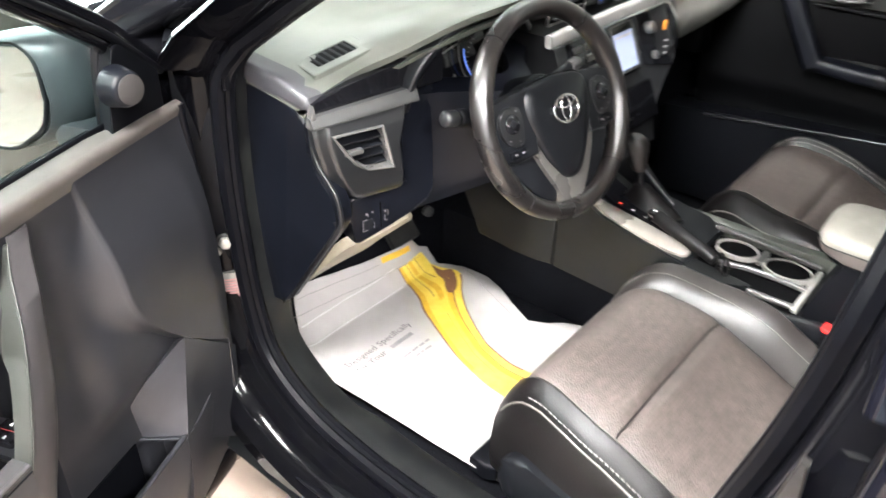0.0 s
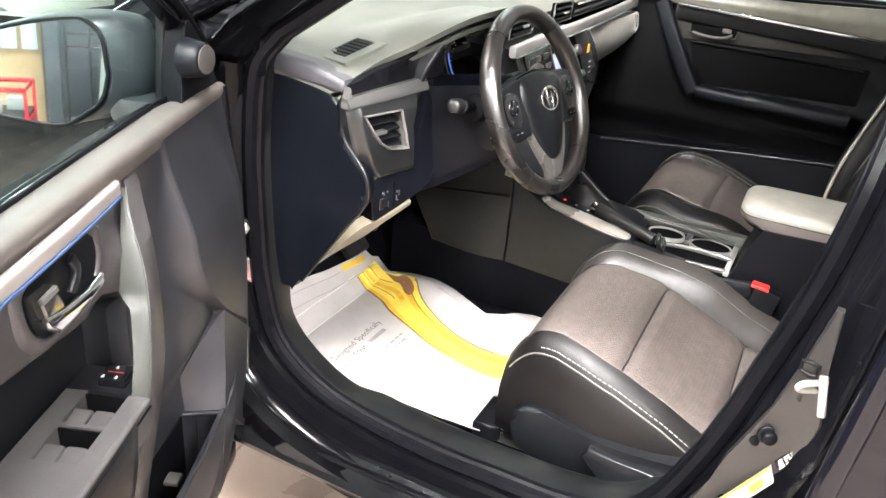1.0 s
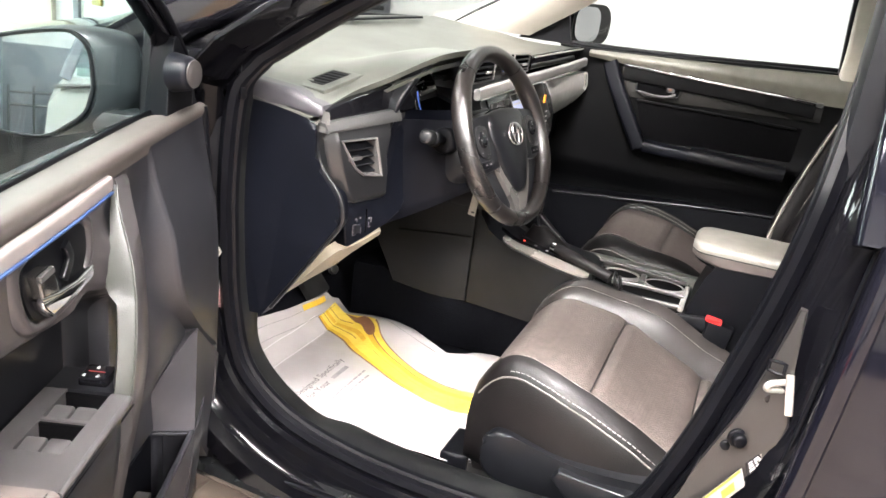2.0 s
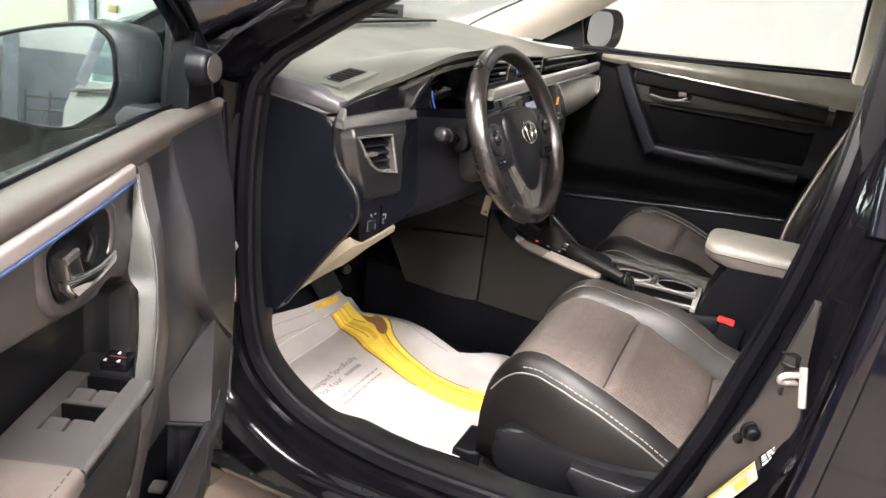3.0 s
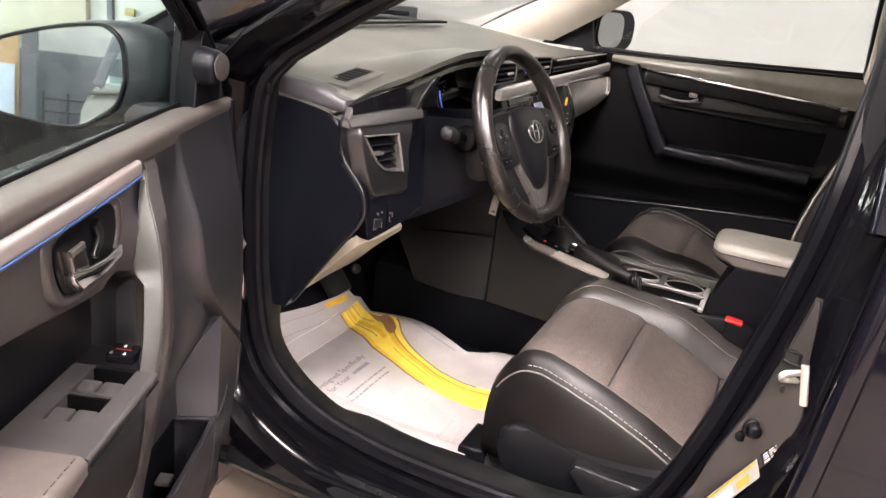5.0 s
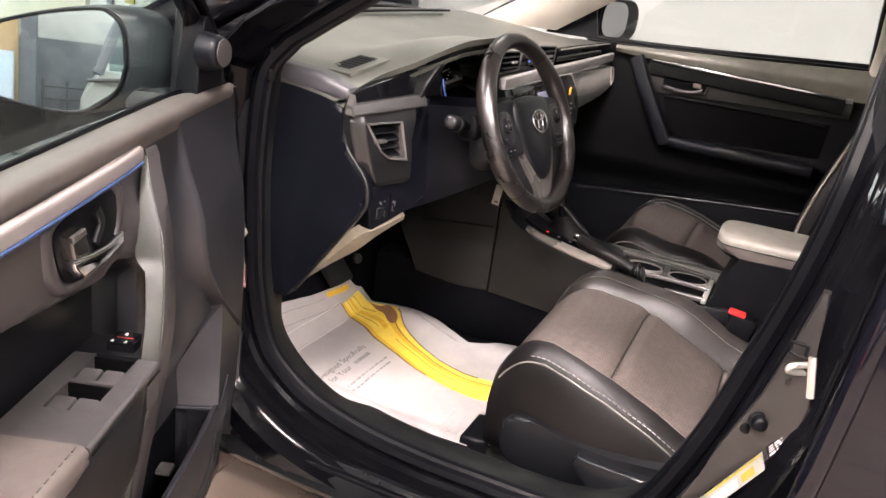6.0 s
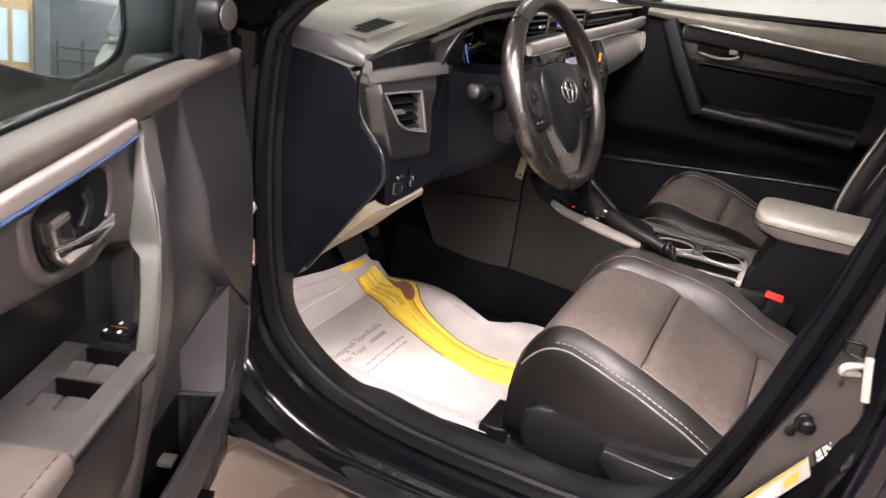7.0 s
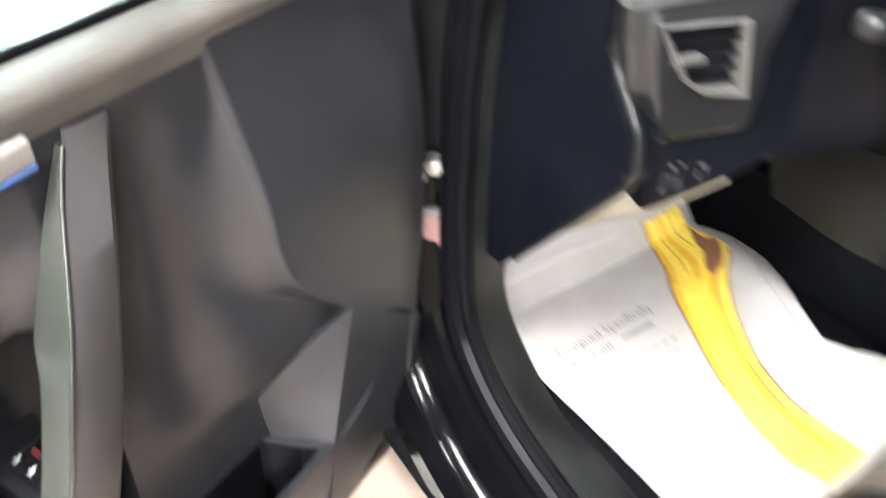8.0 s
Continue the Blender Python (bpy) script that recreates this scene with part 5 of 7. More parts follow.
# silver lower spoke: a V whose arms run up beside the cover
right_in = [(0.0755, -0.012), (0.0655, -0.041), (0.0505, -0.071), (0.0355, -0.095), (0.019, -0.1115)]
right_out = [(0.024, -0.150), (0.030, -0.136), (0.046, -0.108), (0.064, -0.074), (0.080, -0.036), (0.084, -0.012)]
vl = right_in + [(0, -0.1168)] + [(-a, b) for a, b in right_in[::-1]] + [(-a, b) for a, b in right_out[::-1]] + [(-0.020, -0.1545), (0.020, -0.1545)] + right_out
part("lower_spoke", prism(vl, lambda a, b, h: V(a, b, h - 0.006 * smooth01((-0.12 - b) / 0.03)), -0.016, 0.006, 0.003, 3), SPOKE, WHEEL, "satin silver lower spoke")
# oval emblem of two plain rings
em = part("emblem", tube([V(0.030 * math.cos(a), 0.0215 * math.sin(a), 0.0232) for a in [math.tau * k / 40 for k in range(40)]], 0.0024, (0, 0, 1), True), CHROME, WHEEL, "chrome oval emblem")
part("oval", tube([V(0.0105 * math.cos(a), 0.0200 * math.sin(a), 0.0232) for a in [math.tau * k / 30 for k in range(30)]], 0.0019, (0, 0, 1), True), CHROME, em)
part("oval", tube([V(0.0215 * math.cos(a), 0.0105 + 0.0085 * math.sin(a), 0.0232) for a in [math.tau * k / 30 for k in range(30)]], 0.0016, (0, 0, 1), True), CHROME, em)
part("hub", disc((0, 0, -0.075), (0, 0, 1), 0.062, 0.055, 0.01, 32), PLASTIC_DARK, WHEEL)

COL = thing("steering_column", "black steering column shroud with two stalks", "steering column", matrix=WM)
cring = []
for h, w, d, dy in ((-0.052, 0.105, 0.095, -0.006), (-0.060, 0.122, 0.112, -0.010), (-0.10, 0.132, 0.125, -0.015), (-0.15, 0.14, 0.135, -0.02), (-0.24, 0.145, 0.135, -0.02)):
    cring.append([V(a, b + dy, h) for a, b in rounded(w, d, 0.04, 6)])
part("shroud", ring_mesh(cring), PLASTIC, COL, "black column shroud")
s1 = part("stalk", tube(spline([(-0.055, 0.014, -0.095), (-0.11, 0.024, -0.088), (-0.150, 0.032, -0.080)], 8), 0.0095, (0, 0, 1)), PLASTIC_DARK, COL, "indicator stalk")
part("stalk_tip", disc((-0.146, 0.031, -0.080), (-1, 0.18, 0.15), 0.0135, 0.026, 0.006), VENT_PANEL, s1, "grey stalk knob")
part("stalk_collar", disc((-0.120, 0.026, -0.086), (-1, 0.18, 0.15), 0.0150, 0.016, 0.003), PLASTIC_DARK, s1)
part("stalk_boot", disc((-0.064, 0.016, -0.092), (-1, 0.15, 0.1), 0.026, 0.026, 0.006), PLASTIC_DARK, s1)
s2 = part("stalk", tube(spline([(0.06, 0.020, -0.085), (0.11, 0.040, -0.082), (0.15, 0.050, -0.078)], 8), 0.0095, (0, 0, 1)), PLASTIC, COL, "wiper stalk")
part("stalk_tip", disc((0.146, 0.049, -0.078), (1, 0.25, 0.1), 0.0115, 0.026, 0.005), SILVER_DARK, s2)

# ---- centre console ----
CON = thing("centre_console", "dark grey centre console with shifter, hand brake and cup holders", "centre console", (0, 0.1, 0.24))
fwd = [(0.704, 0.379), (0.727, 0.427), (0.748, 0.464), (0.79, 0.54), (0.80, 0.70), (0.503, 0.70), (0.503, 0.376), (0.553, 0.371), (0.608, 0.371)]
part("side_panel", prism(fwd, lambda y, z, h: V(-0.102 + 0.03 * max(0, z - 0.5) - h, y, z), -0.04, 0.0, 0.003), CONSOLE, CON, "dark grey console side panel")
rear = [(0.499, 0.374), (0.499, 0.66), (0.487, 0.60), (0.468, 0.57), (0.44, 0.552), (0.40, 0.540), (0.30, 0.517), (0.20, 0.500), (0.05, 0.485), (-0.02, 0.482), (-0.02, 0.345)]
part("side_panel", prism(rear, lambda y, z, h: V(-0.102 - h, y, z), -0.04, 0.0, 0.005), CONSOLE, CON, "dark grey console side panel")
part("seam_line", tube([(-0.1025, 0.70, 0.522), (-0.1025, 0.60, 0.535), (-0.1025, 0.505, 0.546)], rounded(0.003, 0.005, 0.001)), PLASTIC_DARK, CON)
part("side_panel", box(0.105, 0.25, 0.385, 0.03, 0.56, 0.25, 0.008), PLASTIC_SOFT, CON)
part("tunnel", box(0.0, 0.40, 0.32, 0.19, 0.86, 0.17, 0.02), CARPET, CON, "black carpeted tunnel")
tag = part("hanging_label", box(-0.174, 0.4865, 0.6465, 0.003, 0.018, 0.048, 0.001, Matrix.Rotation(radians(8), 4, "X")), CREAM, DASH, "small cream label hanging from the panel edge")
part("print_bar", box(-0.1762, 0.4865, 0.631, 0.001, 0.008, 0.004, 0), INK, tag)


def con_top(x, y, h=0.0):
    """The console's sloping upper face."""
    return V(x, y, lerp_table([(-0.05, 0.493), (0.05, 0.494), (0.2, 0.508), (0.30, 0.524), (0.42, 0.548), (0.50, 0.60)], y) + h)


# top deck in strips so that it follows the slope
deck = [[con_top(x, y, -0.004) for x in (-0.10, -0.05, 0.0, 0.05, 0.10)] for y in (0.50, 0.46, 0.42, 0.36, 0.30, 0.25, 0.205)]
part("top_deck", slab(deck, [[p - V(0, 0, 0.03) for p in r] for r in deck]), PLASTIC, CON)
sil = [[con_top(x0_ + (x1_ - x0_) * i / 3, y, 0.004 - 0.003 * (i in (0, 3))) for i in range(4)] for y, x0_, x1_ in ((0.432, -0.082, -0.060), (0.40, -0.092, -0.054), (0.35, -0.096, -0.048), (0.30, -0.097, -0.045), (0.25, -0.095, -0.046), (0.222, -0.088, -0.056), (0.214, -0.078, -0.062))]
part("shift_trim", slab(sil, [[p - V(0, 0, 0.008) for p in r] for r in sil]), SHIFT_TRIM, CON, "satin silver shifter trim plate")
gate = [[con_top(x, y, 0.003) for x in (-0.042, -0.02, 0.005, 0.028)] for y in (0.45, 0.40, 0.35, 0.30, 0.27)]
g = part("shift_gate", slab(gate, [[p - V(0, 0, 0.01) for p in r] for r in gate]), PIANO, CON, "gloss black shift gate")
for k in range(5):
    part("gate_mark", box(*con_top(-0.034, 0.42 - 0.03 * k, 0.0042), 0.004, 0.006, 0.001, 0), RED_LED if k == 1 else INK_PALE, g)
part("gate_slot", box(*con_top(-0.008, 0.365, 0.0030), 0.012, 0.13, 0.004, 0.001, Matrix.Rotation(radians(10), 4, "X")), PLASTIC_DARK, g)
sh = part("shift_lever", tube(spline([(0.012, 0.345, 0.530), (0.016, 0.372, 0.575), (0.018, 0.386, 0.625)], 8), 0.007, (0, 1, 0)), PIANO, CON, "gloss black shift lever")
kr = []
for h, r in ((0.605, 0.012), (0.612, 0.0155), (0.630, 0.019), (0.650, 0.0225), (0.665, 0.0235), (0.676, 0.020), (0.682, 0.012)):
    kr.append([V(0.018 + r * math.cos(a) * 0.9, 0.386 + (h - 0.605) * 0.2 + r * math.sin(a) * 1.1, h) for a in [math.tau * k / 18 for k in range(18)]])
part("knob", ring_mesh(kr), WHEEL_LEATHER, sh, "rounded leather shift knob")
br = []
for h, w, d in ((0.528, 0.036, 0.070), (0.545, 0.030, 0.055), (0.562, 0.020, 0.034), (0.578, 0.012, 0.018)):
    br.append([V(0.016 + w * math.cos(a), 0.345 + (h - 0.528) * 0.5 + d * math.sin(a), h) for a in [math.tau * k / 18 for k in range(18)]])
part("boot", ring_mesh(br), LEATHER, sh, "black leather shift boot")
# wedge-shaped rest that slopes down to the rear, beside the gate
wedge = spline([(0.052, 0.44, 0.61), (0.052, 0.40, 0.582), (0.050, 0.35, 0.553), (0.047, 0.31, 0.533)], 10)
part("console_ridge", tube(wedge, rounded(0.016, 0.040, 0.006), scale=[1.9 - 1.4 * k / 10 for k in range(len(wedge))]), PLASTIC, CON)
# hand brake
hb = part("hand_brake", tube(spline([(-0.030, 0.309, 0.5435), (-0.0415, 0.256, 0.5335), (-0.053, 0.203, 0.5235), (-0.062, 0.163, 0.514)], 12), 0.0150, scale=[1.0, 1.0, 1.02, 1.05, 1.05, 1.03, 1.0, 0.98, 0.96, 0.95, 0.93, 0.92, 0.9]), LEATHER, CON, "black hand brake lever")
part("release_button", disc((-0.030, 0.309, 0.5435), (0.2, 1, 0.19), 0.0115, 0.016, 0.003), CHROME, hb, "chrome release button")
for k in range(2):
    part("boot_fold", tube([V(-0.066 - 0.003 * k + 0.017 * math.cos(a), 0.150 - 0.012 * k + 0.004 * math.sin(a), 0.516 - 0.006 * k + 0.0155 * math.sin(a)) for a in [math.tau * j / 14 for j in range(14)]], 0.0028, (0.2, 1, 0.4), True), LEATHER, hb)
# cup holder tray: silver frame, its two wells shallow plugs coloured as deep shade
tr = part("cup_holder", slab([[V(-0.098 + 0.172 * i / 6, 0.205 - 0.217 * j / 8, 0.4885 + 0.004 * (i in (0, 6))) for i in range(7)] for j in range(9)], [[V(-0.098 + 0.172 * i / 6, 0.205 - 0.217 * j / 8, 0.482) for i in range(7)] for j in range(9)]), WELL, CON, "cup holder tray")


def cup_frame(cx, cy, rx, ry, w, z):
    o = [V(cx + (rx + w) * math.cos(a), cy + (ry + w) * math.sin(a), z) for a in [math.tau * k / 36 for k in range(36)]]
    i = [V(cx + rx * math.cos(a), cy + ry * math.sin(a), z) for a in [math.tau * k / 36 for k in range(36)]]
    dn = V(0, 0, -0.010)
    return ring_mesh([[p + dn for p in o], o, i, [p + dn * 0.4 for p in i]], True, False)


part("cup_ring", cup_frame(0.030, 0.150, 0.030, 0.040, 0.0035, 0.502), SILVER, tr, "silver cup holder rim")
part("cup_ring", cup_frame(0.022, 0.045, 0.032, 0.044, 0.0035, 0.500), SILVER, tr, "silver cup holder rim")
for cx, cy, rx, ry in ((0.030, 0.150, 0.030, 0.040), (0.022, 0.045, 0.032, 0.044)):
    part("cup_well", ring_mesh([[V(cx + rx * f * math.cos(a), cy + ry * f * math.sin(a), z) for a in [math.tau * k / 24 for k in range(24)]] for f, z in ((0.98, 0.4985), (0.97, 0.4900))]), WELL, tr)
part("tray_rail", tube(spline([(-0.045, 0.16, 0.502), (-0.03, 0.10, 0.502), (-0.028, 0.02, 0.500), (-0.03, -0.008, 0.499)], 10), rounded(0.009, 0.010, 0.003)), SILVER_DARK, tr)
part("tray_rail", tube([(-0.097, 0.08, 0.497), (-0.097, 0.03, 0.497), (-0.095, -0.006, 0.497)], rounded(0.010, 0.010, 0.003)), SILVER_DARK, tr)
part("tray_end", box(-0.022, -0.008, 0.494, 0.165, 0.012, 0.010, 0.004), SILVER, tr, "silver tray end")
part("tray_clip", box(0.028, 0.098, 0.500, 0.05, 0.014, 0.012, 0.004), SILVER_DARK, tr)
part("side_rail", tube(spline([(0.075, 0.215, 0.508), (0.076, 0.10, 0.503), (0.065, -0.005, 0.500)], 10), rounded(0.008, 0.010, 0.003)), SILVER_DARK, tr)

# storage box with padded armrest
part("storage_box", prism([(-0.012, 0.25), (-0.020, 0.50), (-0.045, 0.578), (-0.06, 0.606), (-0.36, 0.618), (-0.36, 0.25)], lambda y, z, h: V(-0.088 + h, y, z), 0.0, 0.185, 0.004), PLASTIC_DARK, CON, "black storage box")
lid = [(p.x, p.y) for p in spline([(-0.050, -0.002, 0), (0.045, -0.002, 0), (0.078, -0.020, 0), (0.086, -0.060, 0), (0.088, -0.20, 0), (0.086, -0.345, 0), (-0.086, -0.345, 0), (-0.088, -0.20, 0), (-0.086, -0.060, 0), (-0.080, -0.020, 0), (-0.050, -0.002, 0)], 60)[:-1]]


def lid_ring(grow, z):
    return [V(0.002 + x * grow, -0.17 + (y + 0.17) * (1 - (1 - grow) * 0.5), z - 0.022 + max(0.0, 0.648 - z) * 0.70 * smooth01((y + 0.13) / 0.13)) for x, y in lid]


part("armrest_lid", ring_mesh([lid_ring(0.86, 0.604), lid_ring(0.93, 0.609), lid_ring(0.975, 0.620), lid_ring(0.997, 0.638), lid_ring(1.0, 0.652)]), LEATHER_DOOR, CON, "brown-grey vinyl lid side")
part("armrest_pad", ring_mesh([lid_ring(1.0, 0.652), lid_ring(1.012, 0.658), lid_ring(1.0, 0.666), lid_ring(0.95, 0.672), lid_ring(0.82, 0.675), lid_ring(0.5, 0.676)]), ARMPAD, CON, "padded pale grey vinyl armrest top")
part("armrest_seam", tube(lid_ring(1.004, 0.652), 0.0014, (0, 0, 1), True), PLASTIC, CON)
part("lid_base", ring_mesh([lid_ring(0.90, 0.592), lid_ring(0.92, 0.604)]), PLASTIC_DARK, CON)

# seat belt buckle
BK = thing("seat_belt_buckle", "black seat belt buckle with a red release button", "belt buckle", (-0.118, -0.085, 0.40))
bm_ = box(-0.118, -0.090, 0.433, 0.030, 0.056, 0.122, 0.006, Matrix.Rotation(radians(10), 4, "X"))
part("housing", bm_, PLASTIC_DARK, BK)
part("release_button", box(-0.121, -0.083, 0.497, 0.026, 0.036, 0.008, 0.003, Matrix.Rotation(radians(6), 4, "X")), RED, BK, "red release button")
part("guide", box(-0.112, -0.035, 0.475, 0.02, 0.07, 0.035, 0.01, Matrix.Rotation(radians(-8), 4, "X")), PLASTIC, BK)

# ---- seats ----
ZTOP = [(-0.34, 0.352), (-0.25, 0.358), (-0.18, 0.369), (-0.08, 0.401), (0.0, 0.443), (0.086, 0.479), (0.15, 0.498), (0.20, 0.507), (0.24, 0.507), (0.30, 0.503)]


def cushion_ring(y, drop, squeeze, lift, sw, up=0.0, back=0.0):
    """Half a cross-section of the cushion, from its foot over the bolster to the middle; sw is the bolster's width."""
    zt = lerp_table(ZTOP, y) - drop + lift
    up += back * smooth01((0.16 - y) / 0.16) * (1 - 0.5 * smooth01((-0.10 - y) / 0.15))
    W = 0.262 * squeeze
    foot = 0.285 + lift
    return [(W + 0.006, foot), (W + 0.014, foot + 0.035), (W + 0.012, zt - 0.060), (W + 0.004, zt - 0.025 + up), (W - 0.010, zt - 0.004 + up), (W - 0.028, zt + 0.007 + up), (W - sw * 0.72, zt + 0.004 + up * 0.7), (W - sw + 0.007, zt - 0.007 + up * 0.2), (W - sw, zt - 0.013), (W - sw - 0.010, zt - 0.005), (W - sw - 0.035, zt + 0.0005), (W * 0.35, zt + 0.003), (W * 0.1, zt + 0.003)]


def seat(name, cx, label, lift, dy=0.0, shell_side=-1):
    S = thing(name, label, "seat", (cx, 0.0 + dy, 0.24), "front seats")
    ys = []
    n = 64
    for k in range(n + 1):
        f = k / n
        y = 0.300 - 0.608 * f ** 0.92
        nose = max(0.0, (y - 0.19) / 0.11)
        drop = 0.082 * nose ** 3 + 0.004 * nose
        squeeze = 1.0 - 0.10 * smooth01((y - 0.10) / 0.2) - 0.04 * nose ** 3
        ys.append((y, drop, squeeze))
    tseam = 0.088
    left, right, insert = [], [], []
    for y, drop, sq in ys:
        outer = cushion_ring(y, drop, sq, lift, 0.048 if shell_side < 0 else 0.088, 0.004 if shell_side < 0 else 0.012, 0.0 if shell_side < 0 else 0.034)
        inner = cushion_ring(y, drop, sq, lift, 0.088 if shell_side < 0 else 0.048, 0.012 if shell_side < 0 else 0.004, 0.034 if shell_side < 0 else 0.0)
        crease = 0.012 * math.exp(-((y - tseam) / 0.009) ** 2) + 0.010 * math.exp(-((y + 0.085) / 0.010) ** 2) - 0.006 * math.cos(math.pi * 2 * (y - tseam) / 0.173) * 0.5
        full = [(-a, b) for a, b in outer] + [(a, b) for a, b in reversed(inner)]
        pts = [V(cx + a, y + dy, b - (crease if abs(a) < 0.20 - 0.03 * (a > 0) * (shell_side < 0) - 0.03 * (a < 0) * (shell_side > 0) else 0)) for a, b in full]
        left.append(pts[:9])
        insert.append(pts[8:18])
        right.append(pts[17:])

    def shell(rows):
        back = [[p * 0.0 + V(cx + (p.x - cx) * 0.93, min(p.y, 0.295 + dy), max(p.z - 0.035, 0.27)) for p in r] for r in rows]
        return slab(rows, back)

    # finer rows through the seams
    part("seat_insert", shell(insert), FABRIC, S, "perforated dark brown-grey insert")
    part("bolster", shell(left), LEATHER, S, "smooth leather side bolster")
    # the driver's inner bolster has a paler leather colour than the outer one
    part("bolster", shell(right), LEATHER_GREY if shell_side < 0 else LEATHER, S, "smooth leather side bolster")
    # front face closes the nose
    nose = [[V(p.x, p.y + 0.006 * math.sin(3.14 * j / 5) - 0.022 * (j / 5) ** 2, p.z + (0.262 - p.z) * j / 5) for p in (left[0][3:] + insert[0][1:-1] + right[0][:6])] for j in range(6)]
    part("seat_front", slab(nose, [[p + V(0, -0.03, 0) for p in r] for r in nose]), LEATHER, S)
    # piping and twin stitch lines on both bolsters
    for rows, idx in ((left, (3, 6)), (right, (5, 2))):
        a = [r[idx[0]] + V(0, 0, 0.001) for r in rows[1:]]
        part("piping", tube(a, 0.0016), PIPING, S, "pale welt")
        b = [r[idx[1]] + V(0, 0, 0.0014) for r in rows[1:]]
        part("stitch_line", tube(b, 0.0006), PIPING, S, "pale stitch line")
    # thread of the outer bolster, stitch by stitch
    rows = left if shell_side < 0 else [r[::-1] for r in right]
    out_x = 0.0012 * shell_side
    for i in range(6, 60):
        p = rows[i][3].lerp(rows[i][4], 0.45) + V(out_x, 0, 0.0012)
        q_ = rows[i + 1][3].lerp(rows[i + 1][4], 0.45) + V(out_x, 0, 0.0012)
        part("stitch", tube([p, p.lerp(q_, 0.7)], 0.0008), THREAD, S)
        p = rows[i][6].lerp(rows[i][7], 0.75) + V(0, 0, 0.0020)
        q_ = rows[i + 1][6].lerp(rows[i + 1][7], 0.75) + V(0, 0, 0.0020)
        part("stitch", tube([p, p.lerp(q_, 0.7)], 0.0008), THREAD, S)
    # seams across and along the insert
    for yk in (tseam, -0.085):
        row = min(range(len(ys)), key=lambda i: abs(ys[i][0] - yk))
        part("seam", tube([p + V(0, 0, 0.0006) for p in insert[row]], 0.0016), LEATHER, S)
    for rows2, e in ((left, 8), (right, 0)):
        part("seam", tube([r[e] + V(0, 0, 0.0004) for r in rows2[2:]], 0.0018), LEATHER, S)
    # backrest
    ring = []
    for k in range(11):
        f = k / 10
        y = -0.245 - 0.17 * f + dy
        z = 0.42 + 0.58 * f
        w = 0.50 - 0.06 * f - 0.10 * smooth01((f - 0.85) / 0.15)
        th = 0.15 - 0.05 * f
        ring.append([V(cx + a, y - 0.05 + b * 1.0, z + b * 0.25) for a, b in rounded(w, th, 0.045, 4)])
    part("backrest", ring_mesh(ring), LEATHER, S, "leather backrest")
    for s in (-1, 1):
        bol = spline([(cx + s * 0.20, -0.205 + dy, 0.46), (cx + s * 0.215, -0.225 + dy, 0.60), (cx + s * 0.215, -0.27 + dy, 0.76), (cx + s * 0.19, -0.32 + dy, 0.92)], 12)
        part("back_bolster", tube(bol, rounded(0.075, 0.085, 0.035), (0, 1, 0.2), scale=[0.6, 0.85, 1, 1.05, 1.05, 1.05, 1.03, 1, 0.98, 0.95, 0.9, 0.8, 0.6]), LEATHER, S, "backrest side bolster")
        part("piping", tube([p + V(-s * 0.03, 0.037, 0) for p in bol[1:-1]], 0.005), ARMPAD, S, "pale piping")
    return S


DS = seat("bucket_seat", -0.364, "black leather driver's seat with stitched seams and cloth insert", 0.0)
# lower side shield with the recline and height levers
shield = [(0.255, 0.36), (0.22, 0.385), (0.10, 0.375), (-0.02, 0.385), (-0.12, 0.405), (-0.24, 0.42), (-0.24, 0.285), (-0.10, 0.275), (0.10, 0.270), (0.24, 0.290)]
part("side_shield", prism([(p.y, p.z) for p in spline([(0, *c) for c in shield] + [(0, *shield[0])], 50)[:-1]], lambda y, z, h: V(-0.366 - 0.238 - 0.02 * (1 - smooth01((y - 0.0) / 0.25)) - h, y, z), -0.02, 0.036, 0.010, 3), PLASTIC, DS, "black plastic seat side shield")
part("height_lever", prism([(0.105, 0.345), (0.115, 0.325), (0.08, 0.29), (0.02, 0.265), (-0.035, 0.285), (-0.05, 0.325), (-0.03, 0.345), (0.03, 0.34)], lambda y, z, h: V(-0.656 - 0.1 * max(0, 0.05 - y) - h, y, z + 0.02), -0.012, 0.012, 0.006, 3), PLASTIC, DS, "seat height lever")
part("lever_pin", disc((-0.680, -0.036, 0.362), (-1, 0, 0), 0.007, 0.006, 0.002), PLASTIC_DARK, DS)
rl = part("seat_rail", tube([(-0.552, 0.335, 0.250), (-0.552, 0.0, 0.250)], [(-0.030, -0.012), (-0.030, 0.012), (-0.024, 0.014), (-0.022, -0.004), (0.022, -0.004), (0.024, 0.014), (0.030, 0.012), (0.030, -0.012)]), STEEL_DARK, DS, "dark steel seat rail")
part("rail_cover", prism([(-0.597, 0.345), (-0.500, 0.345), (-0.495, 0.305), (-0.512, 0.292), (-0.590, 0.292), (-0.600, 0.31)], lambda x, y, h: V(x, y, 0.246 + h), 0, 0.034, 0.008, 3), PLASTIC_DARK, rl, "black rail end cover")
part("rail_lip", tube([(-0.576, 0.295, 0.268), (-0.576, 0.05, 0.268)], 0.0035), ZINC, rl)
part("rail_lip", tube([(-0.530, 0.295, 0.268), (-0.530, 0.05, 0.268)], 0.003), STEEL_DARK, rl)
part("rail_bolt", disc((-0.548, 0.278, 0.256), (0, 0, 1), 0.010, 0.012, 0.003, n=6), ZINC, rl)
part("slider", box(-0.552, 0.14, 0.272, 0.03, 0.24, 0.03, 0.004), PLASTIC_DARK, rl)
part("seat_rail", box(-0.20, 0.21, 0.252, 0.045, 0.26, 0.03, 0.004), STEEL_DARK, DS)
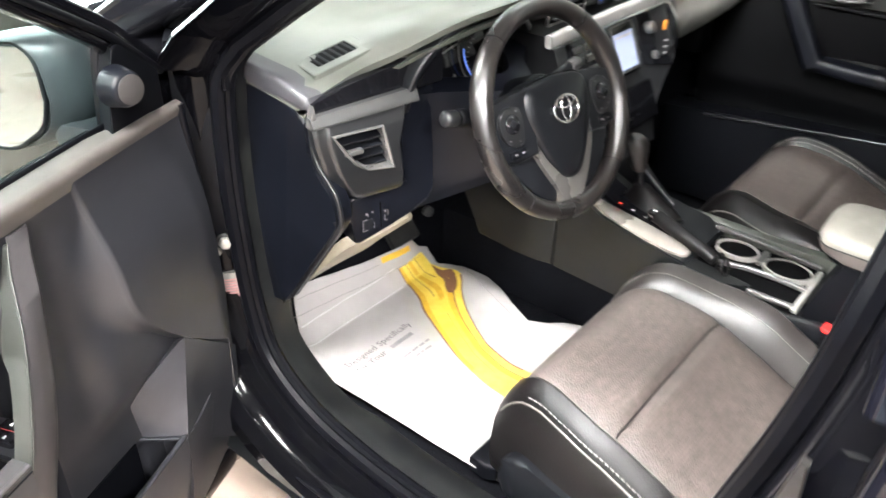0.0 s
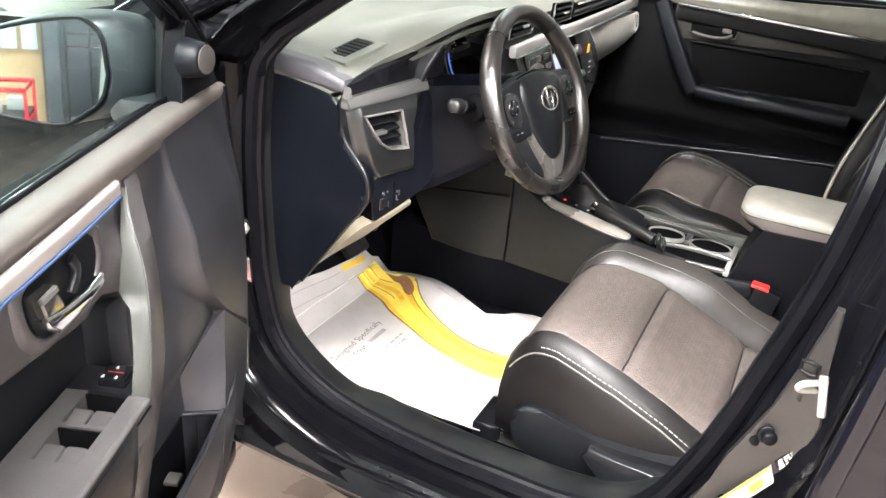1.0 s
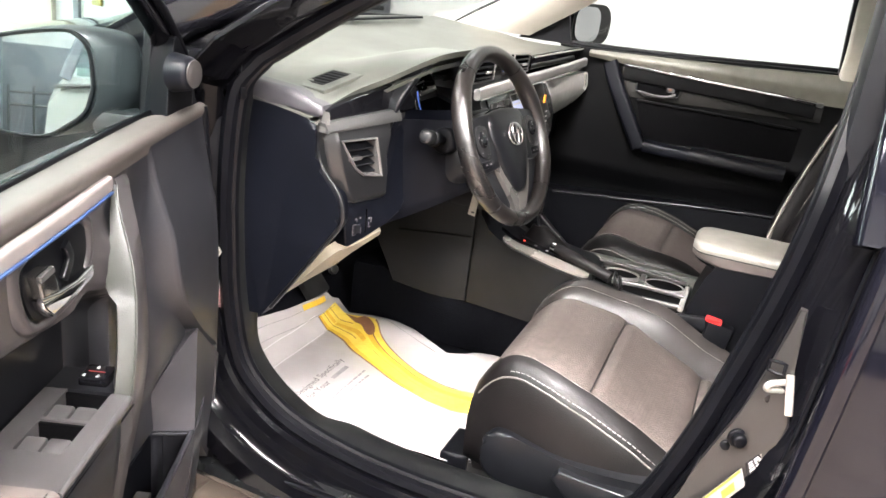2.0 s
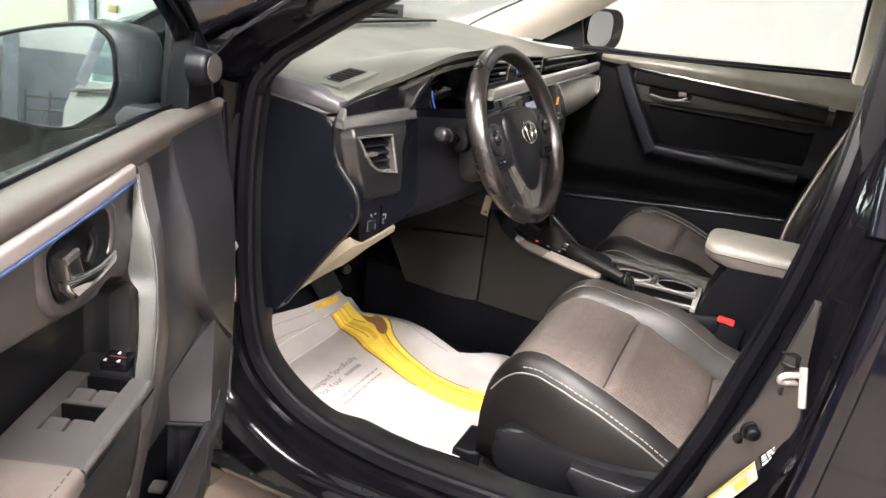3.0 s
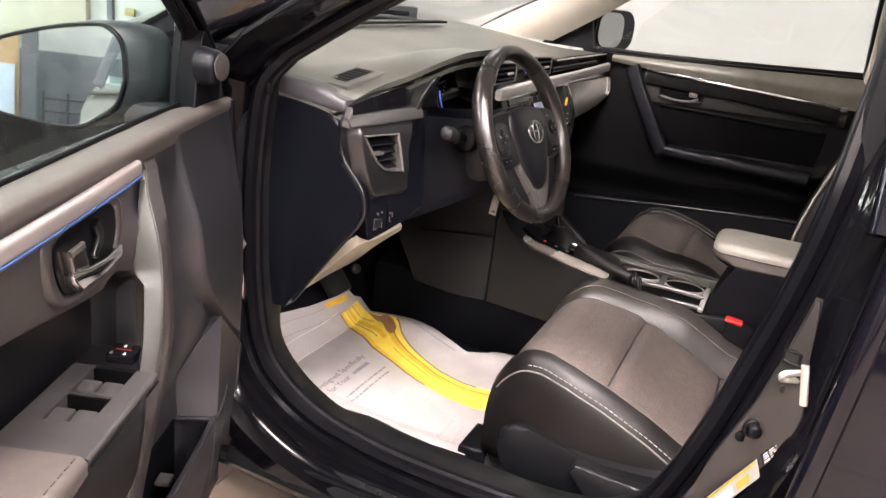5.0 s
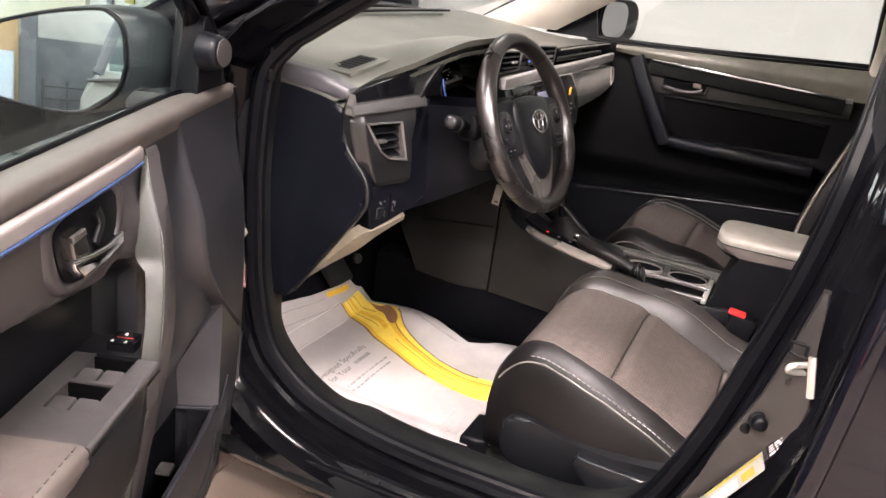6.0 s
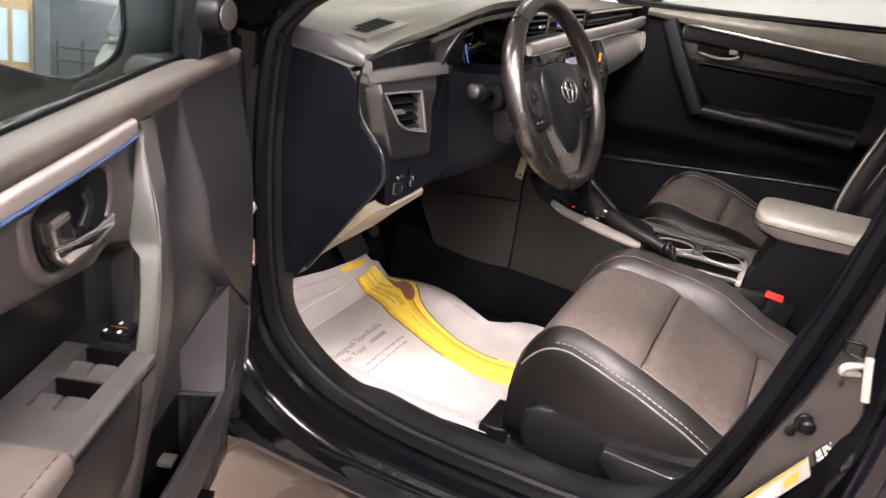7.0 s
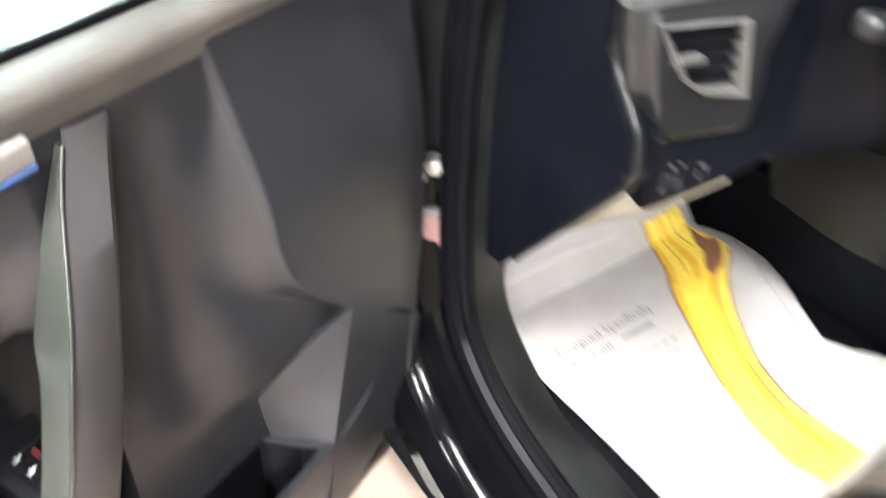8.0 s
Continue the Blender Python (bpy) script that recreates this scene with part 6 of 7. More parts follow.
part("seat_base", box(-0.372, 0.0, 0.27, 0.40, 0.46, 0.06, 0.02), PLASTIC_DARK, DS)
PS = seat("bucket_seat", 0.375, "black leather passenger seat with stitched seams and cloth insert", 0.028, 0.0, 1)
part("seat_base", box(0.385, -0.02, 0.27, 0.40, 0.46, 0.09, 0.02), PLASTIC_DARK, PS)
# ---- passenger door, closed ----
PD = thing("passenger_door", "black passenger door panel with chrome trim line", "car door", (0.75, 0.1, 0.3))


def pd_w(y, z):
    """Inner face of the trim, as a distance from x = 0."""
    w = 0.700
    w -= 0.010 * math.exp(-((z - 0.69) / 0.025) ** 2) * smooth01((0.26 - y) / 0.06)
    w -= 0.012 * smooth01((z - 0.93) / 0.04)
    w += 0.03 * smooth01((0.62 - z) / 0.08)
    return w


ysd = [0.56 - 0.90 * i / 50 for i in range(51)]
zsd = [0.42 + 0.555 * j / 40 for j in range(41)]
pdg = [[V(pd_w(y, z), y, z + 0.03 * (z - 0.4) / 0.55 * smooth01((0.5 - y) / 0.8)) for z in zsd] for y in ysd]
part("door_trim", slab(pdg, [[V(0.765, p.y, p.z) for p in r] for r in pdg]), PLASTIC_FAR_SHADE, PD, "black door trim panel")
# near-black panel: shade over the door's middle is put into its colour
part("panel_insert", prism([(0.292, 0.838), (-0.195, 0.836), (-0.185, 0.712), (0.252, 0.716)], lambda y, z, h: V(0.7005 - h, y, z), 0, 0.004, 0.003), WELL, PD, "insert panel, near black for the cabin's shade")
up = []
for i in range(25):
    y = 0.350 - 0.585 * i / 24
    z0_, z1_ = lerp_table([(-0.24, 0.862), (0.35, 0.846)], y), lerp_table([(-0.24, 0.915), (0.35, 0.945)], y)
    up.append([V(0.6945 - 0.012 * math.sin(3.14 * (0.12 + 0.76 * j / 8)), y, z0_ + (z1_ - z0_) * j / 8) for j in range(9)])
part("upper_panel", slab(up, [[V(0.705, p.y, p.z) for p in r] for r in up]), FAR_PANEL, PD, "dark grey upper door panel")
part("sill_edge", tube(spline([(0.658, 0.50, 0.507), (0.657, 0.20, 0.538), (0.656, -0.12, 0.566), (0.656, -0.30, 0.575)], 10), 0.0045), VENT_PANEL, PD, "thin lower edge of the door trim")
cap_rows = []
for i in range(25):
    y = 0.46 - 0.80 * i / 24
    z0_, z1_ = lerp_table([(-0.24, 0.914), (0.35, 0.944), (0.46, 0.952)], y), lerp_table([(-0.34, 1.006), (0.0, 0.988), (0.46, 0.972)], y)
    cap_rows.append([V(0.676 - 0.012 * math.sin(1.9 * f) + 0.048 * max(0, f - 0.45) ** 1.5, y, z0_ + (z1_ - z0_) * min(1.0, f * 1.08)) for f in [j / 12 for j in range(13)]])
part("sill_cap", slab(cap_rows, [[V(0.735, p.y, p.z) for p in r] for r in cap_rows]), BELT_FAR, PD, "soft upper door cap, its greenish sheen in the colour")
part("window_seal", tube(spline([(0.735, 0.56, 0.975), (0.735, 0.2, 0.985), (0.735, -0.34, 1.012)], 10), rounded(0.018, 0.022, 0.005)), RUBBER, PD)
cl2 = spline([(0.664, 0.345, 0.943), (0.664, 0.15, 0.934), (0.664, -0.05, 0.925), (0.664, -0.215, 0.915)], 16)
part("silver_trim", tube([p + V(0.016, 0, -0.020) for p in cl2], rounded(0.02, 0.05, 0.006), (0, 0, 1)), PLASTIC_FAR_SHADE, PD)
part("chrome_line", tube(cl2, rounded(0.006, 0.008, 0.002), (0, 0, 1)), CHROME, PD, "bright chrome trim line")
part("chrome_end", box(0.664, -0.222, 0.914, 0.012, 0.018, 0.012, 0.003), SILVER_DARK, PD)
pull = spline([(0.672, 0.392, 0.945), (0.668, 0.350, 0.865), (0.664, 0.300, 0.780), (0.660, 0.252, 0.700)], 14)
part("pull_handle", tube(pull, rounded(0.045, 0.030, 0.010), (1, 0, 0)), PLASTIC_END, PD, "dark grey door pull")
arm_l = spline([(0.652, 0.235, 0.712), (0.640, 0.13, 0.710), (0.638, 0.0, 0.706), (0.642, -0.175, 0.700)], 14)
part("armrest", tube(arm_l, rounded(0.055, 0.034, 0.012), (0, 0, 1)), PLASTIC_END, PD, "door armrest")
part("armrest_pad", tube([p + V(-0.004, 0, 0.006) for p in arm_l[6:]], rounded(0.072, 0.036, 0.014), (0, 0, 1)), PLASTIC, PD, "padded armrest top")
part("panel_seam", tube(spline([(0.688, 0.29, 0.842), (0.690, 0.05, 0.838), (0.690, -0.18, 0.833)], 10), rounded(0.006, 0.006, 0.002)), PLASTIC_FAR_SHADE, PD)
bz = part("handle_bezel", prism([(0.298, 0.910), (0.172, 0.913), (0.163, 0.895), (0.170, 0.868), (0.27, 0.858), (0.298, 0.872)], lambda y, z, h: V(0.694 - h, y, z), 0, 0.0165, 0.003), WELL, PD, "handle recess")
part("handle", tube(spline([(0.677, 0.290, 0.870), (0.669, 0.24, 0.864), (0.669, 0.20, 0.867), (0.675, 0.178, 0.877)], 10), rounded(0.007, 0.008, 0.002), (1, 0, 0)), SILVER_DARK, bz, "chrome inside handle")
part("handle_rim", tube([(0.678, y, z) for y, z in ((0.298, 0.910), (0.172, 0.913), (0.163, 0.895), (0.170, 0.868), (0.27, 0.858), (0.298, 0.872))], 0.0026, (1, 0, 0), True), VENT_PANEL, bz)
part("lock_tab", box(0.675, 0.195, 0.889, 0.008, 0.024, 0.018, 0.003), SILVER_DARK, bz)
part("lock_mark", box(0.6705, 0.195, 0.889, 0.001, 0.008, 0.006, 0), BROWN, bz)
pp = part("window_pane", prism([(0.50, 0.985), (-0.32, 1.00), (-0.30, 1.33), (0.10, 1.33)], lambda y, z, h: V(0.745 - (z - 0.98) * 0.36 + h, y, z), 0, 0.004, 0), PANE, PD)
pp.visible_shadow = False
part("mirror_sail", prism([(0.71, 0.975), (0.535, 0.975), (0.560, 1.088), (0.60, 1.085), (0.664, 1.04)], lambda y, z, h: V(0.72 + h, y, z), 0, 0.02, 0.006), PLASTIC_DARK, PD, "black mirror sail with tweeter")
part("tweeter", disc((0.72, 0.61, 1.045), (-1, 0, 0), 0.024, 0.012, 0.006), PLASTIC_DARK, PD)
part("rear_frame", tube(spline([(0.725, -0.275, 0.99), (0.66, -0.26, 1.17), (0.60, -0.25, 1.34)], 10), rounded(0.05, 0.05, 0.012), (1, 0, 0)), PLASTIC_DARK, PD)
PT = thing("pillar_cover", "cream upper pillar cover", "pillar trim", (0.69, -0.33, 0.30))
part("cover", tube(spline([(0.69, -0.30, 0.985), (0.66, -0.30, 1.10), (0.60, -0.28, 1.33)], 10), rounded(0.10, 0.03, 0.012), (1, 0, 0)), CREAM, PT)
part("base", box(0.70, -0.36, 0.66, 0.06, 0.12, 0.64, 0.02), PLASTIC_DARK, PT, "black lower pillar trim")
PM = thing("passenger_mirror", "black passenger door mirror", "mirror", (0.86, 0.56, 0.97))
MT = Matrix.Translation((0.885, 0.520, 1.038)) @ Matrix.Rotation(radians(-25), 4, "Z")
pr = []
for k, (f, d) in enumerate(((0.5, 0.09), (0.85, 0.07), (0.98, 0.035), (1.0, 0.0), (0.96, -0.008))):
    pr.append([MT @ V(a * f, d, b * f) for a, b in rounded(0.215, 0.135, 0.055, 5)])
part("housing", ring_mesh(pr, True, True), PAINT, PM, "glossy black mirror housing")
part("mirror_glass", prism(rounded(0.130, 0.112, 0.040, 5), lambda a, b, h: MT @ V(a - 0.028, -0.010 - h, b), 0, 0.003, 0), MIRROR, PM, "mirror glass")
part("foot", box(0.79, 0.57, 0.985, 0.08, 0.04, 0.03, 0.01), PAINT, PM)

# ---- driver's door, wide open ----
# local frame: x away from the hinge, y towards the cabin side, z up
TH = radians(68)
DM = Matrix(((-math.sin(TH), math.cos(TH), 0, -0.80), (-math.cos(TH), -math.sin(TH), 0, 0.76), (0, 0, 1, 0), (0, 0, 0, 1)))
DD = thing("driver_door", "open black driver's door with dark trim panel and silver strip", "car door", matrix=DM)

CREASE = [(0.40, -0.06), (0.44, -0.03), (0.474, 0.015), (0.505, 0.058), (0.535, 0.098), (0.565, 0.135), (0.591, 0.163), (0.62, 0.190), (0.65, 0.212), (0.68, 0.226), (0.71, 0.233), (0.77, 0.236), (0.825, 0.240), (0.93, 0.255)]
CREASE_W = [(0.22, 0.044), (0.45, 0.046), (0.59, 0.047), (0.686, 0.044), (0.70, 0.0425), (0.738, 0.040), (0.767, 0.034), (0.792, 0.0255), (0.84, 0.012), (0.89, 0.006)]


crease_line = [(p.x, p.z) for p in spline([(z, 0, u) for z, u in CREASE], 90)]


def trim_front(z):
    return 0.016 + 0.004 * smooth01((0.6 - z) / 0.1)


def trim_crease(z):
    return min(max(lerp_table(crease_line, z), trim_front(z) + 0.014), 0.40)


def rim_line(u):
    """Lower edge of the raised handle lobe."""
    return 0.727 + 0.13 * (u - 0.45) + 0.018 * math.exp(-((u - 0.425) / 0.025) ** 2)


def trim_w(u, z):
    """Inner face of the driver's trim panel."""
    uc = trim_crease(z)
    wide = 0.008 + 0.050 * smooth01((z - 0.60) / 0.08) * (1 - smooth01((z - 0.76) / 0.09))
    ramp = max(0.0, min(1.0, (uc + wide - u) / wide))
    ramp = ramp ** 2.6
    rise = sum(lerp_table(CREASE_W, z + a) for a in (-0.016, -0.008, 0.0, 0.008, 0.016)) / 5 - 0.004
    w = 0.004 + rise * ramp - 0.010 * smooth01((0.06 - u) / 0.06) * ramp * smooth01((0.85 - z) / 0.1)
    back = smooth01((u - 0.385) / 0.015)
    # below the facet both sides of the crease lie nearly level
    w += 0.018 * (1 - ramp) * smooth01((z - 0.50) / 0.06) * (1 - smooth01((z - 0.61) / 0.10)) * smooth01((0.38 - u) / 0.13)
    # the handle lobe falls away towards its lower rim and rolls under it
    d = z - rim_line(u)
    w -= 0.006 * smooth01((0.085 - d) / 0.08) * back
    w += 0.016 * smooth01((0.835 - z) / 0.05) * math.exp(-((u - 0.403) / 0.024) ** 2) * smooth01((d + 0.004) / 0.02)
    w -= 0.046 * smooth01((0.010 - d) / 0.030) * smooth01((z - 0.40) / 0.05) * back
    # scoop in front of the pull
    w -= 0.014 * math.exp(-((u - 0.318) / 0.030) ** 2) * smooth01((z - 0.52) / 0.1) * smooth01((0.88 - z) / 0.05)
    # behind the pocket
    w -= 0.010 * smooth01((0.44 - z) / 0.03) * smooth01((u - 0.22) / 0.03)
    return w


dg_ = []
for j in range(101):
    z = 0.22 + 0.665 * j / 100
    f0, uc = trim_front(z), trim_crease(z)
    cols = [f0 + (uc - 0.007 - f0) * k / 24 for k in range(25)] + [uc - 0.0045, uc - 0.002, uc + 0.001]
    cols += [uc + 0.001 + (0.38 - uc - 0.001) * k / 40 for k in range(1, 41)] + [0.38 + 0.03 * k / 10 for k in range(1, 11)] + [0.41 + 0.65 * k / 50 for k in range(1, 51)]
    dg_.append([V(u, trim_w(u, z), z) for u in cols])
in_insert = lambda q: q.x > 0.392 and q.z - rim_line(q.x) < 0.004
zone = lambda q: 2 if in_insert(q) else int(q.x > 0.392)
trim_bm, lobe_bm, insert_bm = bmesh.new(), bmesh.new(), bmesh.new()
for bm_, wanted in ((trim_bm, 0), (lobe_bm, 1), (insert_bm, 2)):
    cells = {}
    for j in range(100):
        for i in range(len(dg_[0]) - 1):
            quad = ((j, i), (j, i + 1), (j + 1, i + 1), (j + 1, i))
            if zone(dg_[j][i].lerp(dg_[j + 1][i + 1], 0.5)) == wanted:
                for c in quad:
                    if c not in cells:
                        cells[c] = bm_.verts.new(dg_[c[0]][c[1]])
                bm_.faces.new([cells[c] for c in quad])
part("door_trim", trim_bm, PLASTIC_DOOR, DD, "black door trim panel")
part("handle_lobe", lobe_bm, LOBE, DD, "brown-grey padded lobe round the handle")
part("door_insert", insert_bm, INSERT, DD, "black padded insert above the armrest")
part("trim_carrier", box(0.54, -0.052, 0.555, 1.05, 0.006, 0.66, 0.002), PLASTIC_DARK, DD)
# outer shell, painted
sk_ = [[V(u, -0.075 - 0.075 * math.sin(3.14 * (0.10 + 0.80 * j / 10)), 0.13 + 0.745 * j / 10) for j in range(11)] for u in [0.012 + 1.068 * i / 16 for i in range(17)]]
part("outer_shell", slab(sk_, [[V(p.x, -0.050, p.z) for p in r] for r in sk_]), PAINT, DD, "glossy black outer shell")
part("lower_edge", box(0.53, -0.03, 0.185, 1.04, 0.075, 0.06, 0.015), PAINT, DD, "black painted lower edge")
part("front_edge_seal", tube(spline([(0.014, 0.012, 0.26), (0.014, 0.020, 0.45), (0.010, 0.018, 0.70), (0.014, 0.006, 0.90)], 14), 0.007, (0, 1, 0)), RUBBER, DD, "rubber edge seal")
# belt cap, outer weatherstrip and pane
capl = spline([(0.01, 0.0, 0.905), (0.10, 0.0, 0.905), (0.22, 0.0, 0.904), (0.40, 0.0, 0.900), (0.60, 0.0, 0.895), (0.85, 0.0, 0.891), (1.06, 0.0, 0.888)], 30)
shelf = []
for p in capl:
    wide = 0.006 + 0.034 * smooth01((p.x - 0.03) / 0.14)
    shelf.append([V(p.x, w, p.z + z) for w, z in [(-wide, -0.008), (-wide + 0.003, -0.004), (-wide * 0.5, -0.0008), (0.000, 0.0), (0.0045, -0.001), (0.0080, -0.0035), (0.0100, -0.0075), (0.0098, -0.013), (0.0070, -0.020), (0.0045, -0.030), (-0.03, -0.030), (-wide, -0.020)]])
part("belt_cap", ring_mesh(shelf), BELT, DD, "soft upper belt cap")
part("belt_seal", tube([V(p.x, -0.040, p.z - 0.004) for p in capl if p.x > 0.1], rounded(0.007, 0.010, 0.003), (0, 0, 1)), RUBBER, DD, "thin rubber glass seal")
part("outer_belt", tube([V(p.x, -0.060, p.z - 0.018) for p in capl if p.x > 0.1], rounded(0.018, 0.014, 0.004), (0, 0, 1)), PAINT, DD)
pane = prism([(0.108, 0.87), (1.05, 0.865), (1.03, 1.22), (0.80, 1.33), (0.52, 1.24), (0.12, 1.03)], lambda u, z, h: V(u, -0.045 + h, z), 0, 0.004, 0)
part("window_pane", pane, PANE_TINT, DD, "tinted door window pane")
# sail corner with tweeter, and window frame
part("mirror_sail", prism([(0.03, 0.892), (0.150, 0.890), (0.137, 0.960), (0.118, 1.012), (0.095, 1.016), (0.06, 0.992), (0.03, 0.960)], lambda u, z, h: V(u + (h - 0.014) * 0.75 * smooth01((u - 0.07) / 0.05), -0.02 + h, z), -0.030, 0.014, 0.004, 3), PLASTIC_DARK, DD, "black sail corner trim")
tw = part("tweeter", disc((0.128, -0.002, 0.966), (0.25, 1, 0.05), 0.0285, 0.030, 0.007, taper=0.86), PLASTIC_END, DD, "round tweeter")
part("grille", disc((0.1357, 0.0286, 0.9676), (0.25, 1, 0.05), 0.020, 0.0015, 0.0006), TWEETER, tw, "brown-grey tweeter grille")
fr = spline([(0.02, -0.03, 0.955), (0.08, -0.03, 1.005), (0.15, -0.03, 1.055), (0.40, -0.03, 1.20), (0.62, -0.03, 1.30), (0.80, -0.03, 1.345), (0.98, -0.03, 1.32), (1.04, -0.03, 1.20), (1.07, -0.03, 0.93)], 50)
part("window_frame", tube(fr, rounded(0.042, 0.030, 0.008), (0, 1, 0)), PAINT, DD, "black window frame")
part("frame_seal", tube([p + V(0, 0.020, -0.004) for p in fr], 0.006, (0, 1, 0)), RUBBER, DD)
part("glass_channel", tube([(0.112, -0.052, 0.87), (0.098, -0.052, 0.97), (0.080, -0.052, 1.035)], rounded(0.012, 0.014, 0.003), (0, 1, 0)), RUBBER, DD, "black glass channel")

# silver strip with a bright edge
st_ = spline([(0.386, 0.007, 0.862), (0.50, 0.013, 0.860), (0.70, 0.014, 0.854), (1.03, 0.012, 0.846)], 22)
part("silver_strip", tube([p + V(0, 0, 0.0065) for p in st_], rounded(0.012, 0.020, 0.005), (0, 0, 1)), DOOR_STRIP, DD, "satin silver door strip")
part("chrome_line", tube([p + V(0, 0.0055, -0.0035) for p in st_], rounded(0.004, 0.0034, 0.0012), (0, 0, 1)), BLUE_CHROME, DD, "thin blue-filmed chrome line")
# handle recess, lever and lock tab
bzo = [(0.415, 0.835), (0.440, 0.848), (0.500, 0.846), (0.560, 0.844), (0.590, 0.835), (0.592, 0.815), (0.582, 0.785), (0.560, 0.764), (0.510, 0.762), (0.450, 0.770), (0.422, 0.790), (0.412, 0.812)]
bzo = [(a if a > 0.505 else 0.505 + (a - 0.505) * 0.74, b) for a, b in bzo]
bzo = [(p.x, p.z) for p in spline([(a, 0, b) for a, b in bzo] + [(bzo[0][0], 0, bzo[0][1])], 48)[:-1]]
ccx, ccz = 0.505, 0.806
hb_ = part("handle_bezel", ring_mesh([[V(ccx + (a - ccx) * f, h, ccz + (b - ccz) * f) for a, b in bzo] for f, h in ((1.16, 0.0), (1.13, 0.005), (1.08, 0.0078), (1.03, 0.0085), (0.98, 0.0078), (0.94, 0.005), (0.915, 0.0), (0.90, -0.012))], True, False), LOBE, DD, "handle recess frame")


def on_trim(u, z, h):
    return V(u, h, z)


part("recess", prism([(ccx + (a - ccx) * 0.89, ccz + (b - ccz) * 0.89) for a, b in bzo], on_trim, 0.000, 0.0055, 0), PLASTIC_DARK, hb_, "dark recess")
part("handle", prism([(0.572, 0.798), (0.537, 0.791), (0.497, 0.788), (0.455, 0.789), (0.459, 0.781), (0.498, 0.774), (0.553, 0.774), (0.569, 0.788)], on_trim, 0.006, 0.020, 0.004, 3), CHROME, hb_, "chrome inside door handle")
part("bright_edge", tube([(0.573, 0.017, 0.800), (0.537, 0.018, 0.793), (0.497, 0.018, 0.790), (0.454, 0.015, 0.791)], 0.0028, (0, 1, 0)), CHROME, hb_, "bright chrome lever edge")
part("lock_tab", prism([(0.579, 0.826), (0.551, 0.828), (0.537, 0.796), (0.572, 0.801)], on_trim, 0.004, 0.021, 0.004, 3), CHROME_DARK, hb_, "smoked chrome lock tab")
part("lock_top", prism([(0.580, 0.8275), (0.552, 0.8295), (0.549, 0.822), (0.577, 0.820)], on_trim, 0.018, 0.0225, 0.001, 1), SILVER_DARK, hb_)
part("recess_fin", tube(spline([(0.500, 0.008, 0.833), (0.492, 0.009, 0.815), (0.505, 0.008, 0.795)], 8), rounded(0.012, 0.006, 0.002), (0, 1, 0)), PLASTIC, hb_)
# pull handle: a broad band that stands out from the panel, narrow at its top
PULL_B = [(0.40, 0.460, 0.035), (0.50, 0.450, 0.047), (0.576, 0.437, 0.058), (0.605, 0.429, 0.061), (0.633, 0.422, 0.063), (0.662, 0.414, 0.0645), (0.69, 0.406, 0.063), (0.716, 0.396, 0.0585), (0.742, 0.386, 0.053), (0.769, 0.376, 0.0475), (0.794, 0.364, 0.039), (0.82, 0.352, 0.0295), (0.844, 0.339, 0.017), (0.89, 0.318, 0.004)]
PULL_R = [(0.40, 0.500, 0.035), (0.50, 0.496, 0.046), (0.56, 0.487, 0.054), (0.60, 0.477, 0.059), (0.626, 0.469, 0.062), (0.654, 0.461, 0.064), (0.679, 0.452, 0.063), (0.705, 0.443, 0.061), (0.731, 0.434, 0.058), (0.755, 0.423, 0.053), (0.78, 0.412, 0.046), (0.804, 0.399, 0.035), (0.828, 0.386, 0.0225), (0.85, 0.373, 0.012), (0.89, 0.352, 0.006)]
PULL_GRIP = [(0.40, 0.506, 0.022), (0.50, 0.502, 0.033), (0.60, 0.487, 0.044), (0.644, 0.475, 0.047), (0.669, 0.465, 0.047), (0.694, 0.456, 0.0445), (0.718, 0.446, 0.041), (0.744, 0.436, 0.036), (0.78, 0.420, 0.030)]
PULL_ROOT = [(0.72, 0.432, 0.018), (0.749, 0.428, 0.0195), (0.779, 0.415, 0.019), (0.803, 0.404, 0.016), (0.827, 0.389, 0.0105), (0.85, 0.374, 0.006), (0.89, 0.352, 0.002)]


def eased(table, z):
    return [sum(lerp_table([(r[0], r[c]) for r in table], z + d) for d in (-0.018, -0.012, -0.006, 0.0, 0.006, 0.012, 0.018)) / 7 for c in (1, 2)]


pull_rows, face_rows, face_back = [], [], []
for k in range(61):
    z = 0.869 - 0.459 * k / 60
    (bu, bw), (ru, rw_) = eased(PULL_B, z), eased(PULL_R, z)
    # above the grip the face runs back to the lobe; the grip itself is a free band
    joined = smooth01((z - 0.738) / 0.014)
    (gu, gw), (iu, iw) = eased(PULL_GRIP, min(z, 0.77)), eased(PULL_ROOT, max(z, 0.73))
    iu, iw = gu + (iu - gu) * joined, gw + (iw - gw) * joined
    cut = 0.003 if k == 0 else 0.0
    pull_rows.append([V(u, w - cut, z) for u, w in [(bu + 0.004, bw - 0.034), (bu - 0.001, bw - 0.010), (bu + 0.001, bw - 0.003), (bu + 0.007, bw + 0.001), (ru - 0.006, rw_ + 0.0002), (ru - 0.0015, rw_ - 0.001), (ru - 0.003, rw_ - 0.004), (iu - 0.005, iw + 0.001), (iu - 0.012, iw - 0.006), (iu - 0.030, iw - 0.014)]])
    if 1 <= k <= 58:
        face_rows.append([V(ru - 0.0006 + (iu - ru) * f, rw_ - 0.0012 + (iw - rw_) * f + 0.003 * math.sin(3.14 * f), z) for f in (0.0, 0.12, 0.35, 0.65, 0.88, 1.0)])
        face_back.append([p + V(-0.004, -0.001, 0) for p in face_rows[-1]])
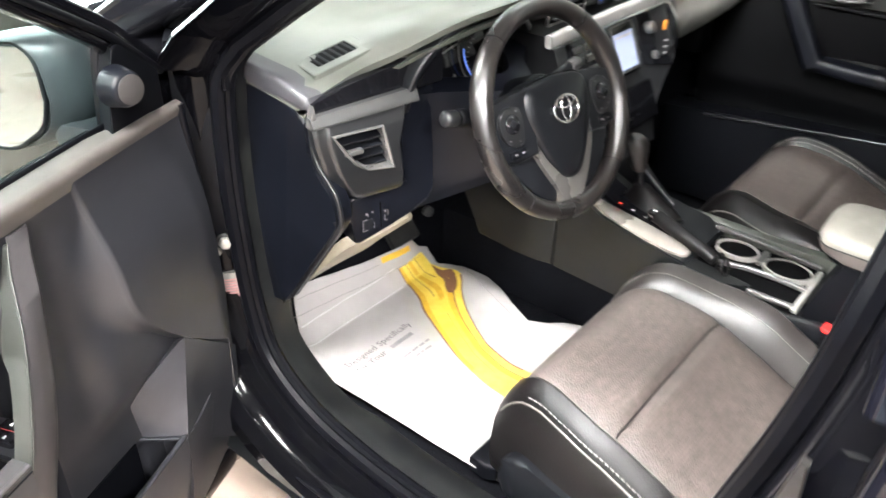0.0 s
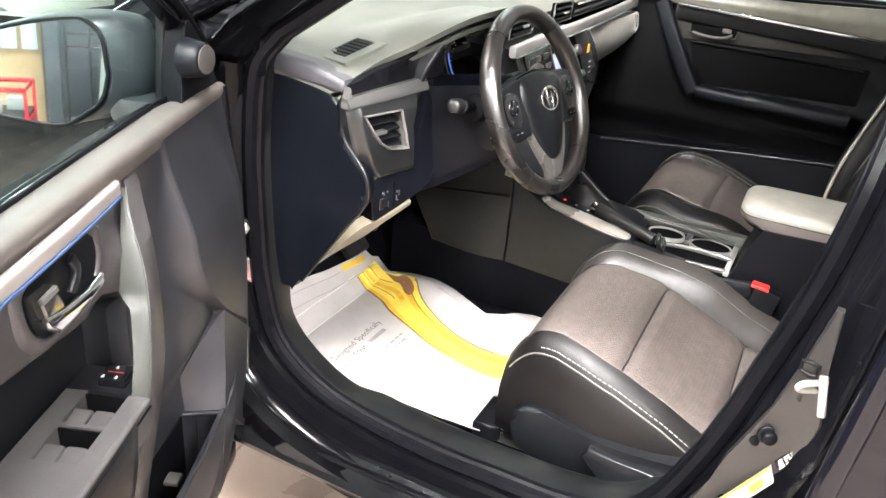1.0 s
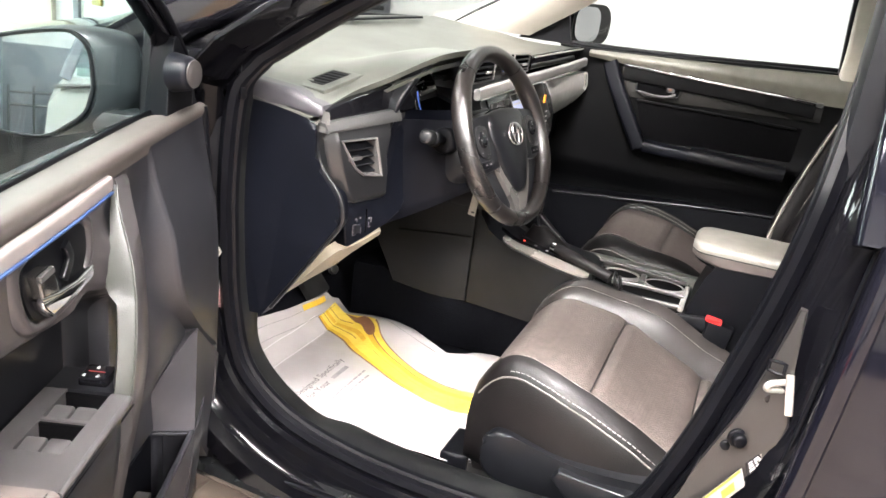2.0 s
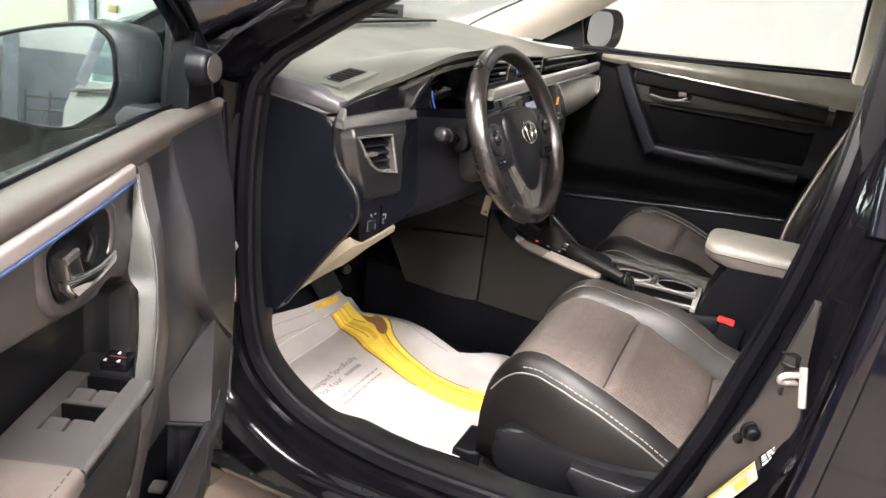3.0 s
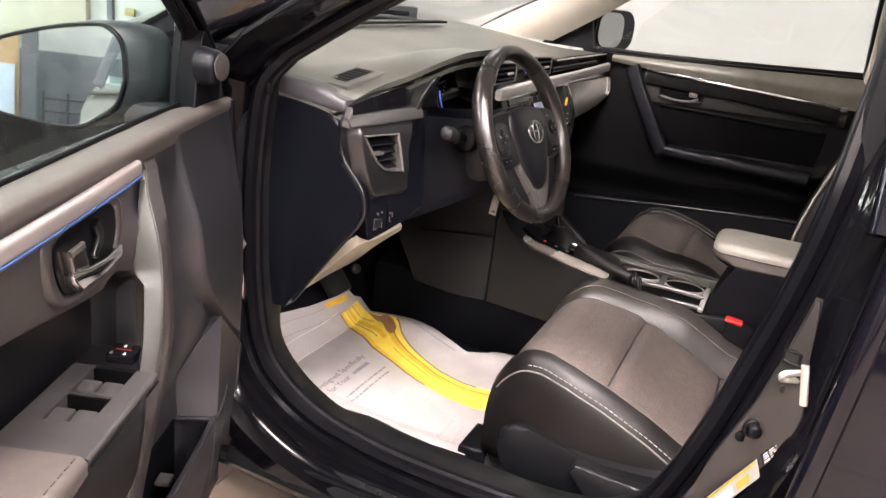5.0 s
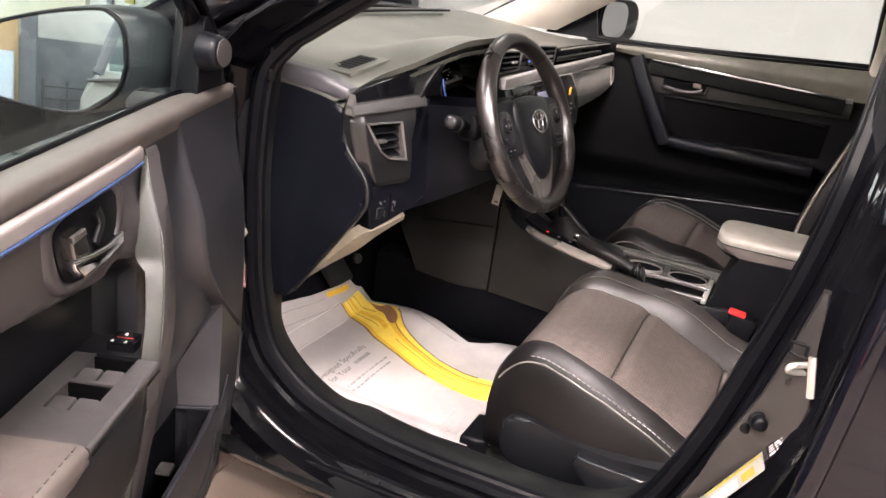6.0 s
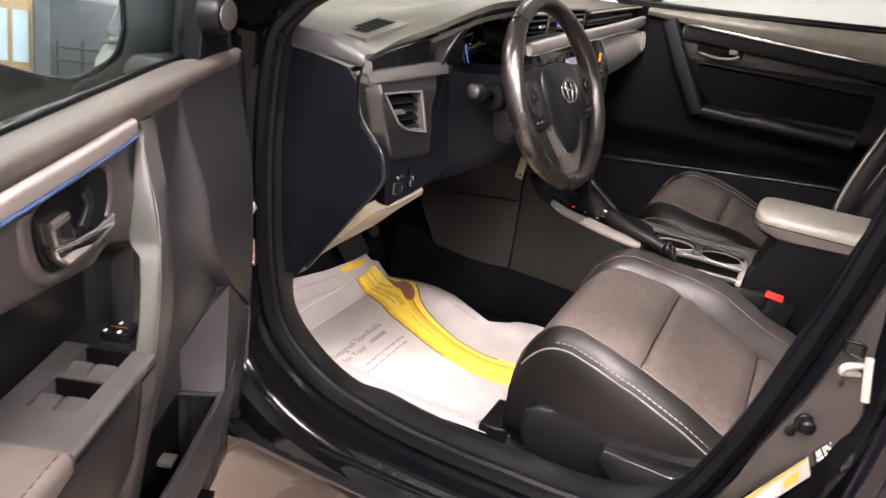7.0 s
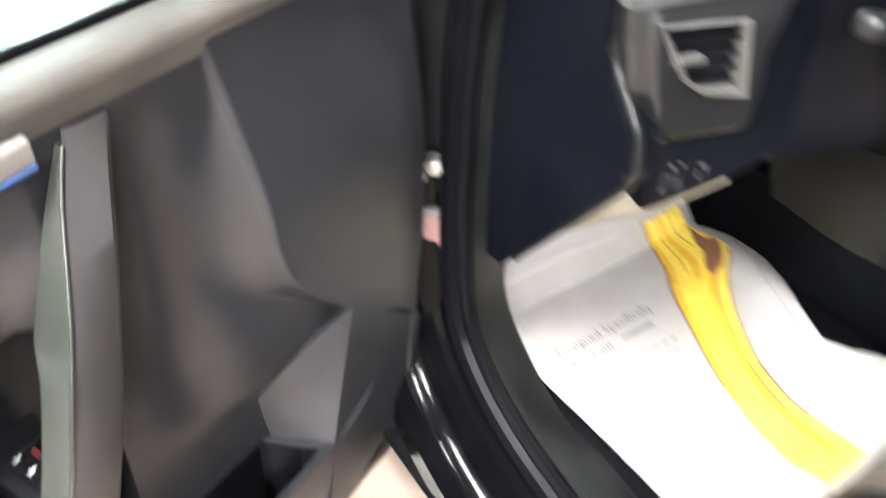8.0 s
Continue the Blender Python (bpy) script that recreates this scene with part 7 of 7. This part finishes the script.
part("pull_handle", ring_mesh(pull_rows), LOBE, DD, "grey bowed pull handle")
part("pull_face", slab(face_rows, face_back), PULL, DD, "lighter grey pull face")
part("pull_edge", tube([r[0] + V(0, 0.0006, 0) for r in face_rows], 0.0016, (0, 1, 0)), PULL, DD, "pale edge of the pull")
# armrest with switch panel
arms = []
for k in range(25):
    f = k / 24
    u = 0.478 + 0.562 * f ** 1.3
    tuck = 0.030 * (1 - smooth01((u - 0.478) / 0.04))
    sag = 0.03 * smooth01(f / 0.4)
    arms.append([V(u, w, z) for w, z in [(-0.055, 0.598), (0.030 - tuck, 0.598), (0.0645 - tuck, 0.598), (0.0665 - tuck, 0.636), (0.0685 - tuck, 0.639), (0.0702 - tuck, 0.634), (0.0695 - tuck, 0.61), (0.066 - tuck, 0.575), (0.058 - tuck * 0.8, 0.535 - sag), (0.044 - tuck * 0.6, 0.495 - sag), (0.022, 0.462 - sag), (-0.008, 0.444 - sag), (-0.055, 0.44 - sag)]])
part("armrest", ring_mesh(arms), PLASTIC, DD, "door armrest body")
padr = []
for k in range(12):
    f = k / 11
    u = 0.657 + 0.39 * f
    padr.append([V(u, 0.012 + a * (0.985 if k == 0 else 1), 0.632 + b * (0.9 if k == 0 else 1)) for a, b in rounded(0.118, 0.034, 0.012, 4)])
ap = part("armrest_pad", ring_mesh(padr), LEATHER_DOOR, DD, "padded armrest top")
for k in range(30):
    u = 0.664 + 0.0125 * k
    part("stitch", tube([(u, 0.061, 0.6485), (u + 0.007, 0.061, 0.6485)], 0.0008), LEATHER_GREY, ap)


def tray_bm(u0, u1, w0, w1, b=None):
    return box((u0 + u1) / 2, (w0 + w1) / 2, 0.619, u1 - u0, w1 - w0, 0.048, 0.0, None, b)


# switch panel: rails and crossbars round two open wells
part("switch_ramp", tray_bm(0.424, 0.473, -0.034, 0.046), INSERT, DD, "black front of the switch panel", smooth=False)
sb = tray_bm(0.533, 0.539, -0.008, 0.042)
sb = tray_bm(0.596, 0.655, -0.034, 0.066, sb)
sb = tray_bm(0.474, 0.596, 0.042, 0.0655, sb)
sb = tray_bm(0.474, 0.596, -0.034, -0.008, sb)
swp = part("switch_panel", sb, SWITCH_TOP, DD, "window switch panel", smooth=False)
part("panel_edge", tube(spline([(0.475, 0.064, 0.6395), (0.53, 0.065, 0.6395), (0.58, 0.0655, 0.6395), (0.655, 0.0665, 0.6395)], 12), 0.0042), SWITCH_TOP, DD)
part("panel_joint", tube([(0.475, 0.068, 0.632), (0.54, 0.0690, 0.632), (0.65, 0.0700, 0.632)], 0.0012), PLASTIC_DARK, DD)
for u0 in (0.477, 0.540):
    part("switch_well", box(u0 + 0.028, 0.017, 0.605, 0.057, 0.052, 0.020, 0), WELL, swp)
    part("well_wall", box(u0 + 0.0015, 0.017, 0.626, 0.003, 0.050, 0.030, 0), WELL, swp)
    for w0 in (0.0045, 0.0295):
        part("window_switch", box(u0 + 0.041, w0, 0.631, 0.026, 0.0235, 0.022, 0.004, Matrix.Rotation(radians(6), 4, "Y")), SWITCH_TOP, swp, "window switch")
lk = part("lock_switches", box(0.446, 0.015, 0.646, 0.034, 0.034, 0.016, 0.004), PIANO, DD, "gloss black lock switches")
for du, dw in ((0.457, 0.004), (0.457, 0.020), (0.437, 0.013)):
    part("white_symbol", box(du, dw, 0.6545, 0.0028, 0.0018, 0.001, 0), WHITE_MARK, lk)
    part("white_symbol", box(du + 0.0025, dw, 0.6545, 0.0010, 0.0035, 0.001, 0), WHITE_MARK, lk)
part("red_line", box(0.4475, 0.015, 0.6543, 0.0006, 0.020, 0.001, 0), DARK_RED, lk)
# map pocket: outer wall standing clear of the panel, with floor and ends
pw = []
for i in range(25):
    u = 0.195 + 0.83 * i / 24
    bow = 0.053 + 0.020 * math.sin(3.14 * i / 24)
    pw.append([V(u, bow - 0.03 * (1 - j / 6) ** 2, 0.235 + (0.178 + 0.02 * smooth01(i / 10)) * j / 6) for j in range(7)])
part("pocket_wall", slab(pw, [[p + V(0, -0.005, 0) for p in r] for r in pw]), POCKET, DD, "map pocket wall")
part("pocket_rim", tube([r[-1] + V(0, -0.003, 0.001) for r in pw], rounded(0.010, 0.007, 0.003), (0, 0, 1)), PLASTIC_DOOR, DD)
part("pocket_liner", prism([(0.255, 0.24), (0.255, 0.440), (0.44, 0.440), (1.03, 0.44), (1.03, 0.24)], lambda u, z, h: V(u, 0.0 + h, z), 0.0, 0.007, 0.0), PLASTIC_DARK, DD, "dark pocket lining")
part("pocket_floor", box(0.63, 0.02, 0.252, 0.80, 0.07, 0.012, 0.003), PLASTIC_DARK, DD)
eb = spline([(0.248, -0.010, 0.441), (0.252, -0.002, 0.488), (0.226, 0.016, 0.532), (0.150, 0.037, 0.568)], 10)
ea = [V(0.194, 0.054, 0.412).lerp(V(0.142, 0.041, 0.571), j / 10) for j in range(11)]
endw = [[b_.lerp(a_, i / 6) for i in range(7)] for a_, b_ in zip(ea, eb)]
part("pocket_end", slab(endw, [[p + V(-0.025, -0.01, 0) for p in r] for r in endw]), POCKET, DD, "curved pocket end")
part("pocket_edge", tube([(0.250, -0.010, 0.439), (0.224, 0.02, 0.426), (0.196, 0.053, 0.412)], rounded(0.010, 0.006, 0.002)), PLASTIC_DOOR, DD)
flank = [[V(0.015, 0.041, 0.46).lerp(V(0.142, 0.041, 0.571), i / 10).lerp(V(0.016, 0.028, 0.235).lerp(V(0.194, 0.054, 0.412), i / 10), j / 8) for i in range(11)] for j in range(9)]
part("lower_flank", slab(flank, [[p + V(0, -0.03, 0) for p in r] for r in flank]), PLASTIC_DOOR, DD, "lower front flank of the trim")
lowf = [[V(0.015 + 0.18 * i / 10, 0.028 + 0.025 * smooth01(i / 9) - 0.02 * (1 - j / 8) ** 2, 0.225 + (0.185 + 0.03 * (1 - i / 10)) * j / 8) for i in range(11)] for j in range(9)]
part("lower_trim", slab(lowf, [[V(p.x, -0.03, p.z) for p in r] for r in lowf]), PLASTIC_DOOR, DD, "lower trim corner")
part("pocket_hook", box(0.335, 0.022, 0.388, 0.024, 0.022, 0.008, 0.003), SILVER_DARK, DD, "small grey pocket hook")


# door mirror
def mirror_line(grow, du):
    """Outline of the mirror, rounder at its outer end and deeper towards the car."""
    line = [(-0.100 - du, 0.930), (-0.106 - du, 0.985), (-0.128 - du, 1.008), (-0.165, 1.010), (-0.24, 0.995), (-0.32, 0.968), (-0.365, 0.935), (-0.372, 0.895), (-0.34, 0.865), (-0.27, 0.850), (-0.19, 0.847), (-0.140 - du, 0.868), (-0.112 - du, 0.892)]
    cw_, cz_ = -0.23, 0.93
    return [(cw_ + (p.x - cw_) * grow, cz_ + (p.z - cz_) * grow) for p in spline([(a, 0, b) for a, b in line] + [(line[0][0], 0, line[0][1])], 52)[:-1]]


mr = part("door_mirror", ring_mesh([[V(u + 0.10 * max(0, -0.23 - w) * 0.3, w + 0.03 * (1 - k), z) for w, z in mirror_line(g, d)] for u, g, d, k in ((0.02, 0.50, 0, 1.0), (0.03, 0.78, -0.020, 1.0), (0.050, 0.95, -0.034, 1.0), (0.080, 1.0, -0.036, 1.0), (0.108, 1.0, -0.024, 1.0), (0.128, 0.99, -0.004, 1.0), (0.134, 0.975, 0.006, 1.0), (0.129, 0.955, 0.010, 1.0))], True, True), MIRROR_SHELL, DD, "black door mirror housing")
part("mirror_glass", prism([(w, z) for w, z in mirror_line(0.925, 0.010)], lambda w, z, h: V(0.1335 + h - 0.02 * (w + 0.23) - 0.06 * (z - 0.93), w, z), 0, 0.003, 0), MIRROR, mr, "mirror glass")
part("glass_rim", tube([V(0.1345 - 0.02 * (w + 0.23) - 0.06 * (z - 0.93), w, z) for w, z in mirror_line(0.94, 0.010)], 0.0035, (1, 0, 0), True), PLASTIC_DARK, mr)
part("mirror_foot", box(0.10, -0.075, 0.878, 0.06, 0.10, 0.040, 0.014), MIRROR_SHELL, mr)

# ---- pedals and paper mat ----
PE = thing("brake_pedal", "black rubber foot rest pedal", "pedal", (-0.13, 0.93, 0.30))
tilt = Matrix.Rotation(radians(-40), 4, "X")
part("pad", box(-0.165, 0.905, 0.338, 0.095, 0.02, 0.075, 0.008, tilt), STEEL_DARK, PE, "grey rubber pedal pad")
for k in range(6):
    for j in range(4):
        part("rib", box(-0.202 + 0.015 * k, 0.890 + 0.0098 * j, 0.321 + 0.0117 * j, 0.008, 0.008, 0.007, 0.002, tilt), RUBBER, PE)
part("bolt_cap", disc((-0.052, 0.91, 0.342), (-0.4, -0.8, 0.3), 0.014, 0.012, 0.004), STEEL_DARK, PE)
part("arm", tube([(-0.155, 0.92, 0.35), (-0.12, 1.0, 0.46), (-0.12, 1.05, 0.60)], 0.009), STEEL_DARK, PE)

MAT = thing("paper_floor_mat", "white paper floor mat with yellow graphic and grey print", "floor mat", (-0.36, 0.6, 0.235))


def mat_z(x, y):
    z = 0.250 + 0.014 * smooth01((y - 0.45) / 0.3) + 1.6 * max(0, y - 0.80) ** 1.2
    z += 0.012 * math.exp(-((x + 0.15 + 0.05 * (y - 0.6)) / 0.035) ** 2) * smooth01((y - 0.35) / 0.1)
    z += 0.008 * math.sin(14 * x + 5 * y) * smooth01((x + 0.36) / 0.2) * smooth01((0.75 - abs(y - 0.62) * 2))
    z += 0.012 * smooth01((-0.54 - x) / 0.05)
    z += 0.0015 * noise.noise(V(x * 18, y * 18, 0)) + 0.005 * noise.noise(V(x * 6, y * 6, 3)) + 0.0025 * abs(noise.noise(V(x * 9 + 4 * y, y * 3, 7)))
    return z


CREASES = [((-0.56, 0.853), (-0.252, 0.8335)), ((-0.252, 0.8335), (-0.175, 0.827)), ((-0.53, 0.874), (-0.29, 0.8555)), ((-0.115, 0.738), (-0.156, 0.644)), ((-0.156, 0.644), (-0.185, 0.53))]


def mat_edge_in(y):
    """Right-hand edge of the sheet, towards the console."""
    return lerp_table([(0.32, -0.10), (0.406, -0.107), (0.457, -0.155), (0.504, -0.175), (0.569, -0.153), (0.62, -0.125), (0.667, -0.107), (0.747, -0.106), (0.775, -0.125), (0.79, -0.149), (0.813, -0.142), (0.8375, -0.140), (0.8425, -0.166), (0.857, -0.171), (0.88, -0.176)], y)


def mat_edge_out(y):
    return lerp_table([(0.30, -0.600), (0.49, -0.602), (0.62, -0.612), (0.72, -0.616), (0.78, -0.600), (0.84, -0.560), (0.90, -0.52)], y)


def mat_at(s, y, h=0.0):
    x = mat_edge_out(y) + (mat_edge_in(y) - mat_edge_out(y)) * s
    return V(x, y, mat_z(x, y) + h)


mys = [0.328 + 0.547 * j / 110 for j in range(111)]
sheet = [[mat_at(i / 50, y - 0.036 * (i / 50 - 0.5) * smooth01((y - 0.6) / 0.27), 0.0) for i in range(51)] for y in mys]
part("sheet", slab(sheet, [[p - V(0, 0, 0.0015) for p in r] for r in sheet]), PAPER, MAT, "creased white paper")


def on_mat(x, y, h):
    return V(x, y, mat_z(x, y) + h)


# shade in the paper's creases, drawn as thin grey lines
for (ax, ay), (bx, by) in CREASES:
    part("crease", tube([on_mat(ax + (bx - ax) * k / 14, ay + (by - ay) * k / 14, 0.0006) for k in range(15)], 0.0007), INK_SOFT, MAT, "thin grey line for a fold's shade")


# the yellow ribbon: left edge, right edge by distance along the sheet
RIB = [(0.340, -0.392, -0.304), (0.389, -0.408, -0.308), (0.456, -0.402, -0.314), (0.53, -0.383, -0.298), (0.59, -0.360, -0.262), (0.64, -0.338, -0.228), (0.679, -0.318, -0.195), (0.71, -0.303, -0.155), (0.738, -0.279, -0.145), (0.762, -0.270, -0.158), (0.786, -0.258, -0.166), (0.823, -0.250, -0.165), (0.840, -0.250, -0.172)]


def rib(y, s):
    l_ = eased_table([(r[0], r[1]) for r in RIB], y, 0.014)
    r_ = eased_table([(r[0], r[2]) for r in RIB], y, 0.010)
    return l_ + (r_ - l_) * s


def ribbon(s0, s1, y0_, y1_, h, n=40, m=8):
    rows = [[on_mat(rib(y, s0 + (s1 - s0) * i / m), y, h) for i in range(m + 1)] for y in [y0_ + (y1_ - y0_) * j / n for j in range(n + 1)]]
    return slab(rows, [[p - V(0, 0, 0.0006) for p in r] for r in rows])


part("yellow_ribbon", ribbon(0.0, 1.0, 0.340, 0.831, 0.0012, 70), YELLOW, MAT, "printed yellow ribbon")
part("brown_edge", ribbon(-0.01, 0.030, 0.52, 0.831, 0.0018), BROWN, MAT)
part("brown_edge", ribbon(0.955, 1.0, 0.42, 0.715, 0.0018), BROWN, MAT)
part("brown_line", ribbon(0.74, 0.775, 0.36, 0.70, 0.0018), BROWN, MAT)
# shading of the ribbon's folds, painted on as deeper yellow bands
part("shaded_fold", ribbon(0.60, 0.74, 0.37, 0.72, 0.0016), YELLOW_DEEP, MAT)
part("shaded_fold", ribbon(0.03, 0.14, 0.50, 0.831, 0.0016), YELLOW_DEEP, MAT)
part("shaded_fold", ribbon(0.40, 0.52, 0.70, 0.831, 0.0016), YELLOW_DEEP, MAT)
part("brown_line", ribbon(0.46, 0.472, 0.46, 0.66, 0.0018, 30, 2), BROWN, MAT)
part("brown_line", ribbon(0.30, 0.315, 0.72, 0.831, 0.0018, 20, 3), BROWN, MAT)
part("brown_line", ribbon(0.66, 0.675, 0.76, 0.831, 0.0018, 20, 3), BROWN, MAT)
spot = [(p.x, p.y) for p in spline([(-0.169, 0.796, 0), (-0.170, 0.762, 0), (-0.154, 0.749, 0), (-0.161, 0.730, 0), (-0.184, 0.703, 0), (-0.206, 0.694, 0), (-0.217, 0.701, 0), (-0.211, 0.716, 0), (-0.191, 0.739, 0), (-0.187, 0.761, 0), (-0.169, 0.796, 0)], 40)[:-1]]
part("brown_spot", prism(spot, lambda a, b, h: on_mat(a, b, h), 0.0016, 0.0024, 0), BROWN, MAT)
tab = [[on_mat(-0.282 + 0.090 * i / 8 + 0.002 * j, 0.8535 - 0.009 * i / 8 + 0.0045 * j, 0.0016) for i in range(9)] for j in range(3)]
part("yellow_tab", slab(tab, [[p - V(0, 0, 0.0006) for p in r] for r in tab]), YELLOW_DEEP, MAT)


def print_at(ox, oy):
    return lambda a, b: on_mat(ox + a, oy + b, 0.0022)


part("lettering", text_mesh("Designed Specifically", 0.0235, print_at(-0.560, 0.689)), INK, MAT, "grey printed words", smooth=False)
part("lettering", text_mesh("for Your", 0.0235, print_at(-0.553, 0.662)), INK, MAT, "grey printed words", smooth=False)


def bar(x0_, x1_, yb, hgt, m, nm="print_bar"):
    rows = [[on_mat(x0_ + (x1_ - x0_) * i / 6, yb + hgt * j, 0.0022) for i in range(7)] for j in (0, 1)]
    part(nm, slab(rows, [[p - V(0, 0, 0.0006) for p in r] for r in rows]), m, MAT)


bar(-0.452, -0.386, 0.664, 0.010, INK_SOFT)
# rows of small print, word by word
for row, (xa, xb, yb) in enumerate(((-0.548, -0.372, 0.626), (-0.560, -0.374, 0.609), (-0.590, -0.480, 0.402), (-0.588, -0.500, 0.388), (-0.580, -0.486, 0.374), (-0.586, -0.510, 0.360))):
    xw = xa
    for k in range(12):
        wl_ = 0.008 + 0.016 * ((k * 7 + row * 5) % 9) / 9
        if xw + wl_ > xb:
            break
        bar(xw, xw + wl_, yb, 0.0045 if row < 2 else 0.003, INK_SOFT if row < 2 else INK_FAINT)
        xw += wl_ + 0.0045
for yy in (0.800, 0.835):
    rows = [[mat_at(0.02 + 0.7 * i / 30, yy, 0.001) for i in range(31)], [mat_at(0.02 + 0.7 * i / 30, yy + 0.0015, 0.001) for i in range(31)]]
    part("fold_line", slab(rows, [[p - V(0, 0, 0.0005) for p in r] for r in rows]), INK_PALE, MAT)

# ---- floor tiles, near the open door first ----
tile_me = None
tiles = []
for ix in range(-4, 3):
    for iy in range(-2, 4):
        tiles.append((-0.79 + 0.6 * ix, 0.62 + 0.6 * iy))
tb_ = box(0, 0, 0, 0.594, 0.594, 0.012, 0.002, seg=1)
for f in tb_.faces:
    f.smooth = False
tile_me = bpy.data.meshes.new("tile")
tb_.to_mesh(tile_me)
tb_.free()
tile_me.materials.append(TILE)
for tx, ty in tiles:
    o = new("tile", tile_me)
    o.location = (tx, ty, GROUND - 0.006)
    o.parent = floor
rest = bmesh.new()
for ix in range(-9, 7):
    for iy in range(-11, 12):
        if not (-4 <= ix <= 2 and -2 <= iy <= 3):
            cx_, cy_ = -0.79 + 0.6 * ix, 0.62 + 0.6 * iy
            if x0 + 0.3 < cx_ < x1 - 0.3 and y0 + 0.3 < cy_ < y1 - 0.3:
                vs = [rest.verts.new((cx_ + sx * 0.297, cy_ + sy * 0.297, GROUND)) for sx, sy in ((-1, -1), (1, -1), (1, 1), (-1, 1))]
                rest.faces.new(vs)
far = part("far_tiles", rest, TILE, floor, smooth=False)
far["kind"] = "stuff"
